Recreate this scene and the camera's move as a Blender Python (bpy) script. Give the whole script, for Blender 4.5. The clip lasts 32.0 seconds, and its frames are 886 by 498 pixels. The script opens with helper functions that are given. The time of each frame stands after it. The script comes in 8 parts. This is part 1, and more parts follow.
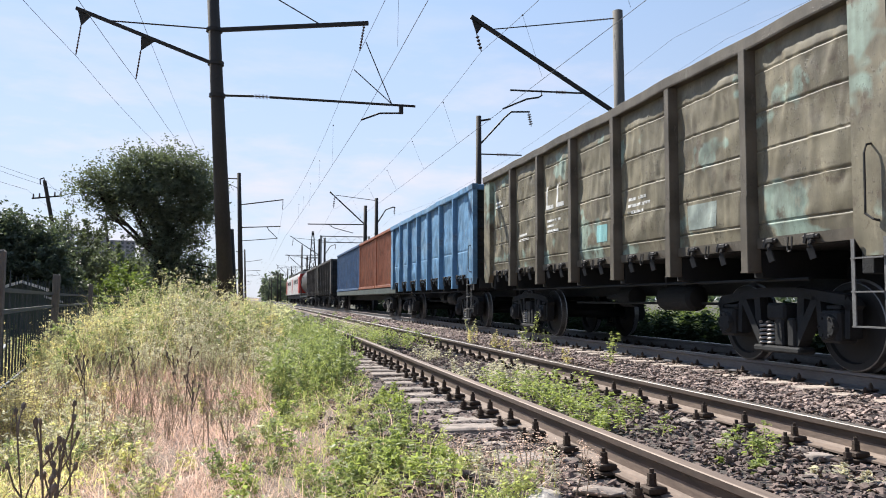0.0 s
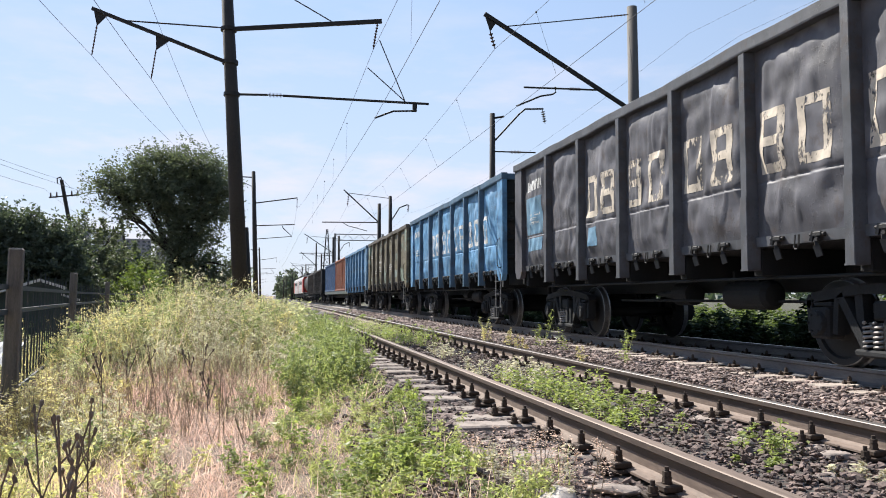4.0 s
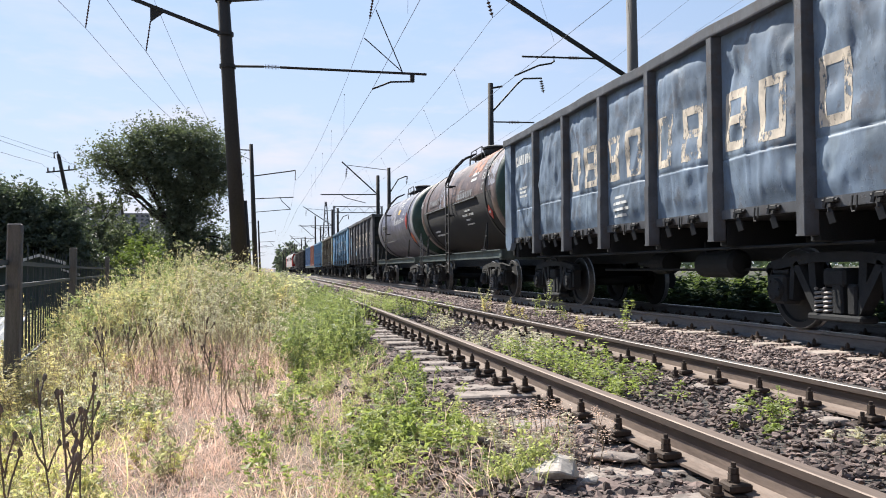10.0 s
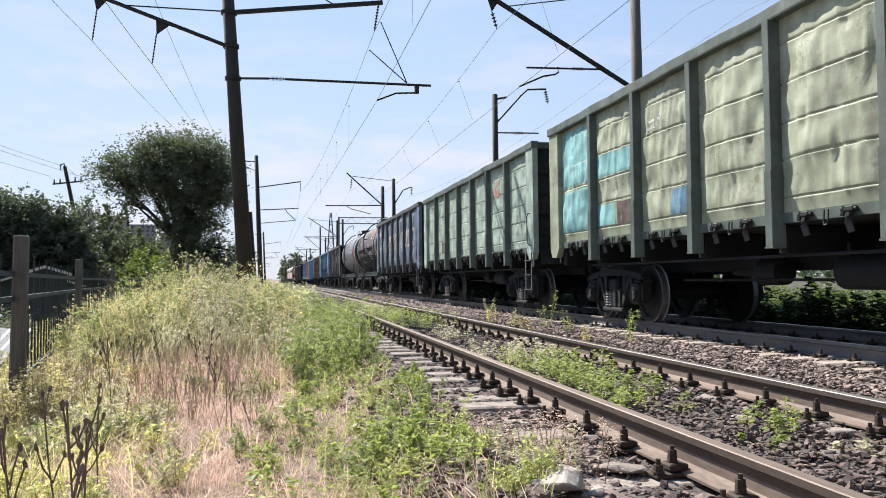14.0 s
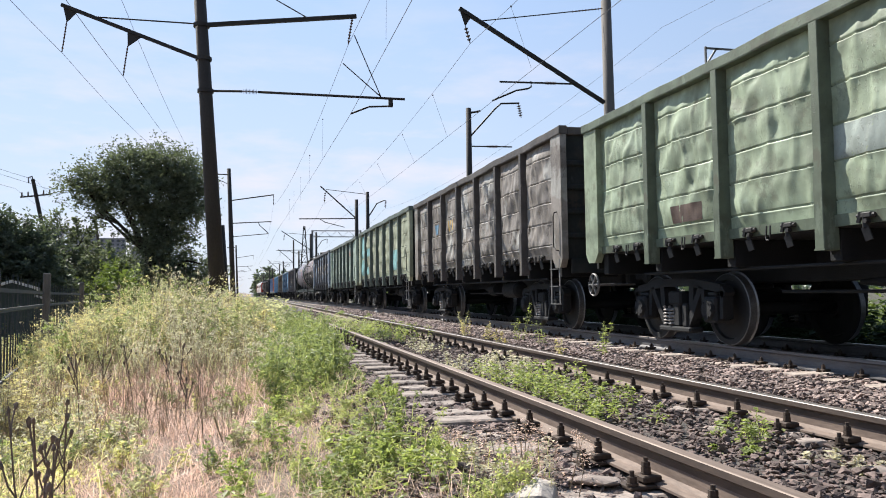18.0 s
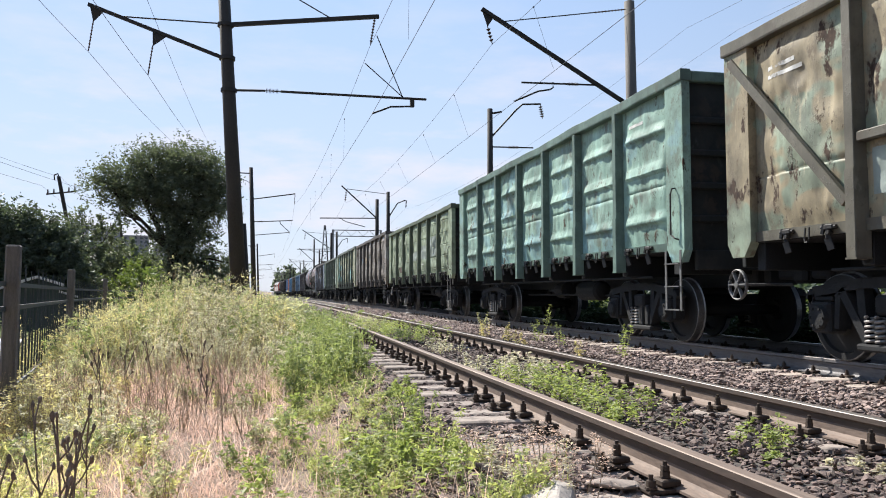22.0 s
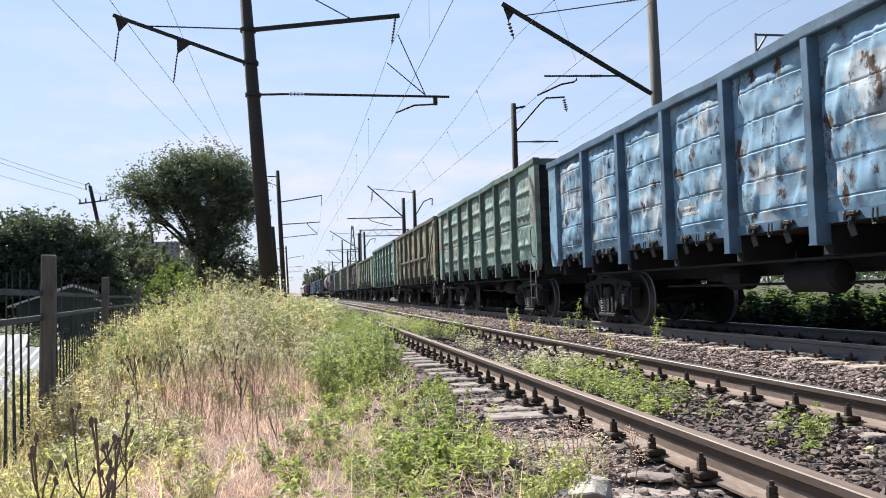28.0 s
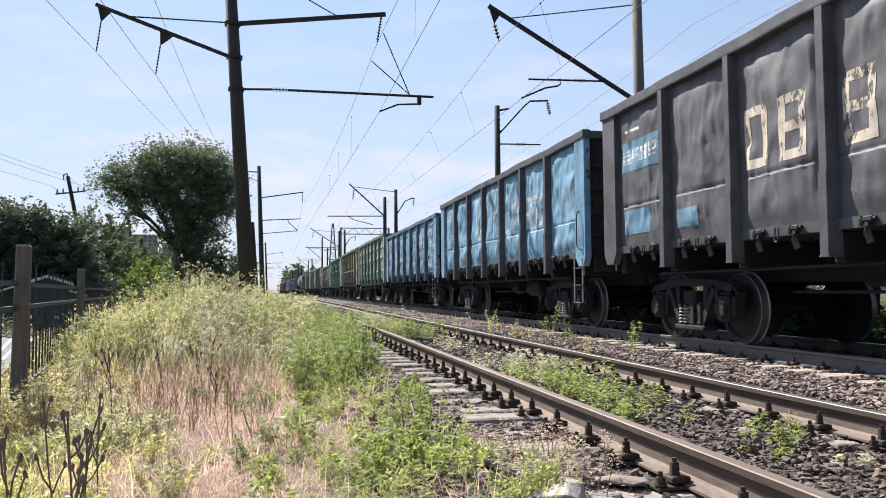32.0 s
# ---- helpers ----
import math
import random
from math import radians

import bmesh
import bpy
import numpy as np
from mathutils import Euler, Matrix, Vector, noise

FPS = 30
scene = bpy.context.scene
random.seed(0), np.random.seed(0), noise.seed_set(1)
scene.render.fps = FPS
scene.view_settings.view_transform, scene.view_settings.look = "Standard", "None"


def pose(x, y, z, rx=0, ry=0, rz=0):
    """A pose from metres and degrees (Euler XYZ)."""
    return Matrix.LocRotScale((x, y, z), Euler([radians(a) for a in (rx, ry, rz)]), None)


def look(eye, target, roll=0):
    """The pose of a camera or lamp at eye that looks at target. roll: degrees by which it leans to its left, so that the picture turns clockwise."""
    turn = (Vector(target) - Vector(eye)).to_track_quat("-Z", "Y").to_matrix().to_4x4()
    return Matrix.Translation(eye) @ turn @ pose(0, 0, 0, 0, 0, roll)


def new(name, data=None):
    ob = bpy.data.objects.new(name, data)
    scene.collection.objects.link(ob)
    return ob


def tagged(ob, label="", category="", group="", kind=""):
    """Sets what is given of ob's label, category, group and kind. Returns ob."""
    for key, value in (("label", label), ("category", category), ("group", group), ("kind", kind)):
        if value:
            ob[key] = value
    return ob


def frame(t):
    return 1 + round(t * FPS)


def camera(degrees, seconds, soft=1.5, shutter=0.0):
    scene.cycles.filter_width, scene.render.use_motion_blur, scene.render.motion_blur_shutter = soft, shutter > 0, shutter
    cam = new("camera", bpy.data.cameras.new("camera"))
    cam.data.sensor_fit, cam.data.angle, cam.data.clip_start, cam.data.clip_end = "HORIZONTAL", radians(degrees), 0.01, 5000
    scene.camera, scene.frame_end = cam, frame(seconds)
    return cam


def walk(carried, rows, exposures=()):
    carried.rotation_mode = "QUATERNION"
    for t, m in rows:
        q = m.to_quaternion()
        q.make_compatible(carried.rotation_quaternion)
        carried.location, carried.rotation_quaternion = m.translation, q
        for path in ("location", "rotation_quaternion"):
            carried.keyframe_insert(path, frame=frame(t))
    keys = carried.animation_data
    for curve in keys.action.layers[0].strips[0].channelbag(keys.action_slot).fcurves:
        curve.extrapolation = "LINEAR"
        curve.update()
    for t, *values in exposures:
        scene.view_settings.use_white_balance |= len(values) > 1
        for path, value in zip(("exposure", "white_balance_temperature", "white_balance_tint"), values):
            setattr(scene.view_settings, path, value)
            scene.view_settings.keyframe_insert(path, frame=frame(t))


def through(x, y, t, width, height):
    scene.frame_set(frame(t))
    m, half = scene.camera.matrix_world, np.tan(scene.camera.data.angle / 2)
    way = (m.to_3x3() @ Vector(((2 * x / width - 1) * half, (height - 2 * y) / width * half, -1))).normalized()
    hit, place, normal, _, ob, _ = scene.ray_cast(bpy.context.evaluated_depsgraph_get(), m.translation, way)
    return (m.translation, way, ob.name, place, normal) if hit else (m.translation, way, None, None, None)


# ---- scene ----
EYE = Vector((0.0, 0.0, 0.753))
FAR_AXIS = 6.958        # centre line of the track that the train runs on
NEAR_AXIS = 2.7375      # centre line of the empty track
BEND_R = 16000.0        # twice the radius of the far curve
GAUGE = 1.595           # between rail heads' centres


def bend(y):
    """How far the line has swung to the side at y: it runs straight, then in a very wide curve."""
    return -max(0.0, y - 12.0) ** 2 / BEND_R


def heading(y):
    """The line's direction at y, in degrees from the y axis."""
    return math.degrees(math.atan(2 * max(0.0, y - 12.0) / BEND_R))


def aim(turn, up, lean):
    """The camera's pose: degrees to the right of the track's direction, upwards, and its roll."""
    a, b = radians(turn), radians(up)
    way = Vector((math.sin(a) * math.cos(b), math.cos(a) * math.cos(b), math.sin(b)))
    return look(EYE, EYE + way, lean)


cam = camera(58.49, 32.0, soft=1.0, shutter=0.0)
walk(cam, [
(0.0, aim(13.13, 3.65, 0.10)), (0.5, aim(12.93, 3.77, 0.20)), (1.0, aim(12.80, 3.74, 0.27)), (1.5, aim(12.69, 3.63, 0.33)),
    (2.0, aim(12.61, 3.50, 0.40)), (2.5, aim(12.49, 3.44, 0.39)), (3.0, aim(12.35, 3.45, 0.29)), (3.5, aim(12.22, 3.50, 0.12)),
    (5.5, aim(11.89, 3.37, 0.14)), (6.0, aim(11.83, 3.32, 0.32)), (6.5, aim(11.76, 3.20, 0.35)), (7.0, aim(11.76, 2.96, 0.25)),
    (7.5, aim(11.83, 2.65, 0.07)), (8.0, aim(12.02, 2.30, -0.05)), (8.5, aim(12.20, 1.99, -0.20)), (9.0, aim(12.33, 1.70, -0.34)),
    (9.5, aim(12.28, 1.50, -0.44)), (10.0, aim(12.17, 1.41, -0.51)), (10.5, aim(12.03, 1.40, -0.48)), (11.0, aim(11.96, 1.45, -0.36)),
    (11.5, aim(11.95, 1.52, -0.24)), (12.0, aim(11.99, 1.60, -0.17)), (12.5, aim(11.98, 1.72, -0.11)), (13.0, aim(11.84, 1.85, -0.22)),
    (13.5, aim(11.76, 2.02, -0.27)), (14.0, aim(11.83, 2.19, -0.61)), (14.5, aim(12.17, 2.47, -1.07)), (16.5, aim(13.90, 3.88, -1.17)),
    (17.0, aim(13.93, 3.64, -0.99)), (17.5, aim(13.89, 3.34, -0.88)), (18.0, aim(13.72, 3.12, -0.81)), (18.5, aim(13.51, 2.98, -0.63)),
    (19.0, aim(13.27, 2.79, -0.40)), (19.5, aim(13.08, 2.54, -0.25)), (20.0, aim(12.95, 2.37, -0.03)), (20.5, aim(12.84, 2.37, 0.02)),
    (21.0, aim(12.67, 2.59, 0.04)), (21.5, aim(12.49, 2.89, -0.02)), (22.0, aim(12.27, 3.16, -0.15)), (22.5, aim(12.12, 3.31, -0.32)),
    (23.0, aim(12.05, 3.30, -0.48)), (23.5, aim(11.99, 3.19, -0.62)), (24.0, aim(11.88, 3.08, -0.68)), (24.5, aim(11.64, 3.04, -0.82)),
    (25.0, aim(11.36, 3.09, -0.99)), (25.5, aim(11.10, 3.22, -1.17)), (27.5, aim(10.35, 3.11, -1.94)), (28.0, aim(10.27, 2.99, -1.79)),
    (28.5, aim(10.35, 2.88, -1.53)), (29.0, aim(10.50, 2.85, -1.32)), (29.5, aim(10.73, 2.90, -1.08)), (30.0, aim(10.95, 2.98, -0.93)),
    (30.5, aim(11.09, 3.02, -0.88)), (31.0, aim(11.28, 2.97, -0.78)), (31.5, aim(11.47, 2.94, -0.62)), (32.0, aim(11.70, 2.98, -0.43)),
])

# ---- world and sun ----
SUN_WAY = Vector((-0.34, 0.70, 0.80)).normalized()      # towards the sun
HAZE = 9.0
world = bpy.data.worlds.new("sky")
scene.world = world
world.use_nodes = True
wn, wl = world.node_tree.nodes, world.node_tree.links
wn.clear()
sky = wn.new("ShaderNodeTexSky")
sky.sky_type, sky.sun_disc = "NISHITA", False
sky.sun_elevation = math.asin(SUN_WAY.z)
sky.sun_rotation = math.atan2(SUN_WAY.x, SUN_WAY.y)
sky.altitude, sky.air_density, sky.dust_density, sky.ozone_density = 100, 1.0, 0.6, 3.0
# high thin haze that evens out the blue, and torn bands of cloud low in the sky
wco = wn.new("ShaderNodeTexCoord")
wsep = wn.new("ShaderNodeSeparateXYZ")
wl.new(wco.outputs["Generated"], wsep.inputs[0])
whaze = wn.new("ShaderNodeValToRGB")
for k, (p, c) in enumerate(((0.0, (0.70, 0.76, 0.90)), (0.20, (0.60, 0.74, 0.98)), (0.55, (0.38, 0.62, 1.05)))):
    e = whaze.color_ramp.elements[k] if k < 2 else whaze.color_ramp.elements.new(p)
    e.position, e.color = p, (*c, 1)
wl.new(wsep.outputs["Z"], whaze.inputs[0])
# brighter towards the sun than away from it
wdot = wn.new("ShaderNodeVectorMath")
wdot.operation = "DOT_PRODUCT"
wdot.inputs[1].default_value = (*SUN_WAY.xy.normalized(), 0.0)
wl.new(wco.outputs["Generated"], wdot.inputs[0])
wside = wn.new("ShaderNodeMapRange")
wside.inputs["From Min"].default_value, wside.inputs["From Max"].default_value = -1.0, 0.75
wside.inputs["To Min"].default_value, wside.inputs["To Max"].default_value = 0.16 * HAZE, HAZE
wl.new(wdot.outputs["Value"], wside.inputs["Value"])
wgain = wn.new("ShaderNodeMix")
wgain.data_type, wgain.blend_type = "RGBA", "MULTIPLY"
wgain.inputs["Factor"].default_value = 1.0
wl.new(wside.outputs[0], wgain.inputs["B"])
wgain.clamp_result = False
wl.new(whaze.outputs["Color"], wgain.inputs["A"])
wthin = wn.new("ShaderNodeMix")
wthin.data_type = "RGBA"
wthin.inputs["Factor"].default_value = 0.82
wl.new(sky.outputs[0], wthin.inputs["A"])
wl.new(wgain.outputs["Result"], wthin.inputs["B"])
wmap = wn.new("ShaderNodeMapping")
wmap.inputs["Scale"].default_value = (1.6, 1.6, 6.0)
wl.new(wco.outputs["Generated"], wmap.inputs["Vector"])
wnoise = wn.new("ShaderNodeTexNoise")
wnoise.inputs["Scale"].default_value, wnoise.inputs["Detail"].default_value, wnoise.inputs["Roughness"].default_value = 2.6, 7, 0.6
wl.new(wmap.outputs[0], wnoise.inputs["Vector"])
wramp = wn.new("ShaderNodeValToRGB")
wramp.color_ramp.elements[0].position, wramp.color_ramp.elements[1].position = 0.48, 0.74
wl.new(wnoise.outputs["Fac"], wramp.inputs[0])
wlow = wn.new("ShaderNodeMapRange")
wlow.inputs["From Min"].default_value, wlow.inputs["From Max"].default_value = 0.10, 0.36
wlow.inputs["To Min"].default_value, wlow.inputs["To Max"].default_value = 1.0, 0.12
wl.new(wsep.outputs["Z"], wlow.inputs["Value"])
wmul = wn.new("ShaderNodeMath")
wmul.operation = "MULTIPLY"
wl.new(wramp.outputs["Color"], wmul.inputs[0])
wl.new(wlow.outputs[0], wmul.inputs[1])
wmix = wn.new("ShaderNodeMix")
wmix.data_type = "RGBA"
wmix.inputs["B"].default_value = (0.90 * HAZE, 0.84 * HAZE, 0.92 * HAZE, 1)
wl.new(wmul.outputs[0], wmix.inputs["Factor"])
wl.new(wthin.outputs["Result"], wmix.inputs["A"])
wbg = wn.new("ShaderNodeBackground")
wbg.inputs["Strength"].default_value = 0.07
wl.new(wmix.outputs["Result"], wbg.inputs["Color"])
wl.new(wbg.outputs[0], wn.new("ShaderNodeOutputWorld").inputs[0])

sun = new("sun", bpy.data.lights.new("sun", "SUN"))
sun.data.energy, sun.data.angle, sun.data.color = 5.5, radians(0.6), (1.0, 0.95, 0.87)
sun.matrix_world = look(SUN_WAY * 50, (0, 0, 0))
scene.view_settings.exposure = 0.8

# ---- materials ----


def rgb(c):
    return (*c, 1.0) if len(c) == 3 else c


class Mat:
    """A node material in the making."""

    def __init__(self, name, rough=0.8, metal=0.0):
        self.m = bpy.data.materials.new(name)
        self.m.use_nodes = True
        self.t = self.m.node_tree
        self.b = self.t.nodes["Principled BSDF"]
        self.b.inputs["Roughness"].default_value, self.b.inputs["Metallic"].default_value = rough, metal
        self.co = self.t.nodes.new("ShaderNodeTexCoord").outputs["Object"]

    def link(self, a, b):
        self.t.links.new(a, b)

    def noise(self, scale, detail=4, stretch=(1, 1, 1), shift=(0, 0, 0), rough=0.55):
        mp = self.t.nodes.new("ShaderNodeMapping")
        mp.inputs["Scale"].default_value, mp.inputs["Location"].default_value = stretch, shift
        self.link(self.co, mp.inputs["Vector"])
        n = self.t.nodes.new("ShaderNodeTexNoise")
        n.inputs["Scale"].default_value, n.inputs["Detail"].default_value, n.inputs["Roughness"].default_value = scale, detail, rough
        self.link(mp.outputs[0], n.inputs["Vector"])
        return n.outputs["Fac"]

    def ramp(self, fac, a, b, ca=(0, 0, 0), cb=(1, 1, 1)):
        r = self.t.nodes.new("ShaderNodeValToRGB")
        e = r.color_ramp.elements
        e[0].position, e[1].position, e[0].color, e[1].color = a, b, rgb(ca), rgb(cb)
        self.link(fac, r.inputs[0])
        return r.outputs["Color"]

    def mix(self, fac, a, b, how="MIX"):
        x = self.t.nodes.new("ShaderNodeMix")
        x.data_type, x.blend_type = "RGBA", how
        for socket, v in (("Factor", fac), ("A", a), ("B", b)):
            if isinstance(v, (int, float)):
                x.inputs[socket].default_value = v
            elif isinstance(v, tuple):
                x.inputs[socket].default_value = rgb(v)
            else:
                self.link(v, x.inputs[socket])
        return x.outputs["Result"]

    def each(self, island=False):
        """A random number for each object, or for each loose piece of a mesh."""
        if island:
            return self.t.nodes.new("ShaderNodeNewGeometry").outputs["Random Per Island"]
        return self.t.nodes.new("ShaderNodeObjectInfo").outputs["Random"]

    def colour(self, c):
        self.link(c, self.b.inputs["Base Color"])
        return self

    def bump(self, h, strength=0.4, dist=0.01):
        n = self.t.nodes.new("ShaderNodeBump")
        n.inputs["Strength"].default_value, n.inputs["Distance"].default_value = strength, dist
        self.link(h, n.inputs["Height"])
        self.link(n.outputs[0], self.b.inputs["Normal"])
        return self

    def rough(self, fac, a, b):
        r = self.t.nodes.new("ShaderNodeMapRange")
        r.inputs["To Min"].default_value, r.inputs["To Max"].default_value = a, b
        self.link(fac, r.inputs["Value"])
        self.link(r.outputs[0], self.b.inputs["Roughness"])
        return self


def plain(name, c, c2=None, scale=6.0, rough=0.8, metal=0.0, bump=0.3, dist=0.01, stretch=(1, 1, 1), fine=60.0):
    """A surface of two tones at two scales, with a little relief."""
    m = Mat(name, rough, metal)
    c2 = c2 or tuple(v * 0.6 for v in c)
    a = m.ramp(m.noise(scale, 5, stretch), 0.35, 0.68, c, c2)
    f = m.noise(fine, 3, stretch)
    m.colour(m.mix(0.35, a, m.ramp(f, 0.3, 0.7, tuple(v * 0.5 for v in c2), tuple(min(1, v * 1.25) for v in c))))
    m.bump(f, bump, dist)
    return m.m


def paint(name, base, patch=None, patch_at=0.58, rust=0.62, dirt=0.5, rough=0.55, seed=0.0, rust_c=(0.075, 0.042, 0.026), streak=0.6, scab=0.55):
    """Old wagon paint: patches of another coat, streaks of dirt, rust where it has come off."""
    m = Mat(name, rough)
    m.b.inputs["Specular IOR Level"].default_value = 0.3
    sh = (seed * 3.1, seed * 7.7, seed * 1.3)
    c = base
    if patch:
        p = m.ramp(m.noise(0.9, 3, (1, 1, 1.3), sh), patch_at, patch_at + 0.03)
        c = m.mix(p, base, patch)
    tone = m.ramp(m.noise(2.2, 6, (1, 1, 1), sh), 0.28, 0.72, (0.58, 0.57, 0.56), (1.34, 1.34, 1.36))
    c = m.mix(1.0, c, tone, "MULTIPLY")
    st = m.ramp(m.noise(5.0, 5, (1, 1, 0.12), sh), 0.42, 0.75)
    c = m.mix(m.mix(streak, (0, 0, 0), st), c, tuple(v * 0.42 + 0.012 for v in base))
    dn = m.ramp(m.noise(1.4, 8, (1, 1, 0.6), (seed, 2, 5), 0.7), dirt, dirt + 0.25)
    c = m.mix(m.mix(0.8, (0, 0, 0), dn), c, (0.055, 0.05, 0.045))
    # pale scuffs where the top coat has rubbed off
    sn = m.ramp(m.noise(4.5, 9, (1, 1, 0.35), (seed * 5.0, 3, 8), 0.72), 0.60, 0.66)
    c = m.mix(m.mix(0.35, (0, 0, 0), sn), c, tuple(min(0.8, v * 1.6 + 0.05) for v in base))
    # dark pits and scabs, thick in some places and none in others
    pit = m.mix(1.0, m.ramp(m.noise(26, 6, (1, 1, 0.7), (seed, 4, 4), 0.65), 0.56, 0.61), m.ramp(m.noise(1.9, 4, (1, 1, 1), (seed * 1.7, 6, 2)), 0.44, 0.60), "MULTIPLY")
    c = m.mix(m.mix(scab * 0.5, (0, 0, 0), pit), c, (0.035, 0.028, 0.024))
    blot = m.mix(1.0, m.ramp(m.noise(4.6, 9, (1, 1, 0.8), (seed, 7, 1), 0.66), 0.52, 0.60), m.ramp(m.noise(1.1, 3, (1, 1, 1.2), (seed * 2.3, 1, 5)), 0.47, 0.60), "MULTIPLY")
    c = m.mix(m.mix(scab, (0, 0, 0), blot), c, tuple(0.25 * v + w for v, w in zip(base, (0.06, 0.042, 0.032))))
    rn = m.noise(3.6, 9, (1, 1, 0.55), (seed * 2.0, 9, 1), 0.68)
    rm = m.ramp(rn, rust, rust + 0.05)
    c = m.mix(rm, c, m.ramp(m.noise(14, 5), 0.3, 0.7, rust_c, tuple(v * 0.4 for v in rust_c)))
    m.colour(c)
    m.rough(rm, rough, 0.9)
    h = m.noise(9, 5)
    m.bump(m.mix(0.5, m.mix(0.4, h, pit), rm), 0.45, 0.014)
    return m.m


def leafy(name, c, c2, glow=0.5, rough=0.5, through=(1.2, 1.25, 0.8)):
    """Leaves: lit through from behind, each clump of its own tone."""
    m = Mat(name, rough)
    m.b.inputs["Specular IOR Level"].default_value = 0.45
    col = m.mix(m.each(True), c, c2)
    col = m.mix(m.ramp(m.noise(0.7, 3), 0.35, 0.7), col, tuple(0.6 * a + 0.4 * b for a, b in zip(c, c2)))
    m.colour(col)
    tr = m.t.nodes.new("ShaderNodeBsdfTranslucent")
    m.link(m.mix(1.0, col, through, "MULTIPLY"), tr.inputs["Color"])
    add = m.t.nodes.new("ShaderNodeMixShader")
    add.inputs[0].default_value = glow
    m.link(m.b.outputs[0], add.inputs[1])
    m.link(tr.outputs[0], add.inputs[2])
    m.link(add.outputs[0], m.t.nodes["Material Output"].inputs["Surface"])
    return m.m


M = {
    # verge soil darkened to put shade into its colour
    "verge": plain("shade_darkened_verge_soil", (0.075, 0.072, 0.042), (0.045, 0.042, 0.028), 1.5, 0.95, 0, 0.8, 0.03),
    "soil": plain("dry_soil", (0.28, 0.215, 0.168), (0.15, 0.118, 0.09), 1.5, 0.95, 0, 0.8, 0.03),
    "bed": plain("ballast_bed", (0.10, 0.085, 0.075), (0.05, 0.045, 0.042), 4.0, 0.95, 0, 1.0, 0.03, fine=25),
    "concrete": plain("pole_concrete", (0.15, 0.138, 0.124), (0.095, 0.087, 0.078), 2.5, 0.85, 0, 0.4, 0.01, (1, 1, 0.4)),
    "dark_pole": plain("dark_pole_surface", (0.050, 0.044, 0.040), (0.030, 0.027, 0.025), 2.0, 0.85, 0, 0.4, 0.01, (1, 1, 0.3)),
    "sleeper": plain("sleeper_concrete", (0.38, 0.32, 0.265), (0.22, 0.18, 0.15), 5.0, 0.9, 0, 0.5, 0.01),
    "rail_head": plain("brown_head_and_web_shade", (0.098, 0.068, 0.053), (0.055, 0.040, 0.033), 5.0, 0.7, 0.15, 0.3, 0.004, (1, 0.2, 1)),
    "rail_side": plain("dusty_rail_side", (0.215, 0.16, 0.128), (0.135, 0.098, 0.078), 5.0, 0.75, 0.15, 0.3, 0.004, (1, 0.2, 1)),
    "rail_grey": plain("grey_rail_side", (0.15, 0.142, 0.145), (0.095, 0.090, 0.092), 5.0, 0.6, 0.2, 0.3, 0.004, (1, 0.2, 1)),
    "rail_top": plain("worn_rail_top", (0.40, 0.365, 0.34), (0.24, 0.20, 0.175), 3.0, 0.38, 0.8, 0.1, 0.002, (1, 0.05, 1)),
    "rail_dull": plain("rusty_rail_top", (0.245, 0.182, 0.145), (0.15, 0.112, 0.09), 3.0, 0.62, 0.25, 0.1, 0.002, (1, 0.05, 1)),
    "bolt": plain("rusty_bolt", (0.085, 0.058, 0.042), (0.045, 0.034, 0.028), 20, 0.8, 0.3, 0.4, 0.004),
    "steel_dark": plain("dark_steel", (0.036, 0.034, 0.033), (0.02, 0.019, 0.019), 6, 0.65, 0.2, 0.3, 0.005),
    # grimy running gear, made darker and bluer to put shade in its colour
    "chassis": plain("grimy_shade_dark_chassis", (0.012, 0.014, 0.0165), (0.007, 0.008, 0.0095), 4, 0.8, 0.1, 0.5, 0.01),
    "bogie": plain("grimy_shade_dark_steel", (0.018, 0.019, 0.021), (0.008, 0.009, 0.010), 5, 0.9, 0.0, 0.5, 0.01),
    "wheel": plain("shade_dark_wheel_steel", (0.013, 0.014, 0.015), (0.008, 0.008, 0.009), 5, 0.75, 0.1, 0.4, 0.006),
    "tread": plain("bright_wheel_rim", (0.24, 0.238, 0.24), (0.13, 0.129, 0.13), 6, 0.45, 0.7, 0.1, 0.003),
    "spring": plain("coil_spring", (0.34, 0.32, 0.30), (0.17, 0.16, 0.15), 8, 0.55, 0.4, 0.3, 0.004),
    "galv": plain("worn_grab_iron", (0.20, 0.20, 0.20), (0.10, 0.10, 0.10), 10, 0.6, 0.4, 0.2, 0.003),
    "wire": plain("weathered_wire", (0.11, 0.11, 0.12), (0.07, 0.07, 0.08), 6, 0.6, 0.5, 0.1, 0.001),
    "insulator": plain("brown_porcelain", (0.09, 0.05, 0.04), (0.06, 0.035, 0.03), 6, 0.3, 0.0, 0.1, 0.001),
    "wood": plain("grey_weathered_wood", (0.17, 0.155, 0.145), (0.095, 0.085, 0.08), 6, 0.9, 0, 0.5, 0.006, (6, 6, 0.5)),
    "fence_iron": plain("faded_fence_paint", (0.050, 0.062, 0.070), (0.028, 0.036, 0.042), 8, 0.7, 0.1, 0.3, 0.003),
}

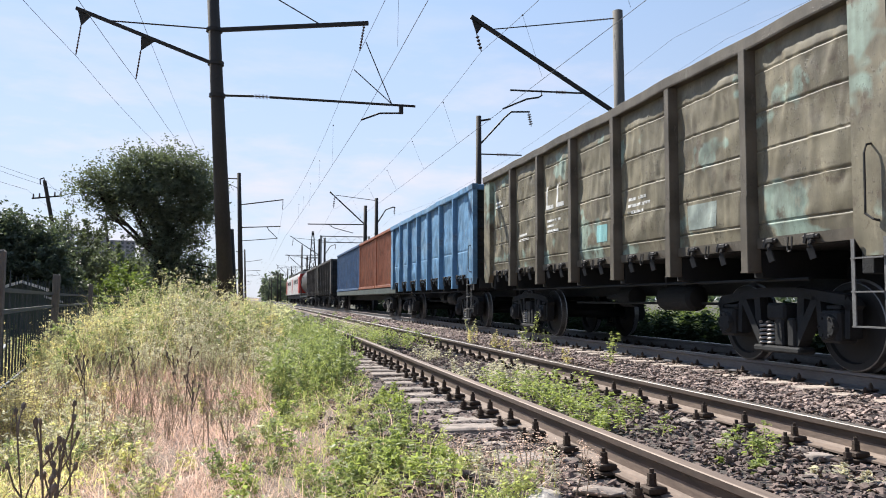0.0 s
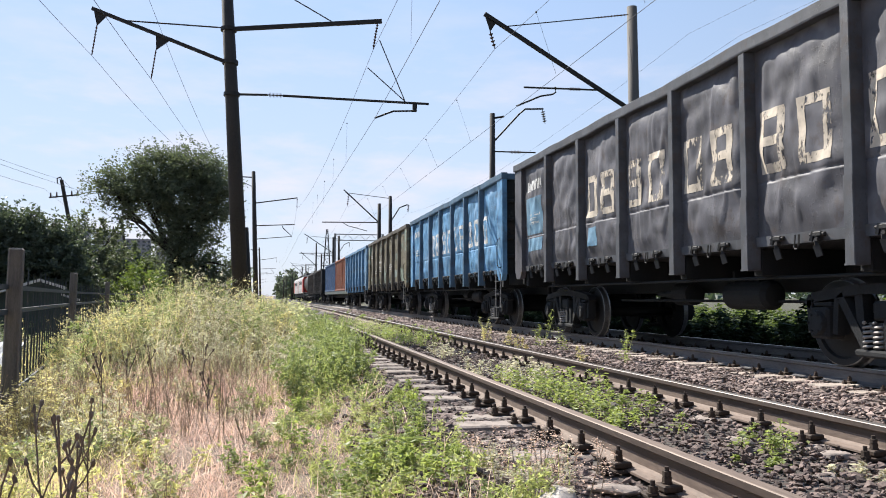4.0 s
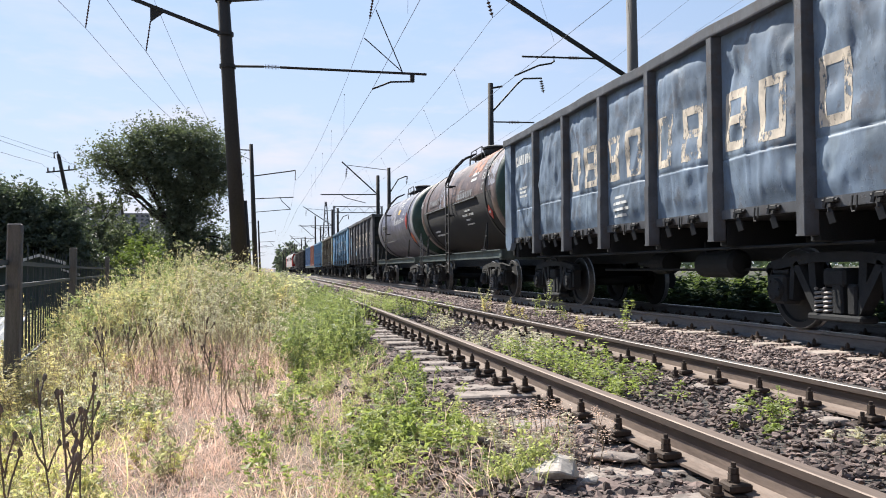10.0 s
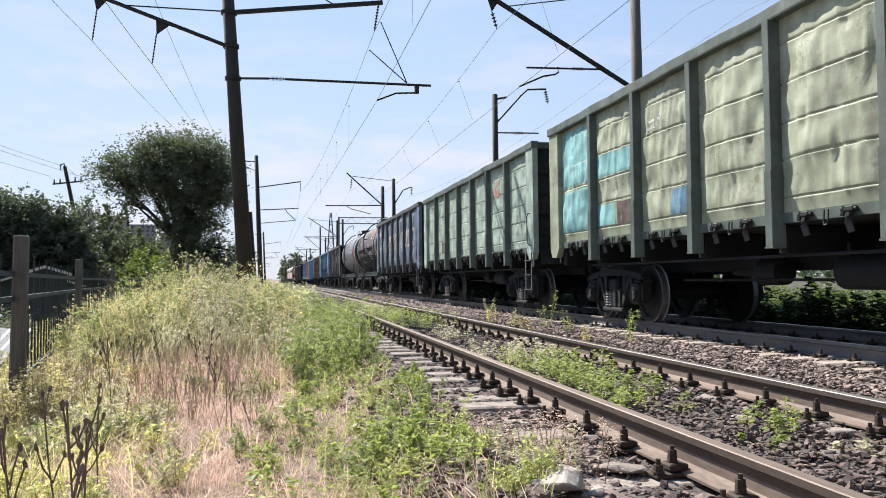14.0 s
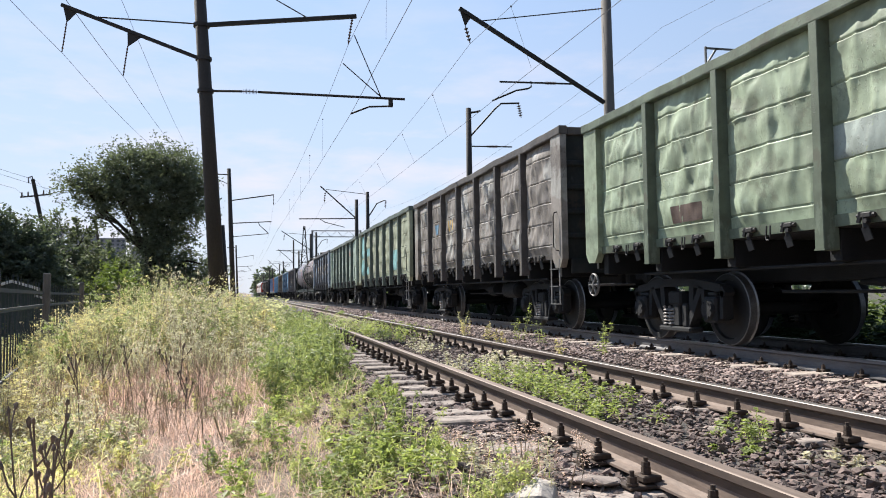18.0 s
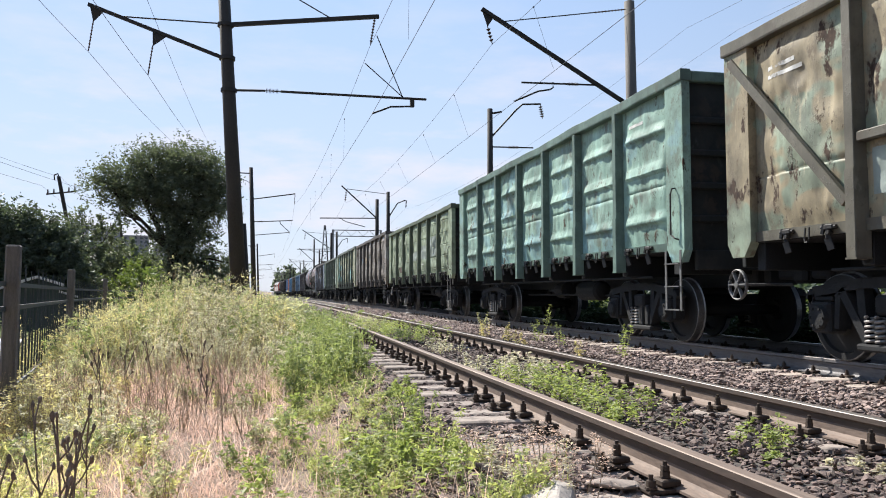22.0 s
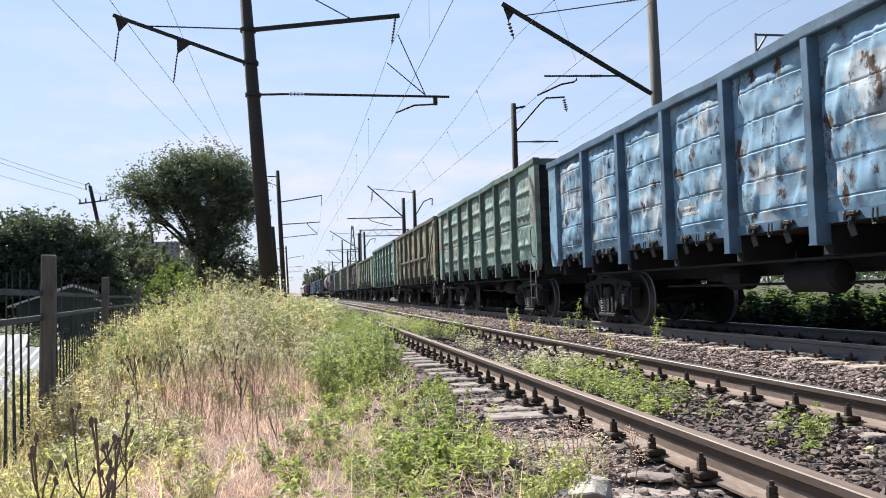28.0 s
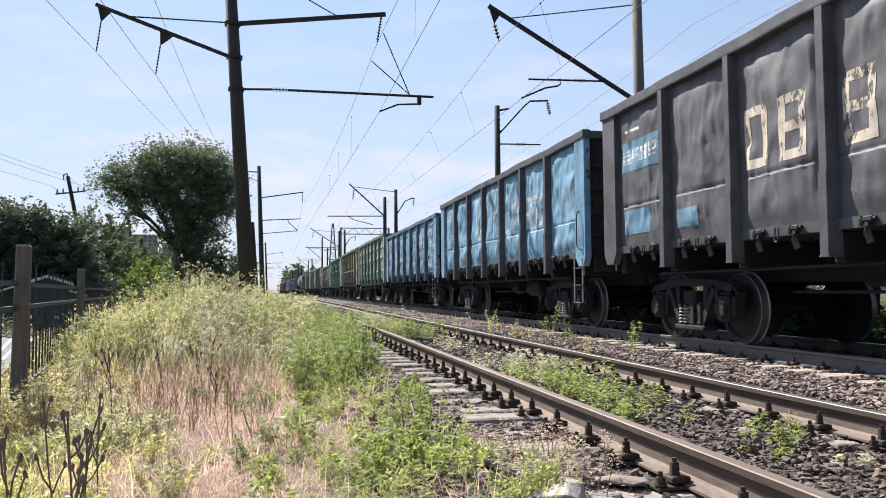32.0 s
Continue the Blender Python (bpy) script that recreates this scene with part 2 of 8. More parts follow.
def lettering(name, c, bare=0.5, fine=16):
    """Old stencilled paint, worn through to the coat below in patches and streaks."""
    m = Mat(name, 0.75)
    m.colour(m.mix(m.ramp(m.noise(7, 5), 0.35, 0.7), c, tuple(v * 0.62 for v in c)))
    worn = m.mix(0.5, m.noise(fine, 6, (1, 1, 0.5), (3, 1, 2), 0.65), m.noise(2.2, 4))
    m.link(m.ramp(worn, bare - 0.03, bare + 0.03), m.b.inputs["Alpha"])
    return m.m


M["white_mark"] = lettering("worn_white_lettering", (0.68, 0.68, 0.66), 0.445)

# ---- mesh helpers ----


def part(name, bm, material, parent=None, label="", smooth=False):
    """Links a bmesh, or a ready mesh, as one mesh object under a thing or a part."""
    if isinstance(bm, bmesh.types.BMesh):
        me = bpy.data.meshes.new(name)
        bm.to_mesh(me)
        bm.free()
        if smooth:
            me.polygons.foreach_set("use_smooth", [True] * len(me.polygons))
        me.materials.append(material)
    else:
        me = bm
    ob = new(name, me)
    if parent is not None:
        ob.parent = parent
    if label:
        ob["label"] = label
    return ob


def thing(name, m, label, category, group="", kind=""):
    ob = new(name)
    ob.matrix_world = m
    return tagged(ob, label, category, group, kind)


def box(bm, lo, hi, bevel=0.0, turn=None):
    r = bmesh.ops.create_cube(bm, size=1.0)
    vs = r["verts"]
    c = [(a + b) / 2 for a, b in zip(lo, hi)]
    s = [abs(b - a) for a, b in zip(lo, hi)]
    for v in vs:
        v.co = Vector((v.co.x * s[0], v.co.y * s[1], v.co.z * s[2]))
    if bevel:
        es = list({e for v in vs for e in v.link_edges})
        r = bmesh.ops.bevel(bm, geom=es, offset=bevel, segments=1, affect="EDGES", profile=0.5)
        vs = list({v for f in r["faces"] for v in f.verts} | {v for v in vs if v.is_valid})
    m = Matrix.Translation(c) @ (turn if turn is not None else Matrix.Identity(4))
    for v in vs:
        v.co = m @ v.co
    return vs


def rod(bm, a, b, r, r2=None, seg=10, caps=True):
    """A round bar from a to b."""
    a, b = Vector(a), Vector(b)
    d = b - a
    q = d.to_track_quat("Z", "Y").to_matrix().to_4x4()
    bmesh.ops.create_cone(bm, cap_ends=caps, segments=seg, radius1=r, radius2=r if r2 is None else r2, depth=d.length,
                          matrix=Matrix.Translation((a + b) / 2) @ q)


def bar(bm, a, b, w, h):
    """A square bar from a to b, w across and h high."""
    a, b = Vector(a), Vector(b)
    d = b - a
    q = d.to_track_quat("Y", "Z").to_matrix().to_4x4()
    r = bmesh.ops.create_cube(bm, size=1.0)
    m = Matrix.Translation((a + b) / 2) @ q @ Matrix.Diagonal((w, d.length, h, 1))
    for v in r["verts"]:
        v.co = m @ v.co


def chain(bm, pts, r, seg=6):
    """A bent round bar through the points."""
    pts = [Vector(p) for p in pts]
    rings = []
    for i, p in enumerate(pts):
        d = (pts[min(i + 1, len(pts) - 1)] - pts[max(i - 1, 0)]).normalized()
        side = d.orthogonal().normalized() if abs(d.z) > 0.95 else d.cross(Vector((0, 0, 1))).normalized()
        up = side.cross(d)
        rings.append([bm.verts.new(p + r * (math.cos(2 * math.pi * k / seg) * side + math.sin(2 * math.pi * k / seg) * up)) for k in range(seg)])
    for a, b in zip(rings, rings[1:]):
        for k in range(seg):
            bm.faces.new((a[k], a[(k + 1) % seg], b[(k + 1) % seg], b[k]))
    bm.faces.new(rings[0][::-1])
    bm.faces.new(rings[-1])


def sweep(bm, profile, y0, y1, steps=1):
    """A profile of (x, z) drawn out along y."""
    rings = []
    for i in range(steps + 1):
        y = y0 + (y1 - y0) * i / steps
        rings.append([bm.verts.new((x, y, z)) for x, z in profile])
    n = len(profile)
    for a, b in zip(rings, rings[1:]):
        for k in range(n):
            bm.faces.new((a[k], b[k], b[(k + 1) % n], a[(k + 1) % n]))
    bm.faces.new(rings[0])
    bm.faces.new(rings[-1][::-1])


def lathe(bm, prof, axis="X", seg=32, at=(0, 0, 0)):
    """A closed round body from a profile of (along the axis, radius)."""
    rings = []
    for a, r in prof:
        ring = []
        for k in range(seg):
            w = 2 * math.pi * k / seg
            c, s = r * math.cos(w), r * math.sin(w)
            v = {"X": (a, c, s), "Y": (c, a, s), "Z": (c, s, a)}[axis]
            ring.append(bm.verts.new(Vector(v) + Vector(at)))
        rings.append(ring)
    for a, b in zip(rings, rings[1:]):
        for k in range(seg):
            bm.faces.new((a[k], a[(k + 1) % seg], b[(k + 1) % seg], b[k]))
    bm.faces.new(rings[0][::-1])
    bm.faces.new(rings[-1])


def soup(name, verts, faces, material, smooth=False):
    """A large mesh from arrays of corners and of faces with equal numbers of corners."""
    me = bpy.data.meshes.new(name)
    verts, faces = np.asarray(verts, np.float32), np.asarray(faces, np.int32)
    k = faces.shape[1]
    me.vertices.add(len(verts))
    me.vertices.foreach_set("co", verts.ravel())
    me.loops.add(faces.size)
    me.loops.foreach_set("vertex_index", faces.ravel())
    me.polygons.add(len(faces))
    me.polygons.foreach_set("loop_start", np.arange(0, faces.size, k, dtype=np.int32))
    me.polygons.foreach_set("use_smooth", np.full(len(faces), smooth))
    me.update()
    me.validate()
    me.materials.append(material)
    return me

# ---- ground ----
rng = np.random.default_rng(7)


def wave(x, y, s=1.0):
    return np.sin(x * 1.3 * s + 0.7) * np.cos(y * 0.9 * s - 0.4) + 0.5 * np.sin(x * 2.9 * s + y * 2.3 * s)


def ground_z(x, y):
    """The height of the ground: the ballast bed of both tracks, the shoulders, the weedy bank beside it."""
    x, y = np.asarray(x, float), np.asarray(y, float)
    bed = -0.212 - 0.05 * np.exp(-((x - 4.85) / 0.5) ** 2)
    left = -0.46 - 0.10 * np.clip((-x - 0.5) / 3, 0, 1) + 0.28 * np.exp(-((x + 1.4) / 1.7) ** 2 - ((y - 15) / 6.0) ** 2) + 0.025 * wave(x, y)
    right = -0.75 + 0.05 * wave(x, y, 0.4)
    a = np.clip((x - 0.35) / 0.75, 0, 1)
    a = a * a * (3 - 2 * a)
    b = np.clip((x - 8.7) / 1.3, 0, 1)
    b = b * b * (3 - 2 * b)
    z = left * (1 - a) + bed * a
    hill = 38 * np.exp(-((x + 150) / 85) ** 2 - ((y - 720) / 110) ** 2) + 22 * np.exp(-((x + 420) / 220) ** 2 - ((y - 720) / 200) ** 2)
    return z * (1 - b) + right * b + hill


def axis_steps(spans):
    out = []
    for lo, hi, n in spans:
        out += list(np.linspace(lo, hi, n, endpoint=False))
    return np.array(out + [spans[-1][1]])


gx = axis_steps([(-2500, -200, 6), (-200, -30, 18), (-30, -6, 16), (-6, 12, 120), (12, 40, 20), (40, 200, 10), (200, 2500, 6)])
gy = axis_steps([(-300, -10, 8), (-10, 30, 160), (30, 80, 60), (80, 300, 30), (300, 1000, 26), (1000, 4000, 8)])
GX, GY = np.meshgrid(gx, gy)
GZ = ground_z(GX, GY)
gv = np.stack([GX.ravel(), GY.ravel(), GZ.ravel()], 1)
nx, ny = len(gx), len(gy)
ii = (np.arange(ny - 1)[:, None] * nx + np.arange(nx - 1)[None]).ravel()
gf = np.stack([ii, ii + 1, ii + 1 + nx, ii + nx], 1)
me = soup("ground", gv, gf, M["soil"], True)
me.materials.append(M["bed"])
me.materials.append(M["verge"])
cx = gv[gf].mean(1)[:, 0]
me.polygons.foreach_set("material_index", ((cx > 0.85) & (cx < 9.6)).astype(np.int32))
# ground behind the train takes the soil that is darkened for shade
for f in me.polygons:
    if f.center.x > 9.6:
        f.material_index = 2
ground = tagged(new("ground", me), "dry grassy soil beside a stone ballast bed", "ground", kind="structure")

# ---- tracks ----
RAIL = [(-0.036, -0.004), (-0.030, 0.0), (0.030, 0.0), (0.036, -0.004), (0.037, -0.034), (0.014, -0.050), (0.0095, -0.085),
        (0.011, -0.138), (0.030, -0.156), (0.074, -0.168), (0.075, -0.180), (-0.075, -0.180), (-0.074, -0.168), (-0.030, -0.156),
        (-0.011, -0.138), (-0.0095, -0.085), (-0.014, -0.050), (-0.037, -0.034)]
SLEEPER_STEP = 0.543


def sleeper_mesh():
    bm = bmesh.new()
    sec = []
    for x, w, h in ((-1.35, 0.125, 0.0), (-1.345, 0.13, 0.012), (-0.62, 0.125, 0.012), (-0.5, 0.11, -0.03), (0.5, 0.11, -0.03), (0.62, 0.125, 0.012), (1.345, 0.13, 0.012), (1.35, 0.125, 0.0)):
        sec.append([bm.verts.new(p) for p in ((x, -w - 0.02, -0.2), (x, -w, h - 0.012), (x, -w + 0.02, h), (x, w - 0.02, h), (x, w, h - 0.012), (x, w + 0.02, -0.2))])
    for a, b in zip(sec, sec[1:]):
        for k in range(6):
            bm.faces.new((a[k], a[(k + 1) % 6], b[(k + 1) % 6], b[k]))
    bm.faces.new(sec[0][::-1])
    bm.faces.new(sec[-1])
    bmesh.ops.recalc_face_normals(bm, faces=bm.faces)
    me = bpy.data.meshes.new("sleeper")
    bm.to_mesh(me)
    bm.free()
    me.materials.append(M["sleeper"])
    return me


def clamp_mesh():
    """A tie plate's end with its clip, a tall clamp bolt with washer and two nuts, and a sleeper bolt beside it."""
    bm = bmesh.new()
    box(bm, (-0.125, -0.065, -0.014), (0.06, 0.065, 0.004), 0.004)
    box(bm, (-0.045, -0.05, 0.010), (0.055, 0.05, 0.045), 0.008)
    rod(bm, (-0.005, 0, 0.02), (-0.005, 0, 0.125), 0.011, seg=8)
    rod(bm, (-0.005, 0, 0.045), (-0.005, 0, 0.053), 0.026, seg=10)
    rod(bm, (-0.005, 0, 0.053), (-0.005, 0, 0.078), 0.023, seg=6)
    rod(bm, (-0.005, 0, 0.080), (-0.005, 0, 0.104), 0.021, seg=6)
    rod(bm, (-0.10, -0.035, 0.008), (-0.10, -0.035, 0.018), 0.030, seg=10)
    rod(bm, (-0.10, -0.035, 0.018), (-0.10, -0.035, 0.048), 0.023, seg=6)
    rod(bm, (-0.10, -0.035, 0.048), (-0.10, -0.035, 0.075), 0.012, seg=8)
    me = bpy.data.meshes.new("rail_clamp")
    bm.to_mesh(me)
    bm.free()
    me.materials.append(M["bolt"])
    return me


def sleeper_coat(name, light, dark, train_shade=False):
    """Old concrete, each sleeper of its own tone, with dark stains of oil."""
    ms = Mat(name, 0.9)
    sc = ms.mix(ms.each(), light, dark)
    sc = ms.mix(ms.ramp(ms.noise(6, 6), 0.5, 0.66), sc, tuple(v * 0.5 for v in dark))
    sc = ms.mix(0.3, sc, ms.ramp(ms.noise(45, 3), 0.3, 0.7, tuple(v * 0.45 for v in dark), light))
    if train_shade:
        # darkened between the rails to paint in the train's shade
        xyz = ms.t.nodes.new("ShaderNodeSeparateXYZ")
        ms.link(ms.co, xyz.inputs[0])
        away = ms.t.nodes.new("ShaderNodeMath")
        away.operation = "ABSOLUTE"
        ms.link(xyz.outputs["X"], away.inputs[0])
        sc = ms.mix(ms.ramp(away.outputs[0], 0.74, 0.82, (1, 1, 1), (0, 0, 0)), sc, (0.028, 0.025, 0.023))
    ms.colour(sc)
    ms.bump(ms.noise(30, 5), 0.6, 0.008)
    return ms.m


M["sleeper"] = sleeper_coat("stained_sleeper_concrete", (0.36, 0.298, 0.258), (0.18, 0.148, 0.13))
M["sleeper_pale"] = sleeper_coat("pale_sleeper_concrete", (0.52, 0.44, 0.38), (0.36, 0.30, 0.26), True)
SLEEPER, CLAMP = sleeper_mesh(), clamp_mesh()


def track(axis, label, first, clamps, sides, dull=(), tall=1.0):
    tr = thing("railway_track", pose(axis, 0, 0), label, "railway track", "tracks")
    for s in (-1, 1):
        bm = bmesh.new()
        sweep(bm, [(x + s * GAUGE / 2, z) for x, z in RAIL], -40, 700, 74)
        for v in bm.verts:
            v.co.x += bend(v.co.y)
        bmesh.ops.recalc_face_normals(bm, faces=bm.faces)
        ob = part("rail", bm, M["rail_side" if axis < 5 else "rail_grey"], tr, "rusty steel rail with a worn bright top")
        ob.data.materials.append(M["rail_dull" if s in dull else "rail_top"])
        ob.data.materials.append(M["rail_head" if axis < 5 else "rail_grey"])
        # head sides are brown; the upper web is darkened for the head's shade
        for f in ob.data.polygons:
            if f.normal.z > 0.5 and f.center.z > -0.006:
                f.material_index = 1
            elif f.center.z > -0.06 or abs(f.center.x - s * GAUGE / 2 - bend(f.center.y)) < 0.02 and f.center.z > -0.1:
                f.material_index = 2
    r = random.Random(axis)
    for i in range(300):
        ob = part("sleeper", SLEEPER, None, tr)
        if axis > 5:
            ob.material_slots[0].link = "OBJECT"
            ob.material_slots[0].material = M["sleeper_pale"]
        y = first + SLEEPER_STEP * (i - 12)
        wide = 0.10 if axis < 5 else 0.03
        ob.matrix_local = pose(bend(y) + r.uniform(-wide, wide), y + r.uniform(-0.02, 0.02), -0.190 + r.uniform(-0.012, 0.006) - (r.uniform(0, 0.02) if axis < 5 else 0), r.uniform(-0.8, 0.8), r.uniform(-0.6, 0.6), r.uniform(-1.8, 1.8))
    for i in range(clamps):
        for s in (-1, 1):
            for side in sides:
                ob = part("rail_clamp", CLAMP, None, tr)
                y = first + SLEEPER_STEP * (i - 3)
                ob.matrix_local = pose(bend(y) + s * GAUGE / 2 + side * 0.092, y + r.uniform(-0.015, 0.015), -0.176, 0, 0, (0 if side < 0 else 180) + r.uniform(-4, 4)) @ Matrix.Diagonal((1, 1, tall, 1))
    return tr


near_track = track(NEAR_AXIS, "empty rusty railway track on concrete sleepers", 2.955, 46, (-1, 1), (-1,))
far_track = track(FAR_AXIS, "worn railway track under the passing freight train", 3.1, 60, (-1,), (), 0.72)
# ---- the train: parts that the wagons share ----
WHEEL_R = 0.475
PRESSED = (3.08, 2.52, 1.78)
RIBS = (3.32, 2.87, 2.43, 2.03, 1.60)
SHARED = {}
ROLLING = []            # (thing, place of its leading end behind the first wagon's, half length)
WHEELSETS = []          # the wheelsets, each with its place in its wagon


def shared(name, make, material, smooth=False):
    if name not in SHARED:
        bm = bmesh.new()
        make(bm)
        me = bpy.data.meshes.new(name)
        bm.to_mesh(me)
        bm.free()
        if smooth:
            me.polygons.foreach_set("use_smooth", [True] * len(me.polygons))
        me.materials.append(material)
        SHARED[name] = me
    return SHARED[name]


def make_wheel(bm):
    lathe(bm, [(-0.052, 0.09), (-0.075, 0.13), (-0.03, 0.16), (0.0, 0.36), (-0.065, 0.39), (-0.065, 0.470), (-0.062, 0.498), (-0.045, 0.503),
               (-0.032, 0.480), (0.0, 0.476), (0.06, 0.472), (0.065, 0.462), (0.065, 0.395), (0.030, 0.38), (0.045, 0.20), (0.085, 0.13), (0.085, 0.09)], "X", 36)


def make_axle(bm):
    rod(bm, (-1.12, 0, 0), (1.12, 0, 0), 0.075, seg=14)
    rod(bm, (-0.55, 0, 0), (0.55, 0, 0), 0.085, seg=14)


def make_box(bm):
    """An axle box with its round bolted cover."""
    box(bm, (-0.13, -0.15, -0.17), (0.11, 0.15, 0.17), 0.03)
    lathe(bm, [(-0.175, 0.06), (-0.17, 0.12), (-0.13, 0.135), (-0.12, 0.135)], "X", 18)
    for k in range(6):
        a = math.pi / 3 * k
        rod(bm, (-0.185, 0.10 * math.cos(a), 0.10 * math.sin(a)), (-0.16, 0.10 * math.cos(a), 0.10 * math.sin(a)), 0.014, seg=6)


def make_coil(bm):
    pts = [(0.062 * math.cos(w), 0.062 * math.sin(w), 0.23 + 0.27 * i / 66) for i, w in ((i, i * 2 * math.pi * 5.5 / 66) for i in range(67))]
    chain(bm, pts, 0.017, 6)


def make_frame(bm):
    """One cast side frame, seen from outside: top chord, tension members, spring seat and pedestal jaws."""
    t = 0.075
    top = [(-1.18, 0.66), (-1.10, 0.75), (-0.72, 0.80), (-0.35, 0.84), (0.35, 0.84), (0.72, 0.80), (1.10, 0.75), (1.18, 0.66)]
    for (y0, z0), (y1, z1) in zip(top, top[1:]):
        bar(bm, (0, y0, z0), (0, y1, z1), 2 * t, 0.11)
    for s in (-1, 1):
        bar(bm, (0, s * 0.66, 0.78), (0, s * 0.30, 0.24), 2 * t, 0.10)
        bar(bm, (0, s * 0.40, 0.82), (0, s * 0.36, 0.30), 1.5 * t, 0.11)
        bar(bm, (0, s * 1.14, 0.72), (0, s * 1.12, 0.36), 2 * t, 0.075)
        bar(bm, (0, s * 0.70, 0.74), (0, s * 0.735, 0.36), 2 * t, 0.075)
        box(bm, (-t, s * 0.80 - 0.02, 0.655), (t, s * 1.05 + 0.02, 0.70), 0.01)
    box(bm, (-0.11, -0.42, 0.15), (0.11, 0.42, 0.225), 0.02)
    box(bm, (-0.09, -0.12, 0.225), (0.09, 0.04, 0.60), 0.02)
    box(bm, (-0.10, -0.33, 0.225), (0.06, -0.20, 0.55), 0.02)


def make_bolster(bm):
    box(bm, (-1.12, -0.17, 0.52), (1.12, 0.17, 0.72), 0.03)
    box(bm, (-0.35, -0.25, 0.72), (0.35, 0.25, 0.82), 0.03)
    for s in (-1, 1):
        rod(bm, (-0.85, s * 0.42, 0.42), (0.85, s * 0.42, 0.42), 0.045, seg=8)
        for x in (-0.80, 0.80):
            box(bm, (x - 0.05, s * 0.42 - 0.02, 0.30), (x + 0.05, s * 0.45 + 0.02, 0.60), 0.01)


def bogie(parent, y):
    """A three-piece freight bogie at y on its wagon; the wheelsets roll on the wagon."""
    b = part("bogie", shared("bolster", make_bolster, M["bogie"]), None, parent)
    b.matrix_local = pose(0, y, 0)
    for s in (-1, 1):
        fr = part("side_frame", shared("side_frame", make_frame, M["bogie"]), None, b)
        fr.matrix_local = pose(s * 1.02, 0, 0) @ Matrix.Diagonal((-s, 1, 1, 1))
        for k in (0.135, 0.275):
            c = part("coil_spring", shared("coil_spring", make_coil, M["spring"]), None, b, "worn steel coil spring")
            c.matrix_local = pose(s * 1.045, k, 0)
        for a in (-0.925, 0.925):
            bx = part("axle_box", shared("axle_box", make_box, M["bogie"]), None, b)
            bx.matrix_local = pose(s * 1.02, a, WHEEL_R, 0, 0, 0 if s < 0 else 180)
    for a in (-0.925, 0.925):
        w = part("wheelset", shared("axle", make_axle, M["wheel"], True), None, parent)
        w.matrix_local = pose(0, y + a, WHEEL_R)
        me = shared("wheel", make_wheel, M["wheel"])
        if len(me.materials) == 1:
            me.materials.append(M["tread"])
            for f in me.polygons:
                r = math.hypot(f.center.y, f.center.z)
                if 0.455 < r < 0.49 and f.center.x > -0.05:
                    f.material_index = 1
        for s in (-1, 1):
            ob = part("wheel", me, None, w)
            ob.matrix_local = pose(s * GAUGE / 2, 0, 0, 0, 0, 0 if s > 0 else 180)
        WHEELSETS.append((w, y + a))


def make_coupler(bm):
    box(bm, (-0.10, 0.0, 0.92), (0.10, 0.55, 1.12), 0.03)
    box(bm, (-0.20, 0.45, 0.86), (0.16, 0.72, 1.18), 0.05)
    box(bm, (-0.24, -0.12, 0.85), (0.24, 0.02, 1.20), 0.03)


def make_latch(bm):
    """A hatch latch: hinge block, hooked lever with its bright lower edge, and a pawl."""
    box(bm, (-0.06, -0.075, 1.375), (0.03, 0.075, 1.425), 0.008)
    rod(bm, (-0.035, -0.11, 1.40), (-0.035, 0.11, 1.40), 0.018, seg=8)
    bar(bm, (-0.03, 0.03, 1.40), (-0.05, 0.0, 1.28), 0.035, 0.05)
    bar(bm, (-0.05, 0.0, 1.29), (-0.035, -0.035, 1.17), 0.025, 0.07)
    bar(bm, (-0.045, 0.05, 1.43), (-0.055, 0.075, 1.33), 0.03, 0.03)
    rod(bm, (-0.07, -0.02, 1.345), (-0.02, -0.02, 1.345), 0.022, seg=8)


def make_loop(bm):
    chain(bm, [(-0.03, -0.03, 1.42), (-0.04, -0.035, 1.30), (-0.045, -0.02, 1.265), (-0.045, 0.02, 1.265), (-0.04, 0.035, 1.30), (-0.03, 0.03, 1.42)], 0.010, 6)


def make_step(bm):
    """The step ladder under a wagon's corner."""
    for y in (-0.20, 0.20):
        bar(bm, (0, y, 0.50), (0, y, 1.32), 0.012, 0.045)
    for z in (0.51, 0.83, 1.14):
        bar(bm, (0, -0.20, z), (0, 0.20, z), 0.07, 0.014)


def make_grab(bm):
    chain(bm, [(0, 0.02, 2.18), (-0.05, 0.02, 2.17), (-0.07, 0.03, 2.10), (-0.07, 0.035, 1.62), (-0.06, 0.05, 1.54), (-0.05, -0.04, 1.48), (0, -0.05, 1.47)], 0.012, 6)


def make_sill_beam(bm):
    box(bm, (-0.28, -6.2, 0.82), (0.28, 6.2, 1.20), 0.02)


def make_floor(bm):
    box(bm, (-1.44, -6.36, 1.32), (1.44, 6.36, 1.39), 0.01)


def make_bearer(bm):
    box(bm, (-1.40, -0.08, 1.0), (1.40, 0.08, 1.32), 0.01)


def make_reservoir(bm):
    lathe(bm, [(-0.5, 0.03), (-0.48, 0.14), (-0.42, 0.19), (0.42, 0.19), (0.48, 0.14), (0.5, 0.03)], "Y", 20, (-0.75, -1.5, 0.78))
    box(bm, (-0.85, -1.8, 0.95), (-0.65, -1.75, 1.1))
    box(bm, (-0.85, -1.25, 0.95), (-0.65, -1.2, 1.1))


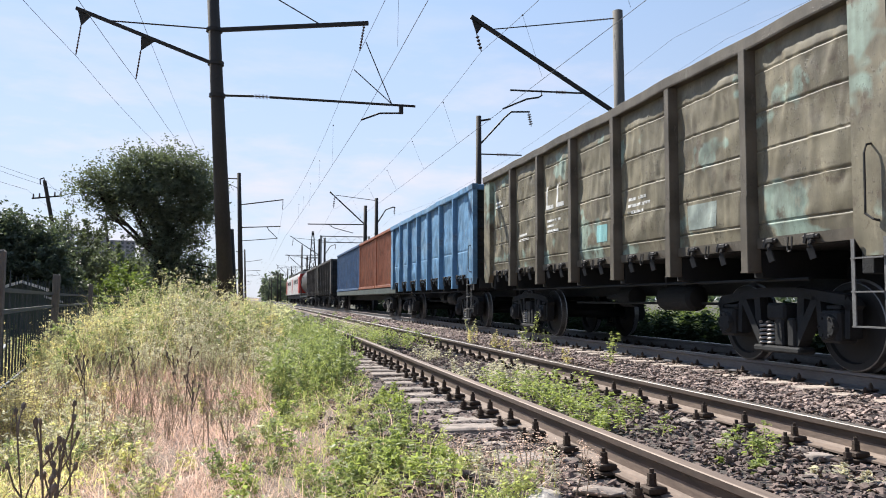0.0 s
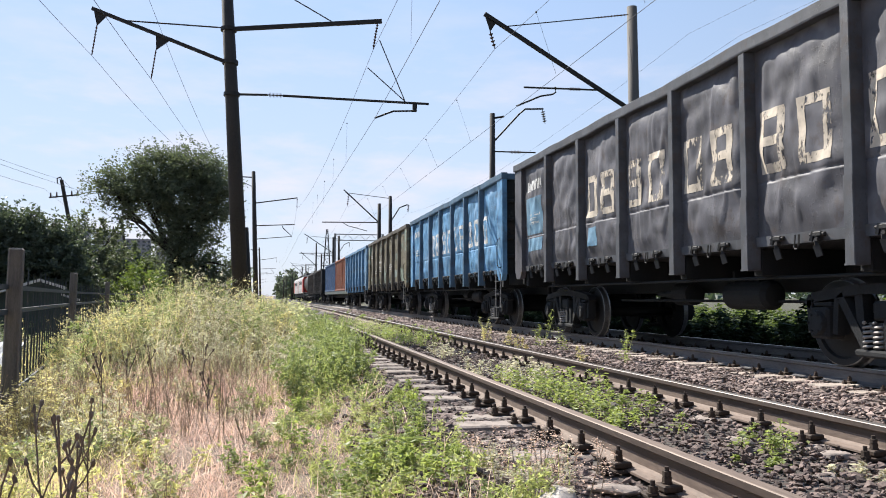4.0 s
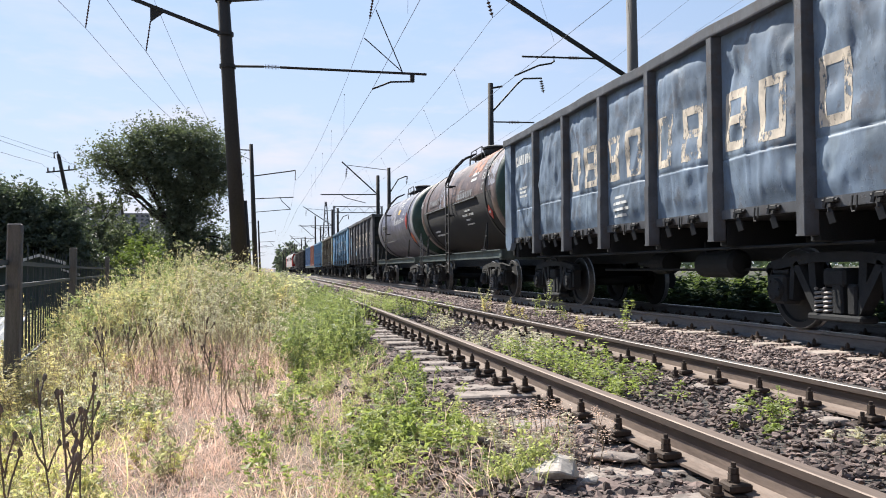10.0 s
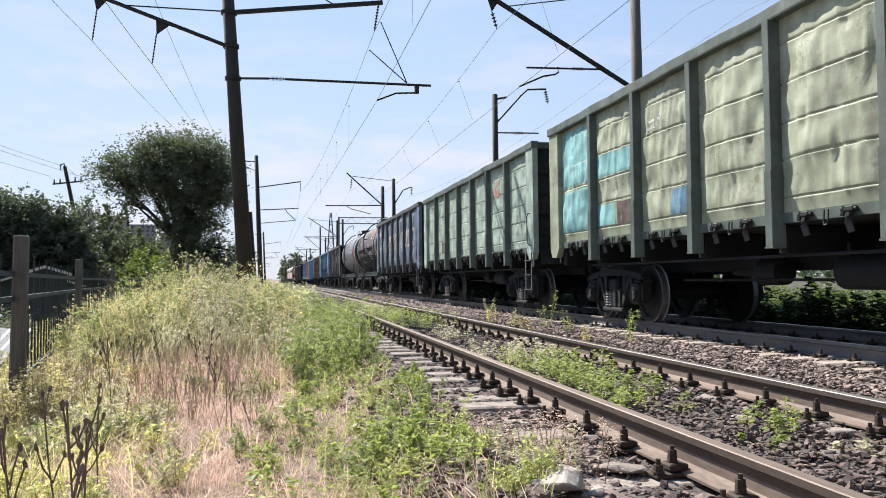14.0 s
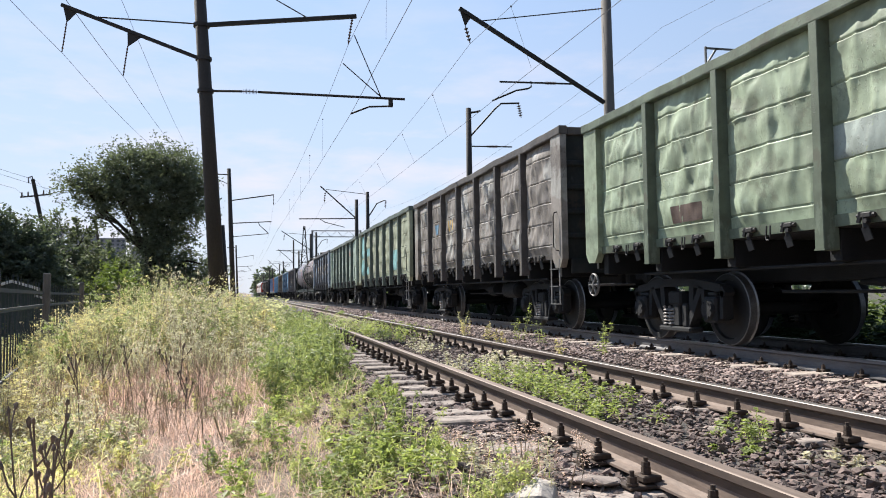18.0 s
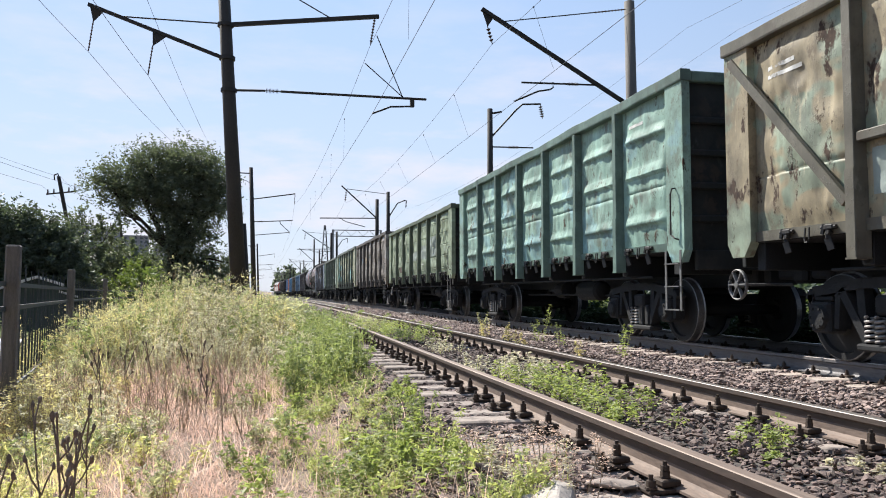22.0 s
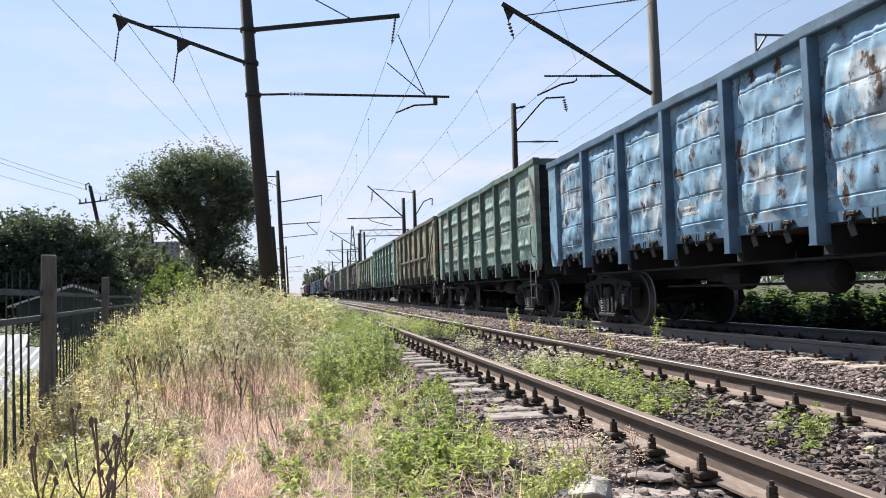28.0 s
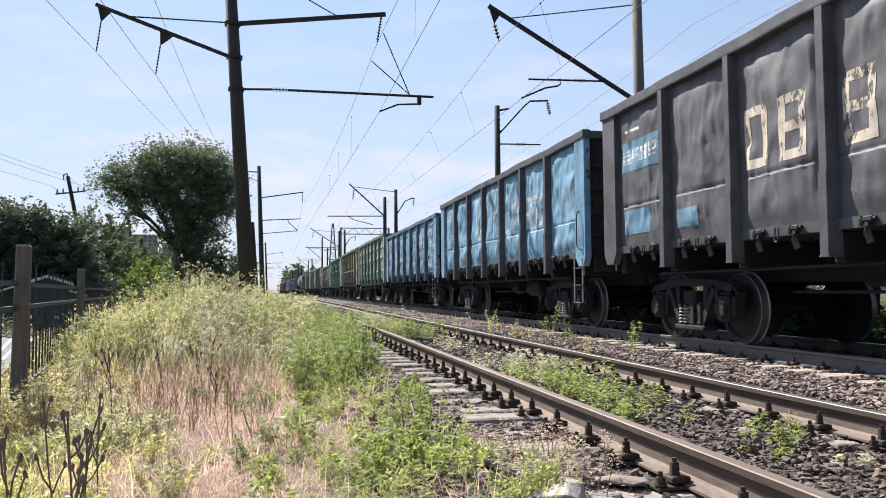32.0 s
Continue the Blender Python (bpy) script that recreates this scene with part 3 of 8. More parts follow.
def make_cylinder(bm):
    lathe(bm, [(-0.3, 0.05), (-0.28, 0.17), (0.15, 0.18), (0.22, 0.08), (0.9, 0.03)], "Y", 18, (-0.55, 0.6, 0.80))
    chain(bm, [(-0.7, -2.6, 0.70), (-0.7, 2.6, 0.70)], 0.022, 6)
    chain(bm, [(-1.25, -5.0, 0.98), (-1.25, 5.0, 0.98)], 0.020, 6)


def dents(y, z, seed, amount):
    p = Vector((seed * 5.3, y * 1.1, z * 1.3))
    d = noise.noise(p) * 0.7 + noise.noise(p * 2.7) * 0.5 + noise.noise(Vector((seed, y * 6.0, z * 2.6))) * 0.22
    pit = noise.noise(p * 5.1 + Vector((3, 1, 7)))
    fold = abs(noise.noise(Vector((seed * 2.1, y * 3.4, z * 1.0 + seed))))
    return 1.1 * amount * d - 0.04 * max(0.0, pit - 0.30) + 0.35 * amount * max(0.0, 1 - 5.5 * fold)


def groove(z, kind):
    """How far a pressed wall stands out at height z."""
    if kind == "ribbed":
        d = 0.0
        for r in RIBS[:5]:
            k = z - r
            if -0.045 < k < 0.0:
                d += 0.004 * (1 + k / 0.045)
            elif 0.0 <= k < 0.022:
                d -= 0.027 * (1 - k / 0.022)
        return d
    if kind == "pressed":
        d = 0.0
        for r in PRESSED:
            k = z - r
            if 0.0 <= k < 0.15:
                d += 0.048 * (1 - k / 0.15)
            elif -0.035 < k < 0.0:
                d += 0.048 * (1 + k / 0.035)
        if abs(z - 2.28) < 0.012:
            d -= 0.012
        return d
    for r in (2.06,):
        k = z - r
        if -0.03 < k < 0.0:
            return 0.003
        if 0.0 <= k < 0.02:
            return -0.016
    return 0.0


HX, PX = 1.567, 1.438
POST_Y = (-4.33, -2.60, -0.87, 0.87, 2.60, 4.33)
END_Y = 6.46


class Wall:
    """The shape of one wagon's pressed side."""

    def __init__(self, kind, seed, amount):
        self.kind, self.seed, self.amount = kind, seed, amount

    def out(self, y, z, y0, y1):
        u, v = (y - y0) / (y1 - y0), (z - 1.44) / 2.18
        fade = max(0.0, min(1.0, 9 * u, 9 * (1 - u))) * max(0.0, min(1.0, 10 * v, 10 * (1 - v)))
        g = groove(z, self.kind)
        if self.kind == "pressed":
            g *= max(0.0, min(1.0, 12 * (u - 0.07), 12 * (0.93 - u)))
        swell = 0.9 * self.amount * math.sin(math.pi * min(max(u, 0), 1)) ** 0.6
        return PX + g + fade * (swell + dents(y, z, self.seed, self.amount))


def bay_ends():
    ys = [-END_Y + 0.46, *POST_Y, END_Y - 0.46]
    return list(zip(ys, ys[1:]))


def wall_rows(kind):
    zs = {1.44, 3.63}
    if kind == "ribbed":
        for r in RIBS:
            zs |= {r - 0.046, r - 0.02, r - 0.001, r + 0.002, r + 0.023}
    elif kind == "pressed":
        for r in PRESSED:
            zs |= {r - 0.036, r, r + 0.06, r + 0.15}
        zs |= {2.267, 2.279, 2.281, 2.293}
    else:
        zs |= {2.03, 2.059, 2.061, 2.085}
    zs |= {1.44 + 2.19 * i / 34 for i in range(35)}
    zs = sorted(zs)
    return [z for i, z in enumerate(zs) if i == 0 or z - zs[i - 1] > 0.0009]


def side_panel(wall, y0, y1, side):
    rows = wall_rows(wall.kind)
    n = 44 if side < 0 else 4
    bm = bmesh.new()
    grid = []
    for z in rows:
        line = []
        for i in range(n + 1):
            y = y0 + (y1 - y0) * i / n
            line.append(bm.verts.new((side * wall.out(y, z, y0, y1), y, z)))
        grid.append(line)
    for a, b in zip(grid, grid[1:]):
        for i in range(n):
            q = (a[i], a[i + 1], b[i + 1], b[i])
            bm.faces.new(q if side > 0 else q[::-1])
    # the sheet's thickness and its inner face
    inner = [[bm.verts.new((side * (PX - 0.05), y, z)) for y in (y0, y1)] for z in (rows[0], rows[-1])]
    q = (inner[0][0], inner[0][1], inner[1][1], inner[1][0])
    bm.faces.new(q[::-1] if side > 0 else q)
    return bm


def decal(wall, y0, y1, shapes, gap=0.0035):
    """Flat painted shapes (ya, yb, za, zb) that follow the dented side wall of a bay."""
    bm = bmesh.new()
    for ya, yb, za, zb in shapes:
        ny, nz = max(1, int(abs(yb - ya) / 0.04)), max(1, int((zb - za) / 0.05))
        g = [[bm.verts.new((-(wall.out(ya + (yb - ya) * i / ny, za + (zb - za) * k / nz, y0, y1) + gap), ya + (yb - ya) * i / ny, za + (zb - za) * k / nz))
              for i in range(ny + 1)] for k in range(nz + 1)]
        for a, b in zip(g, g[1:]):
            for i in range(ny):
                bm.faces.new((a[i], b[i], b[i + 1], a[i + 1]))
    return bm


def make_end_wall(bm):
    box(bm, (-1.44, -0.03, 1.32), (1.44, 0.02, 3.66), 0.005)


def make_end_rib(bm):
    box(bm, (-1.42, 0.02, -0.05), (1.42, 0.075, 0.05), 0.02)


def make_end_post(bm):
    box(bm, (-0.06, 0.02, 1.2), (0.06, 0.095, 3.6), 0.02)


def make_end_sill(bm):
    box(bm, (-1.35, 0.02, 1.05), (1.35, 0.10, 1.32), 0.01)


def make_post(bm):
    pts = [(-0.085, PX - 0.02), (-0.062, HX - 0.008), (-0.055, HX), (0.055, HX), (0.062, HX - 0.008), (0.085, PX - 0.02)]
    lo = [bm.verts.new((-x, y, 1.075)) for y, x in pts]
    hi = [bm.verts.new((-x, y, 3.63)) for y, x in pts]
    for i in range(5):
        bm.faces.new((lo[i], hi[i], hi[i + 1], lo[i + 1]))
    bm.faces.new((lo[5], hi[5], hi[0], lo[0]))
    bm.faces.new(lo)
    bm.faces.new(hi[::-1])
    box(bm, (-HX - 0.014, -0.075, 1.06), (-PX + 0.03, 0.075, 1.078))
    pts = [(-0.092, PX - 0.01), (-0.068, HX + 0.004), (-0.06, HX + 0.012), (0.06, HX + 0.012), (0.068, HX + 0.004), (0.092, PX - 0.01)]
    lo = [bm.verts.new((-x, y, 1.079)) for y, x in pts]
    hi = [bm.verts.new((-x, y, 1.93)) for y, x in pts]
    for i in range(5):
        bm.faces.new((lo[i], hi[i], hi[i + 1], lo[i + 1]))
    bm.faces.new(hi[::-1])
    bmesh.ops.recalc_face_normals(bm, faces=bm.faces)


def make_chord(bm):
    sweep(bm, [(-HX + 0.012, 3.625), (-HX + 0.006, 3.645), (-HX + 0.006, 3.772), (-HX + 0.016, 3.78), (-1.42, 3.78), (-1.40, 3.76), (-1.40, 3.625)], -END_Y - 0.02, END_Y + 0.02, 40)
    for v in bm.verts:
        v.co.z += 0.008 * math.sin(v.co.y * 1.9) + 0.006 * math.sin(v.co.y * 4.7 + 1)
        v.co.x += 0.012 * math.sin(v.co.y * 1.3 + 2)


def make_end_chord(bm):
    box(bm, (-1.40, -0.08, 3.62), (1.40, 0.08, 3.77), 0.015)


def make_corner(bm):
    """A corner plate with a clipped foot, at the end in the direction of travel."""
    pts = [(END_Y, 1.32), (END_Y - 0.10, 1.16), (END_Y - 0.34, 1.16), (END_Y - 0.47, 1.34), (END_Y - 0.47, 3.63), (END_Y, 3.63)]
    a = [bm.verts.new((-HX + 0.03, y, z)) for y, z in pts]
    b = [bm.verts.new((-PX + 0.02, y, z)) for y, z in pts]
    bm.faces.new(a)
    bm.faces.new(b[::-1])
    for i in range(6):
        bm.faces.new((a[i], b[i], b[(i + 1) % 6], a[(i + 1) % 6]))
    bmesh.ops.recalc_face_normals(bm, faces=bm.faces)


def make_sill(bm):
    sweep(bm, [(-PX - 0.03, 1.33), (-PX - 0.035, 1.445), (-PX + 0.03, 1.445), (-PX + 0.03, 1.33)], -END_Y + 0.46, END_Y - 0.46, 1)


def make_rail(bm):
    box(bm, (-HX + 0.015, -0.79, 2.17), (-PX + 0.02, 0.79, 2.27), 0.012)


def make_wheel_crank(bm):
    chain(bm, [(0, 0.225 * math.cos(math.pi / 13 * k), 0.225 * math.sin(math.pi / 13 * k)) for k in range(27)], 0.016, 6)
    for k in range(3):
        a = math.pi / 3 * k
        rod(bm, (0, 0.22 * math.cos(a), 0.22 * math.sin(a)), (0, -0.22 * math.cos(a), -0.22 * math.sin(a)), 0.017, seg=6)
    rod(bm, (-0.02, 0, 0), (0.04, 0, 0), 0.05, seg=10)
    rod(bm, (0, 0, 0), (0.5, 0, 0), 0.02, seg=8)


def recoloured(ob, mat):
    """Gives an object that shares its mesh a coat of its own."""
    ob.material_slots[0].link = "OBJECT"
    ob.material_slots[0].material = mat
    return ob


# one near-black coat for all end walls, holding the shade they stand in
END_COAT = paint("shade_dark_end_coat", (0.022, 0.026, 0.027), None, 0.6, 0.72, 0.55, rough=0.8, seed=77)


def gondola(place, label, kind, coat, frame_coat, seed, amount=0.035, braces=False, marks=(), hand_wheel=False, top=3.78):
    """An open freight wagon; place: how far its leading end is behind that of the first wagon."""
    w = thing("gondola_wagon", pose(FAR_AXIS, 0, 0), label, "freight wagon", "wagons of the train")
    ROLLING.append((w, place, END_Y + 0.02))
    # a lower body keeps its floor and is lower above it
    k = (top - 1.44) / 2.34
    low = Matrix.Translation((0, 0, 1.44 * (1 - k))) @ Matrix.Diagonal((1, 1, k, 1))
    wall = Wall(kind, seed, amount)
    for y0, y1 in bay_ends():
        for s in (-1, 1):
            part("side_panel", side_panel(wall, y0 + (0.0 if y0 < -5.5 else 0.07), y1 - (0.0 if y1 > 5.5 else 0.07), s), coat, w, smooth=True).matrix_local = low
    for y in POST_Y:
        for s in (-1, 1):
            ob = recoloured(part("post", shared("post", make_post, coat), None, w), frame_coat)
            ob.matrix_local = low @ pose(0, y, 0, 0, 0, 0 if s < 0 else 180)
    for s in (-1, 1):
        turn = 0 if s < 0 else 180
        recoloured(part("top_rail", shared("top_rail", make_chord, coat), None, w), frame_coat).matrix_local = low @ pose(0, 0, 0, 0, 0, turn)
        recoloured(part("side_sill", shared("side_sill", make_sill, coat), None, w), frame_coat).matrix_local = pose(0, 0, 0, 0, 0, turn)
        ew = recoloured(part("end_wall", shared("end_wall", make_end_wall, coat), None, w, "end wall coloured dark for shade"), END_COAT)
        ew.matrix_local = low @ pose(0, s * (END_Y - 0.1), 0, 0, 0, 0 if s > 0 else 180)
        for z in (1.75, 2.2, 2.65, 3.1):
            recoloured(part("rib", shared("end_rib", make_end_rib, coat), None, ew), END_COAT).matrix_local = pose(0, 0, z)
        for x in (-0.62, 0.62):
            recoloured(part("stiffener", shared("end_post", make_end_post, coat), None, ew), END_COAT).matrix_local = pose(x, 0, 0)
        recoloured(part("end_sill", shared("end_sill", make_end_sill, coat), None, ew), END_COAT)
        recoloured(part("end_rail", shared("end_rail", make_end_chord, coat), None, w), frame_coat).matrix_local = low @ pose(0, s * (END_Y - 0.07), 0)
        c = part("coupler", shared("coupler", make_coupler, M["chassis"]), None, w)
        c.matrix_local = pose(0, s * (END_Y - 0.06), 0, 0, 0, 0 if s > 0 else 180)
        for e in (-1, 1):
            me = shared("corner_plate", make_corner, coat)
            ob = recoloured(part("corner_plate", me, None, w), coat)
            ob.matrix_local = low @ Matrix.Diagonal((-s, e, 1, 1))
        ob = part("step_ladder", shared("step_ladder", make_step, M["galv"]), None, w, "worn steel step ladder")
        ob.matrix_local = pose(s * (HX + 0.01), s * (END_Y - 0.24), 0)
        ob = part("grab_iron", shared("grab_iron", make_grab, M["steel_dark"]), None, w)
        ob.matrix_local = pose(s * (HX - 0.03), s * (END_Y - 0.20), 0, 0, 0, 0 if s < 0 else 180)
    for y0, y1 in bay_ends():
        c = (max(y0, -5.75) + min(y1, 5.75)) / 2
        for s in (-1, 1):
            for k in (-0.33, 0.33):
                ob = part("hatch_latch", shared("hatch_latch", make_latch, M["steel_dark"]), None, w)
                ob.matrix_local = pose(s * (PX + 0.04), c + k, 0, 0, 0, 0 if s < 0 else 180)
            if s < 0:
                part("chain_loop", shared("chain_loop", make_loop, M["steel_dark"]), None, w).matrix_local = pose(-PX - 0.04, c, 0)
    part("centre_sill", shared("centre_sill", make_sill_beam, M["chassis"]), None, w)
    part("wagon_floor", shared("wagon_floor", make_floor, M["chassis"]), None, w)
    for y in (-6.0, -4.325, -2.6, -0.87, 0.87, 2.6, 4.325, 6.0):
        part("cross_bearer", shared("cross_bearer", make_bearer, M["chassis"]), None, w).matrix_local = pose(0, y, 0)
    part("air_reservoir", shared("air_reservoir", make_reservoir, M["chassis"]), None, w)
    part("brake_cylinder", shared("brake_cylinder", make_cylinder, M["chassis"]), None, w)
    if braces:
        for y in (-3.465, -1.735, 0.0, 1.735, 3.465):
            for s in (-1, 1):
                ob = recoloured(part("side_rail", shared("side_rail", make_rail, coat), None, w), frame_coat)
                ob.matrix_local = pose(0, y, 0, 0, 0, 0 if s < 0 else 180)
        for s in (-1, 1):
            for e in (-1, 1):
                bm = bmesh.new()
                bar(bm, (s * (HX - 0.03), e * (END_Y - 0.14), 3.52), (s * (HX - 0.03), e * 4.42, 1.62), 0.05, 0.11)
                part("diagonal_brace", bm, frame_coat, w)
    bays = bay_ends()
    for bay, mat, shapes, tag in marks:
        y0, y1 = bays[6 - bay]      # bay 0 is the leading one
        y0, y1 = y0 + (0.0 if y0 < -5.5 else 0.07), y1 - (0.0 if y1 > 5.5 else 0.07)
        for group in ([shapes] if "block" in tag or "hook" in tag else [[q] for q in shapes]):
            part("painted_mark", decal(wall, y0, y1, [(y1 - min(a, b), y1 - max(a, b), c, d) for a, b, c, d in group]), mat, w, tag, True).matrix_local = low
    if hand_wheel:
        ob = part("brake_wheel", shared("brake_wheel", make_wheel_crank, M["galv"]), None, w, "worn pale brake handwheel")
        ob.matrix_local = pose(-1.40, END_Y + 0.02, 0.84) @ Matrix.Diagonal((1.5, 0.8, 0.8, 1))
    for y in (-4.22, 4.43):
        bogie(w, y)
    return w


PITCH, TANK_PITCH = 13.96, 12.03
CREAM = lettering("peeling_cream_lettering", (0.66, 0.57, 0.46), 0.455)
FAINT = lettering("faded_white_lettering", (0.55, 0.57, 0.58), 0.485)
WHITE = M["white_mark"]
RED_MARK = lettering("faded_red_mark", (0.50, 0.17, 0.14), 0.46, 40)
TEAL_PATCH = paint("teal_patch_coat", (0.25, 0.50, 0.50), None, 0.6, 0.70, 0.62, seed=70, streak=0.4)
SKY_PATCH = paint("sky_patch_coat", (0.145, 0.27, 0.375), None, 0.6, 0.70, 0.62, seed=63, streak=0.4)
PALE_PATCH = paint("pale_patch_coat", (0.30, 0.35, 0.315), None, 0.6, 0.70, 0.62, seed=70, streak=0.4)
BROWN_PATCH = plain("brown_rust_patch", (0.10, 0.065, 0.05), (0.06, 0.04, 0.035), 4, 0.8, 0, 0.3, 0.006)


def letters(mat, missing=(), z=2.16, h=0.72):
    """The owner's big worn name as plain hollow blocks, spread over the middle bays."""
    out = []
    for bay, row in ((2, (0.15, 0.85)), (3, (0.12, 0.85)), (4, (0.10, 0.85)), (5, (0.12, 0.85)), (6, (0.10,))):
        for k, a in enumerate(row):
            if (bay, k) in missing:
                continue
            left, right = (a, a + 0.115, z, z + h), (a + 0.37, a + 0.48, z, z + h)
            cross = [(a + 0.115, a + 0.37, z + h * f - 0.055, z + h * f + 0.055) for f in ((0.93, 0.07), (0.93, 0.5, 0.07))[(bay + k) % 2]]
            out.append((bay, mat, [left, right, *cross], "worn block of big lettering"))
    return out


def numbers(mat, z=3.05, w=1.0):
    """A row of bars where the running number stands, and small notes below."""
    return [(0, mat, [(0.25 + 0.13 * i, 0.25 + 0.13 * i + 0.09, z, z + 0.22) for i in range(8)], "painted running number"),
            (0, mat, [(0.5, 0.5 + w * 0.6, z - 0.55, z - 0.50), (0.5, 0.5 + w * 0.45, z - 0.64, z - 0.59), (0.5, 0.5 + w * 0.55, z - 0.73, z - 0.68)], "rows of small painted notes")]


def small_rows(bay, mat, z, n=3, a=0.3, w=0.7):
    return [(bay, mat, [(a, a + w * (0.7 + 0.3 * ((i * 7 + bay) % 3) / 2), z - 0.1 * i, z - 0.1 * i + 0.045) for i in range(n)], "rows of small painted notes")]


P = {
    "pale_blue": paint("strong_blue_coat", (0.125, 0.265, 0.43), (0.19, 0.33, 0.48), 0.58, 0.74, 0.62, seed=11, streak=0.4),
    "olive": paint("flaking_olive_coat", (0.21, 0.187, 0.128), (0.284, 0.367, 0.304), 0.58, 0.66, 0.50, seed=1, scab=0.95),
    "olive_frame": paint("grimy_brown_frame", (0.115, 0.10, 0.078), None, 0.6, 0.72, 0.55, seed=4),
    "blue": paint("bright_blue_coat", (0.125, 0.29, 0.48), (0.20, 0.36, 0.54), 0.60, 0.74, 0.66, seed=2, streak=0.3),
    "blue_frame": paint("slate_blue_frame", (0.080, 0.145, 0.215), None, 0.6, 0.74, 0.62, seed=3, streak=0.4),
    "grey": paint("grey_coat", (0.106, 0.104, 0.116), (0.15, 0.146, 0.158), 0.60, 0.72, 0.60, seed=5, streak=0.4),
    "grey_frame": paint("dark_grey_frame", (0.092, 0.096, 0.106), None, 0.6, 0.74, 0.62, seed=6),
    "steel_blue": paint("steel_blue_coat", (0.155, 0.205, 0.27), (0.21, 0.27, 0.335), 0.60, 0.72, 0.60, seed=7, streak=0.35, rust_c=(0.13, 0.06, 0.035)),
    "light_green": paint("light_green_coat", (0.37, 0.46, 0.385), (0.42, 0.49, 0.43), 0.62, 0.76, 0.66, seed=8, streak=0.3),
    "green_frame": paint("green_grey_frame", (0.12, 0.15, 0.13), None, 0.6, 0.75, 0.62, seed=9, streak=0.4),
    "sage": paint("sage_green_coat", (0.372, 0.402, 0.288), (0.408, 0.432, 0.324), 0.62, 0.75, 0.64, seed=10, streak=0.35),
    "brown": paint("scorched_brown_coat", (0.275, 0.248, 0.22), (0.396, 0.385, 0.352), 0.54, 0.62, 0.52, seed=12, streak=0.5, rust_c=(0.06, 0.042, 0.034), scab=0.95),
    "brown_frame": paint("sooty_frame", (0.10, 0.09, 0.083), None, 0.6, 0.7, 0.5, seed=13),
    "moss": paint("moss_green_coat", (0.288, 0.35, 0.244), (0.35, 0.425, 0.312), 0.60, 0.70, 0.60, seed=14, streak=0.4),
    "moss_frame": paint("moss_green_frame", (0.12, 0.15, 0.105), None, 0.6, 0.72, 0.6, seed=15, streak=0.4),
    "mint": paint("mint_green_coat", (0.277, 0.425, 0.354), (0.26, 0.425, 0.419), 0.56, 0.60, 0.50, seed=16, streak=0.45, scab=0.95),
    "mint_frame": paint("mint_green_frame", (0.125, 0.19, 0.16), None, 0.6, 0.7, 0.6, seed=17, streak=0.4),
    "patchwork": paint("flaked_tan_coat", (0.325, 0.275, 0.18), (0.26, 0.315, 0.235), 0.50, 0.565, 0.48, seed=18, streak=0.6, rust_c=(0.075, 0.048, 0.035), scab=0.8),
    "tan_frame": paint("tan_frame", (0.13, 0.122, 0.095), None, 0.6, 0.66, 0.55, seed=19),
    "sea_green": paint("sea_green_coat", (0.235, 0.33, 0.29), (0.29, 0.28, 0.235), 0.56, 0.64, 0.58, seed=20, streak=0.45, scab=0.9),
    "peeling_blue": paint("peeling_blue_coat", (0.20, 0.345, 0.47), (0.40, 0.46, 0.50), 0.56, 0.57, 0.58, seed=21, streak=0.4, rust_c=(0.10, 0.062, 0.046), scab=0.95),
    "dull_blue": paint("dull_blue_coat", (0.175, 0.335, 0.47), (0.27, 0.42, 0.52), 0.56, 0.64, 0.62, seed=22, streak=0.4, rust_c=(0.14, 0.08, 0.05)),
}

gondola(-PITCH, "strong blue open freight wagon with smooth sides", "smooth", P["pale_blue"], P["pale_blue"], 31, 0.03)
gondola(0, "olive green open freight wagon with flaking ribbed sides", "ribbed", P["olive"], P["olive_frame"], 1, 0.035,
        marks=[(2, WHITE, [(0.25, 0.33, 2.5, 2.95), (0.33, 0.62, 2.87, 2.95), (0.33, 0.62, 2.5, 2.58), (0.80, 0.88, 2.5, 2.95), (0.88, 1.17, 2.87, 2.95), (0.88, 1.17, 2.5, 2.58)], "two painted hooks"),
               *small_rows(2, WHITE, 2.25, 3), *small_rows(4, WHITE, 2.25, 3), *small_rows(1, WHITE, 2.1, 2), *small_rows(0, WHITE, 3.0, 2),
               (5, PALE_PATCH, [(0.3, 0.95, 1.66, 1.98)], "pale primer patch"), (3, TEAL_PATCH, [(0.9, 1.3, 1.70, 1.98)], "small teal patch")])
gondola(PITCH, "bright blue open freight wagon with dented sides and white lettering", "smooth", P["blue"], P["blue_frame"], 2, 0.05,
        marks=[*letters(WHITE), *numbers(WHITE)])
gondola(2 * PITCH, "grey open freight wagon with dented sides and worn lettering", "smooth", P["grey"], P["grey_frame"], 3, 0.055,
        marks=[*letters(CREAM), *numbers(WHITE), (0, SKY_PATCH, [(0.22, 1.25, 1.75, 2.9)], "sky blue repainted patch"), (2, SKY_PATCH, [(0.25, 0.65, 1.65, 1.98)], "sky blue repainted patch")])

# ---- tank wagons ----


def make_beam(bm):
    sweep(bm, [(-1.50, 1.0), (-1.50, 1.03), (-1.44, 1.03), (-1.44, 1.19), (-1.50, 1.19), (-1.50, 1.22), (-1.38, 1.22), (-1.38, 1.0)], -5.45, 5.45, 1)


def make_end_beam(bm):
    box(bm, (-1.47, -0.10, 0.96), (1.47, 0.10, 1.22), 0.01)


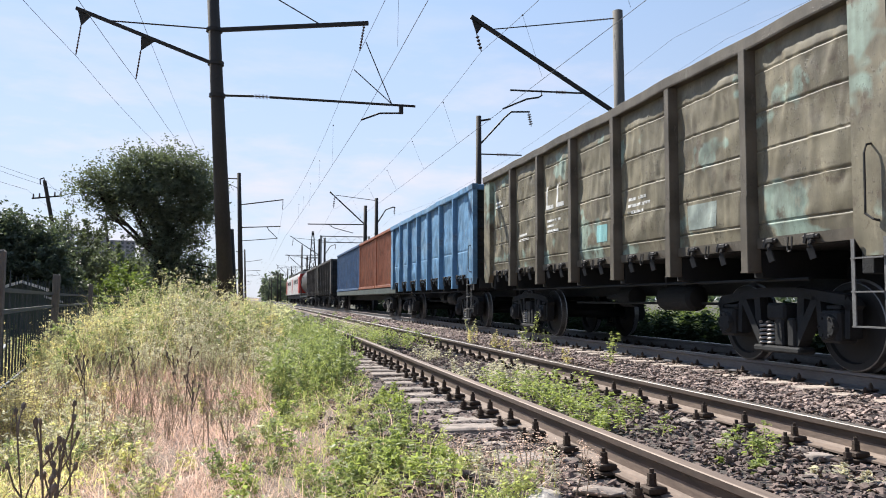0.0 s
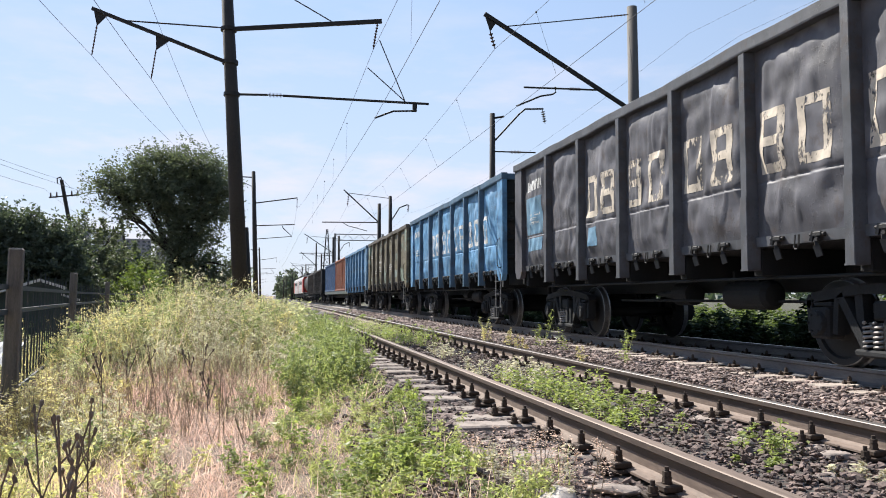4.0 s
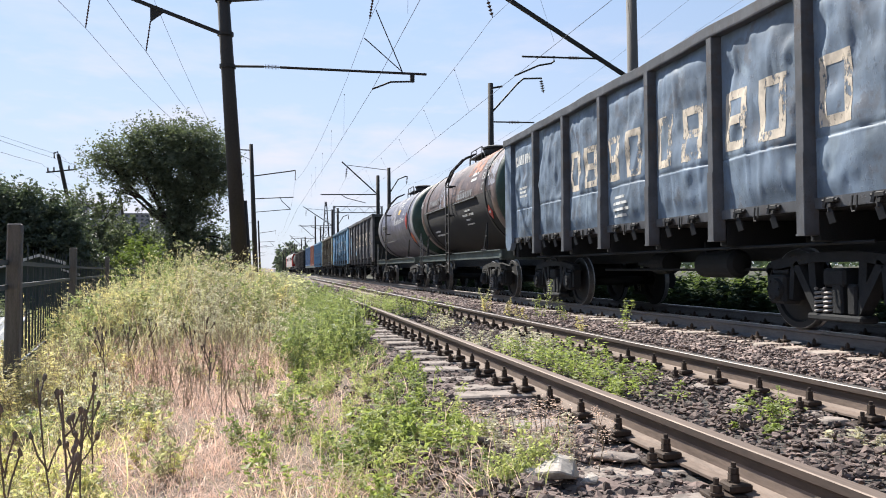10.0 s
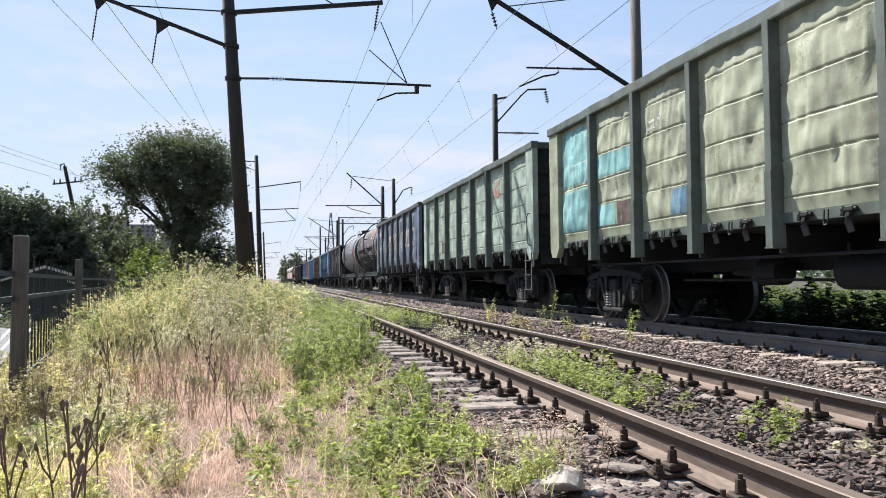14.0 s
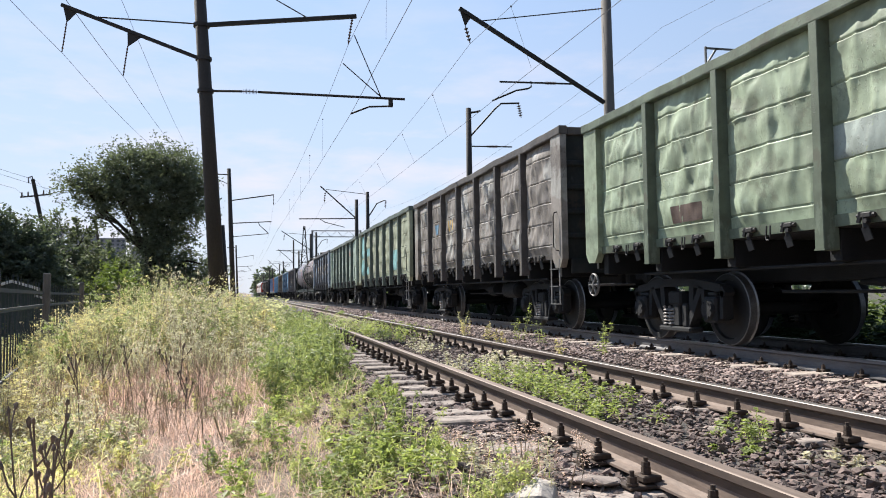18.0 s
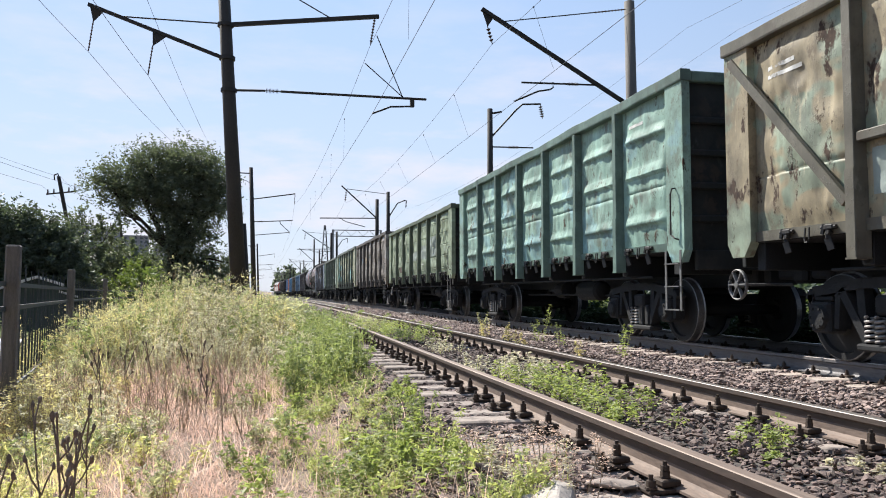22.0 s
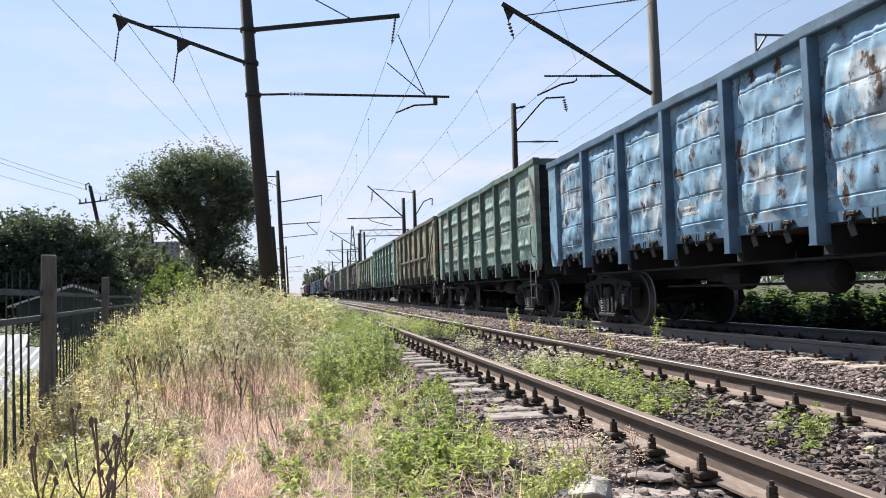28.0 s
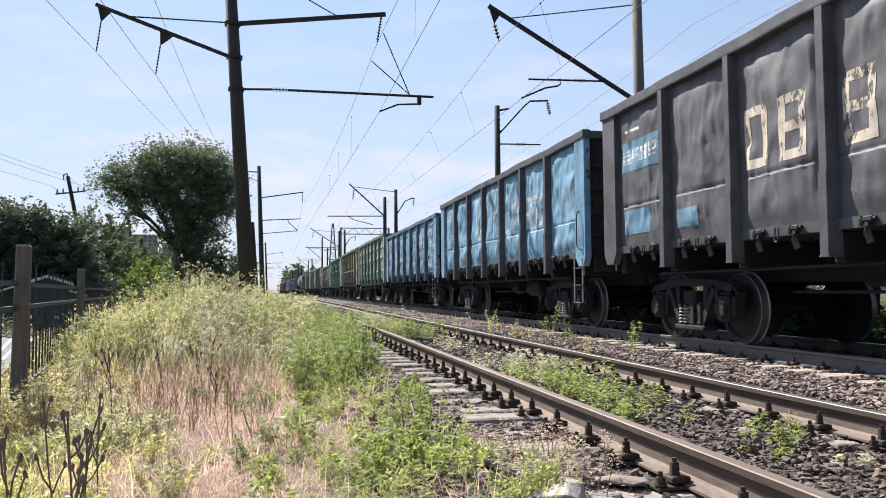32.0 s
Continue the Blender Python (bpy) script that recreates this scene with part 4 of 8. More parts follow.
def make_hoop(bm):
    lathe(bm, [(-0.07, 1.476), (-0.07, 1.498), (0.07, 1.498), (0.07, 1.476)], "Y", 56, (0, 0, 2.77))


def make_bracket(bm):
    """The foot of a tank's strap: two converging irons on a shelf."""
    bar(bm, (-1.46, -0.16, 1.23), (-1.40, 0.0, 1.95), 0.02, 0.06)
    bar(bm, (-1.46, 0.16, 1.23), (-1.40, 0.0, 1.95), 0.02, 0.06)
    box(bm, (-1.52, -0.24, 1.225), (-1.20, 0.24, 1.25), 0.003)
    bar(bm, (-1.43, -0.08, 1.6), (-1.43, 0.08, 1.6), 0.03, 0.03)


def make_tank_ladder(bm):
    pts = [(-1.60, 0.60), (-1.60, 3.40), (-1.42, 3.80), (-1.05, 4.18), (-0.72, 4.32)]
    for y in (-0.20, 0.20):
        for (x0, z0), (x1, z1) in zip(pts, pts[1:]):
            bar(bm, (x0, y, z0), (x1, y, z1), 0.03, 0.06)
    for i in range(10):
        rod(bm, (-1.60, -0.2, 0.64 + 0.30 * i), (-1.60, 0.2, 0.64 + 0.30 * i), 0.014, seg=6)
    for x, z in ((-1.45, 3.72), (-1.22, 4.02), (-0.95, 4.24)):
        rod(bm, (x, -0.2, z), (x, 0.2, z), 0.014, seg=6)
    for z in (1.2, 2.4, 3.3):
        for y in (-0.2, 0.2):
            bar(bm, (-1.60, y, z), (-1.36, y, z), 0.02, 0.04)


def make_catwalk(bm):
    box(bm, (-0.80, -1.25, 4.34), (0.80, 1.25, 4.39), 0.005)
    for x in (-0.78, 0.78):
        for y in (-1.2, 0, 1.2):
            bar(bm, (x, y, 4.1), (x, y, 4.36), 0.05, 0.05)
    chain(bm, [(-0.78, -1.9, 4.18), (-0.78, -1.25, 4.58), (-0.78, 0.9, 4.58), (-0.78, 1.3, 4.25)], 0.018, 6)
    for y in (-1.2, -0.1, 0.9):
        chain(bm, [(-0.78, y, 4.36), (-0.78, y, 4.58)], 0.016, 6)


def make_manhole(bm):
    lathe(bm, [(4.15, 0.38), (4.50, 0.38), (4.52, 0.43), (4.57, 0.43), (4.62, 0.30), (4.63, 0.05)], "Z", 24)


def make_handrail(bm):
    """The bent step rail at a tank wagon's corner."""
    chain(bm, [(-1.56, 0.18, 0.55), (-1.56, 0.12, 1.0), (-1.54, 0.12, 1.95), (-1.54, 0.06, 2.05), (-1.54, -0.24, 1.62), (-1.56, -0.24, 1.0), (-1.56, -0.16, 0.55)], 0.018, 6)
    box(bm, (-1.62, -0.18, 0.53), (-1.48, 0.20, 0.55))


def make_ledge(bm):
    sweep(bm, [(-1.535, 0.0), (-1.535, 0.03), (-1.46, 0.03), (-1.46, 0.02), (-1.525, 0.02), (-1.525, 0.0)], -0.5, 0.5, 1)


def round_decal(shapes, r=1.484, zc=2.77):
    """Painted shapes (ya, yb, za, zb) laid on the round tank's side facing the other track."""
    bm = bmesh.new()
    for ya, yb, za, zb in shapes:
        nz = max(1, int((zb - za) / 0.08))
        g = []
        for k in range(nz + 1):
            z = za + (zb - za) * k / nz
            x = -math.sqrt(max(r * r - (z - zc) ** 2, 0.01))
            g.append([bm.verts.new((x, y, z)) for y in (ya, yb)])
        for a, b in zip(g, g[1:]):
            bm.faces.new((a[0], a[1], b[1], b[0]))
    bmesh.ops.recalc_face_normals(bm, faces=bm.faces)
    return bm


def diamond(yc, zc, wide, high, r=1.50):
    """A sign standing on its corner, bent onto a tank's side, with its thickness."""
    bm = bmesh.new()
    rings = []
    for rr in (r, r - 0.012):
        ring = []
        for a, b in ((0, -1), (0.5, -0.5), (1, 0), (0.5, 0.5), (0, 1), (-0.5, 0.5), (-1, 0), (-0.5, -0.5)):
            y, z = yc + a * wide, zc + b * high
            ring.append(bm.verts.new((-math.sqrt(rr * rr - (z - 2.77) ** 2), y, z)))
        rings.append(ring)
    mid = [bm.verts.new((-math.sqrt(rr * rr - (zc - 2.77) ** 2), yc, zc)) for rr in (r, r - 0.012)]
    for k in range(8):
        n = (k + 1) % 8
        bm.faces.new((mid[0], rings[0][k], rings[0][n]))
        bm.faces.new((mid[1], rings[1][n], rings[1][k]))
        bm.faces.new((rings[0][k], rings[1][k], rings[1][n], rings[0][n]))
    bmesh.ops.recalc_face_normals(bm, faces=bm.faces)
    return bm


def tank_marks(shapes, mat, parent, label, r=1.484):
    """Each painted bar on a tank's side as a part of its own."""
    for q in shapes:
        part("painted_mark", round_decal([q], r), mat, parent, label)


def words(name, text, size, at, mat, parent, label, r=1.488, zc=2.77):
    """Readable lettering bent onto a tank's side."""
    cu = bpy.data.curves.new(name, "FONT")
    cu.body, cu.size, cu.resolution_u = text, size, 2
    tmp = bpy.data.objects.new(name, cu)
    scene.collection.objects.link(tmp)
    me = bpy.data.meshes.new_from_object(tmp.evaluated_get(bpy.context.evaluated_depsgraph_get()))
    bpy.data.objects.remove(tmp)
    for v in me.vertices:
        y, z = at[0] - v.co.x, at[1] + v.co.y
        v.co = (-math.sqrt(max(r * r - (z - zc) ** 2, 0.01)), y, z)
    me.materials.clear()
    me.materials.append(mat)
    return part(name, me, None, parent, label)


def tank(place, label, coat, cap_coat, ring_coat, beam_coat, ladder_y, ledges, lower=None):
    w = thing("tank_wagon", pose(FAR_AXIS, 0, 0), label, "tank wagon", "wagons of the train")
    ROLLING.append((w, place, 6.0))
    r = 1.475
    bm = bmesh.new()
    lathe(bm, [(-5.02 + 0.5 * i, r) for i in range(21)], "Y", 64, (0, 0, 2.77))
    barrel = part("barrel", bm, coat, w, "", True)
    if lower:
        # the barrel is black below the ledges
        barrel.data.materials.append(lower)
        for f in barrel.data.polygons:
            f.material_index = int(f.center.z < 2.70)
    for s in (-1, 1):
        bm = bmesh.new()
        prof = [(s * 4.99, r + 0.002)] + [(s * (5.0 + 0.42 * math.sin(a)), (r + 0.002) * math.cos(a) ** 0.62 if a < 1.5 else 0.02) for a in np.linspace(0.12, math.pi / 2, 9)]
        lathe(bm, prof, "Y", 64, (0, 0, 2.77))
        bmesh.ops.recalc_face_normals(bm, faces=bm.faces)
        part("barrel_end", bm, cap_coat, w, "", True)
        bm = bmesh.new()
        lathe(bm, [(s * 4.55, r + 0.001), (s * 4.56, r + 0.006), (s * 4.98, r + 0.006), (s * 5.07, r - 0.015)], "Y", 64, (0, 0, 2.77))
        bmesh.ops.recalc_face_normals(bm, faces=bm.faces)
        part("end_ring", bm, ring_coat, w, "", True)
        part("strap", shared("strap", make_hoop, M["steel_dark"]), None, w).matrix_local = pose(0, s * 3.95, 0)
        part("frame_beam", shared("frame_beam", make_beam, beam_coat), None, w).matrix_local = pose(0, 0, 0, 0, 0, 0 if s < 0 else 180)
        part("end_beam", shared("end_beam", make_end_beam, beam_coat), None, w).matrix_local = pose(0, s * 5.35, 0)
        part("coupler", shared("coupler", make_coupler, M["chassis"]), None, w).matrix_local = pose(0, s * 5.42, 0, 0, 0, 0 if s > 0 else 180)
        for e in (-1, 1):
            part("strap_foot", shared("strap_foot", make_bracket, M["chassis"]), None, w).matrix_local = Matrix.Diagonal((-e, 1, 1, 1)) @ pose(0, s * 3.95, 0)
        part("corner_rail", shared("corner_rail", make_handrail, M["galv"]), None, w).matrix_local = pose(0, s * -4.72, 0, 0, 0, 0 if s < 0 else 180)
    bm = bmesh.new()
    box(bm, (-0.3, -5.3, 0.80), (0.3, 5.3, 1.22), 0.02)
    part("centre_sill", bm, M["chassis"], w)
    part("ladder", shared("tank_ladder", make_tank_ladder, M["steel_dark"]), None, w, "black steel ladder up to the catwalk").matrix_local = pose(0, ladder_y, 0)
    part("catwalk", shared("catwalk", make_catwalk, M["steel_dark"]), None, w).matrix_local = pose(0, 0.3, -0.05) @ Matrix.Diagonal((0.75, 0.62, 1, 1))
    part("manhole", shared("manhole", make_manhole, M["steel_dark"]), None, w)
    part("handwheel", shared("handwheel", make_wheel_crank, M["steel_dark"]), None, w).matrix_local = pose(-1.30, 3.55, 0.84)
    part("air_reservoir", shared("air_reservoir", make_reservoir, M["chassis"]), None, w).matrix_local = pose(0.4, 0, 0.08)
    for y0, y1, z in ledges:
        ob = part("ledge", shared("ledge", make_ledge, M["galv"]), None, w, "pale angle iron along the barrel")
        ob.matrix_local = pose(0, (y0 + y1) / 2, z) @ Matrix.Diagonal((1, abs(y1 - y0), 1, 1))
    for y in (-3.43, 4.37):
        bogie(w, y)
    return w


T_SLATE = paint("slate_tank_coat", (0.105, 0.106, 0.148), (0.16, 0.16, 0.21), 0.60, 0.78, 0.62, rough=0.42, seed=41, streak=0.3)
T_BROWN = paint("sooty_tank_coat", (0.115, 0.082, 0.076), (0.185, 0.125, 0.105), 0.50, 0.70, 0.56, rough=0.42, seed=42, streak=0.5, rust_c=(0.30, 0.13, 0.07))
T_BLACK = plain("black_lower_coat", (0.017, 0.015, 0.016), (0.009, 0.008, 0.009), 1.6, 0.85, 0.0, 0.3, 0.006, (1, 0.6, 1), 30)
T_GREEN = paint("dark_green_end_coat", (0.03, 0.062, 0.05), None, 0.6, 0.8, 0.66, rough=0.5, seed=43, streak=0.3)
T_RING = paint("pale_ring_coat", (0.28, 0.28, 0.285), None, 0.6, 0.78, 0.6, rough=0.5, seed=44, streak=0.4)
T_BEAM = paint("grey_green_beam_coat", (0.085, 0.105, 0.098), None, 0.6, 0.72, 0.58, rough=0.6, seed=45, streak=0.4)
SIGN_RED = plain("hazard_red", (0.52, 0.05, 0.035), (0.40, 0.04, 0.03), 6, 0.5, 0, 0.1, 0.002)
SIGN_ORANGE = plain("hazard_orange", (0.72, 0.14, 0.03), (0.60, 0.11, 0.03), 6, 0.5, 0, 0.1, 0.002)
T_WHITE = lettering("white_brand_lettering", (0.62, 0.62, 0.64), 0.36)
YELLOW = plain("yellow_mark", (0.66, 0.42, 0.08), (0.5, 0.3, 0.06), 6, 0.6, 0, 0.1, 0.002)

tw = tank(3 * PITCH, "slate blue tank wagon with a green end and pale stripe", T_SLATE, T_GREEN, T_RING, T_BEAM, 1.40, [(2.45, -1.30, 1.99)])
WASH_HIGHLIGHT = lettering("pale_wash_and_highlight", (0.27, 0.27, 0.32), 0.485, 5)
# pale patch beside the ladder paints the sun's highlight on the barrel
part("wear_highlight_patch", round_decal([(1.05, -0.75, 2.75, 4.02)], 1.480), WASH_HIGHLIGHT, tw, "pale patch beside the ladder for the sun's highlight")
part("wear_highlight_patch", round_decal([(-3.2, -3.75, 2.95, 3.85)], 1.480), WASH_HIGHLIGHT, tw, "pale worn wash by the end strap")
for i in range(14):
    y, z = -0.42 - 0.185 * i, 2.72 + 0.004 * i
    high = 0.21 if i in (0, 4, 9) else 0.15
    tank_marks([(y, y - 0.045, z, z + high), (y - 0.045, y - 0.13, z + high - 0.045, z + high), (y - 0.045, y - 0.13, z, z + 0.045)] if i % 3 else [(y, y - 0.045, z, z + high), (y - 0.09, y - 0.13, z, z + high), (y - 0.045, y - 0.09, z + 0.06, z + 0.10)], T_WHITE, tw, "row of white brand lettering")
for i, (a, b) in enumerate(((-1.02, -1.30), (-1.40, -1.68), (-1.78, -2.06))):
    tank_marks([(a, a - 0.09, 3.40, 3.70), (a - 0.09, b, 3.62, 3.70), (b + 0.07, b, 3.40, 3.56) if i != 1 else (a - 0.09, b, 3.48, 3.54)], T_WHITE, tw, "white block of a logo")
tank_marks([(-1.35, -2.15, 3.76, 3.84)], T_WHITE, tw, "white swash of a logo")
tank_marks([(-1.15, -1.75, 3.24, 3.36), (-1.25, -1.65, 3.15, 3.24)], YELLOW, tw, "yellow bow of a logo")
tank_marks([(-2.55, -3.0, 3.42, 3.48), (-2.55, -3.05, 3.30, 3.36), (-2.62, -3.0, 3.06, 3.11)], FAINT, tw, "rows of faint painted notes")
part("number_plate", round_decal([(3.35, 1.90, 2.62, 2.88)], 1.49), T_RING, tw)
tank_marks([(3.28 - 0.17 * i, 3.17 - 0.17 * i, 2.66, 2.84) for i in range(8)], M["steel_dark"], tw, "dark running number", 1.496)
tank_marks([(2.75, 2.50, 2.36, 2.52)], T_RING, tw, "", 1.49)
words("painted_number", "85", 0.34, (5.02, 2.98), WHITE, tw, "white painted number")
part("hazard_sign", diamond(-3.58, 2.76, 0.22, 0.36), SIGN_RED, tw, "red hazard sign")
part("hazard_sign", diamond(-4.25, 2.02, 0.24, 0.24), SIGN_ORANGE, tw, "orange hazard plate")
tank_marks([(-4.19, -4.31, 1.96, 2.00), (-4.17, -4.33, 2.04, 2.08)], SIGN_RED, tw, "figures on the orange plate", 1.506)

tw = tank(3 * PITCH + TANK_PITCH, "sooty brown tank wagon with faded orange upper side", T_BROWN, T_GREEN, T_BROWN, T_BEAM, 0.0, [(4.1, 0.45, 2.70), (-0.45, -3.1, 2.70)], T_BLACK)
part("number_plate", round_decal([(3.45, 1.75, 2.88, 3.14)], 1.49), T_BROWN, tw)
part("wear_highlight_patch", round_decal([(1.75, 0.72, 2.74, 3.95)], 1.481), WASH_HIGHLIGHT, tw, "pale worn band round the barrel")
tank_marks([(-1.0, -1.62, 2.83, 2.86), (-1.0, -1.62, 3.02, 3.05), (-1.0, -1.04, 2.86, 3.02), (-1.58, -1.62, 2.86, 3.02)], T_RING, tw, "thin pale frame of a notice")
tank_marks([(3.38 - 0.19 * i, 3.26 - 0.19 * i, 2.92, 3.10) for i in range(8)], T_RING, tw, "pale running number", 1.496)
tank_marks([(-0.75 - 0.21 * i, -0.89 - 0.21 * i, 2.80, 2.98) for i in range(9)], T_RING, tw, "faded brand lettering")
tank_marks([(-1.5, -2.2, 2.40, 2.45), (-1.2, -2.5, 2.27, 2.33), (-1.5, -2.1, 2.14, 2.19), (-1.4, -2.2, 2.02, 2.06), (3.3, 2.5, 2.0, 2.05), (3.3, 2.1, 1.88, 1.93)], WHITE, tw, "rows of small painted notes")
tank_marks([(-2.3, -2.9, 3.36, 3.44), (-2.3, -2.9, 3.20, 3.28)], WHITE, tw, "rows of small painted notes")
part("wear_highlight_patch", round_decal([(-1.7, -3.3, 3.42, 4.05)], 1.481), lettering("faded_orange_coat", (0.42, 0.17, 0.10), 0.475, 5), tw, "faded orange coat on the upper side")
part("wear_highlight_patch", round_decal([(-4.32, -4.98, 2.9, 4.05)], 1.484), WASH_HIGHLIGHT, tw, "pale worn coat at the barrel's end")
words("painted_word", "БЕНЗИН", 0.25, (-3.42, 3.42), WHITE, tw, "white painted words")
words("painted_word", "НЕФТЬ", 0.25, (-3.42, 3.14), WHITE, tw, "white painted words")
words("painted_word", "СТ", 0.25, (-3.60, 2.86), WHITE, tw, "white painted words")
words("painted_number", "85", 0.34, (5.02, 2.98), WHITE, tw, "white painted number")
part("hazard_sign", diamond(-4.22, 2.22, 0.18, 0.19), SIGN_RED, tw, "red hazard sign")
tank_marks([(-4.14, -4.30, 2.19, 2.25)], WHITE, tw, "white bar on the hazard sign", 1.506)

A0 = 3 * PITCH + 2 * TANK_PITCH
gondola(A0, "steel blue open freight wagon with rust and peeling cream lettering", "smooth", P["steel_blue"], P["grey_frame"], 5, 0.055,
        marks=[*letters(CREAM), *numbers(WHITE), *small_rows(3, WHITE, 1.86, 4)])
gondola(A0 + PITCH + 0.05, "light green open freight wagon with ribbed sides", "ribbed", P["light_green"], P["green_frame"], 6, 0.022, top=3.73,
        marks=[(5, RED_MARK, [(0.48, 0.95, 2.86, 3.32)], "faded red spray mark"), (1, BROWN_PATCH, [(0.7, 1.3, 1.64, 2.0)], "brown rust patch"), *small_rows(0, WHITE, 3.1, 2), *small_rows(3, WHITE, 1.86, 2)])
gondola(A0 + 2 * PITCH + 0.11, "sage green open freight wagon with fresh teal patches", "ribbed", P["sage"], P["green_frame"], 7, 0.045,
        marks=[(0, TEAL_PATCH, [(0.02, 1.64, 1.62, 3.55)], "teal repainted patch"), (1, TEAL_PATCH, [(0.02, 1.56, 2.44, 2.85), (0.02, 0.8, 1.64, 2.0)], "teal repainted patch"),
               (1, BROWN_PATCH, [(0.9, 1.5, 1.64, 2.0)], "brown rust patch"), (2, SKY_PATCH, [(1.0, 1.5, 1.64, 2.0)], "blue repainted patch"), (5, TEAL_PATCH, [(0.02, 1.57, 1.64, 2.41)], "teal repainted patch"), *small_rows(2, WHITE, 3.05, 2)])
gondola(A0 + 3 * PITCH, "scorched brown open freight wagon with buckled ribbed sides", "ribbed", P["brown"], P["brown_frame"], 8, 0.06, top=3.72,
        marks=[(2, YELLOW, [(0.5, 0.58, 2.5, 2.8), (0.72, 0.80, 2.5, 2.8), (0.95, 1.03, 2.5, 2.8)], "faded yellow marks"), (1, SKY_PATCH, [(0.6, 1.1, 2.5, 2.8)], "faint blue patch")])
gondola(A0 + 4 * PITCH, "moss green open freight wagon with ribbed sides", "ribbed", P["moss"], P["moss_frame"], 9, 0.055, top=3.50, hand_wheel=True,
        marks=[(3, PALE_PATCH, [(0.02, 1.56, 2.05, 2.42)], "pale primer patch"), (4, PALE_PATCH, [(0.02, 1.56, 2.05, 2.60)], "pale primer patch"), (5, PALE_PATCH, [(0.02, 1.56, 2.10, 2.85)], "pale primer patch"), (1, BROWN_PATCH, [(0.5, 1.2, 1.64, 1.9)], "brown rust patch"), *small_rows(4, WHITE, 1.82, 1)])
# pale lumps heaped in the moss green wagon
LOAD = plain("pale_load", (0.62, 0.62, 0.63), (0.45, 0.45, 0.46), 3, 0.9, 0, 0.8, 0.04)
for y, wide, high in ((3.1, 1.3, 0.16), (1.3, 1.1, 0.26), (-2.4, 1.5, 0.10), (5.0, 0.9, 0.22)):
    bm = bmesh.new()
    bmesh.ops.create_icosphere(bm, subdivisions=3, radius=1.0)
    for v in bm.verts:
        q = 1 + 0.3 * noise.noise(v.co * 2.3 + Vector((y, 0, 0)))
        v.co = Vector((v.co.x * 1.2 * q, v.co.y * wide * q, max(v.co.z, -0.15) * 2.2 * q))
        v.co.z = 1.42 + max(0.0, v.co.z) * (2.08 + high) / 2.2 if v.co.z > 0 else 1.40
    heap = part("load_heap", bm, LOAD, None, "", True)
    heap.matrix_world = pose(FAR_AXIS, 0, 0)
    tagged(heap, "pale heap of bulk load in the wagon", "load", "heaps of load")
    ROLLING.append((heap, A0 + 4 * PITCH + END_Y + 0.02 - y, 0.0))
gondola(A0 + 5 * PITCH, "mint green open freight wagon with pressed side ribs", "pressed", P["mint"], P["mint_frame"], 10, 0.03, marks=small_rows(6, WHITE, 3.3, 1))
gondola(A0 + 6 * PITCH, "flaked tan and green freight wagon with diagonal end braces", "smooth", P["patchwork"], P["tan_frame"], 11, 0.04, True, hand_wheel=True,
        marks=[*small_rows(0, WHITE, 3.25, 2), (1, PALE_PATCH, [(0.1, 0.9, 1.66, 2.1)], "pale primer patch"), (3, BROWN_PATCH, [(0.3, 1.5, 1.7, 2.1)], "brown rust patch")])
gondola(A0 + 7 * PITCH, "sea green open freight wagon with pressed side ribs", "pressed", P["sea_green"], P["mint_frame"], 12, 0.035, hand_wheel=True, marks=small_rows(1, RED_MARK, 3.0, 1))
gondola(A0 + 8 * PITCH, "peeling bright blue open freight wagon with rusty ribbed sides", "ribbed", P["peeling_blue"], P["blue_frame"], 13, 0.06, top=3.48,
        marks=[*small_rows(3, CREAM, 1.86, 2)])
gondola(A0 + 9 * PITCH - 0.14, "dull blue open freight wagon with grey posts", "smooth", P["dull_blue"], P["grey_frame"], 14, 0.06, top=3.66, marks=[*letters(FAINT, ((2, 0), (3, 0), (6, 0))), *numbers(FAINT)])
gondola(A0 + 10 * PITCH - 0.30, "dark grey open freight wagon with cream lettering and rust", "smooth", P["grey"], P["grey_frame"], 15, 0.045,
        marks=[*letters(CREAM), *small_rows(0, WHITE, 3.25, 1), (0, SKY_PATCH, [(0.15, 1.5, 2.62, 3.1)], "sky blue band"), (0, SKY_PATCH, [(0.2, 1.1, 1.62, 2.0)], "sky blue patch"), (1, SKY_PATCH, [(0.2, 0.8, 1.6, 1.86)], "sky blue patch"),
               (0, WHITE, [(0.2 + 0.15 * i, 0.31 + 0.15 * i, 2.75, 2.98) for i in range(8)], "painted running number"), *small_rows(4, WHITE, 1.86, 2)])

# ---- the head of the train: container flat, two dark wagons, a tank, the locomotive ----
C_ORANGE = paint("orange_container_coat", (0.30, 0.105, 0.055), None, 0.6, 0.74, 0.6, seed=51, streak=0.4)
C_BLUE = paint("navy_container_coat", (0.055, 0.12, 0.24), None, 0.6, 0.78, 0.62, seed=52, streak=0.3)
LOCO_GREY = paint("pale_grey_loco_coat", (0.52, 0.52, 0.51), None, 0.6, 0.8, 0.64, rough=0.45, seed=53, streak=0.3)
LOCO_RED = paint("red_loco_coat", (0.48, 0.045, 0.035), None, 0.6, 0.8, 0.66, rough=0.4, seed=54, streak=0.2)
P["coal"] = paint("sooty_black_coat", (0.055, 0.052, 0.050), None, 0.6, 0.7, 0.6, seed=55)


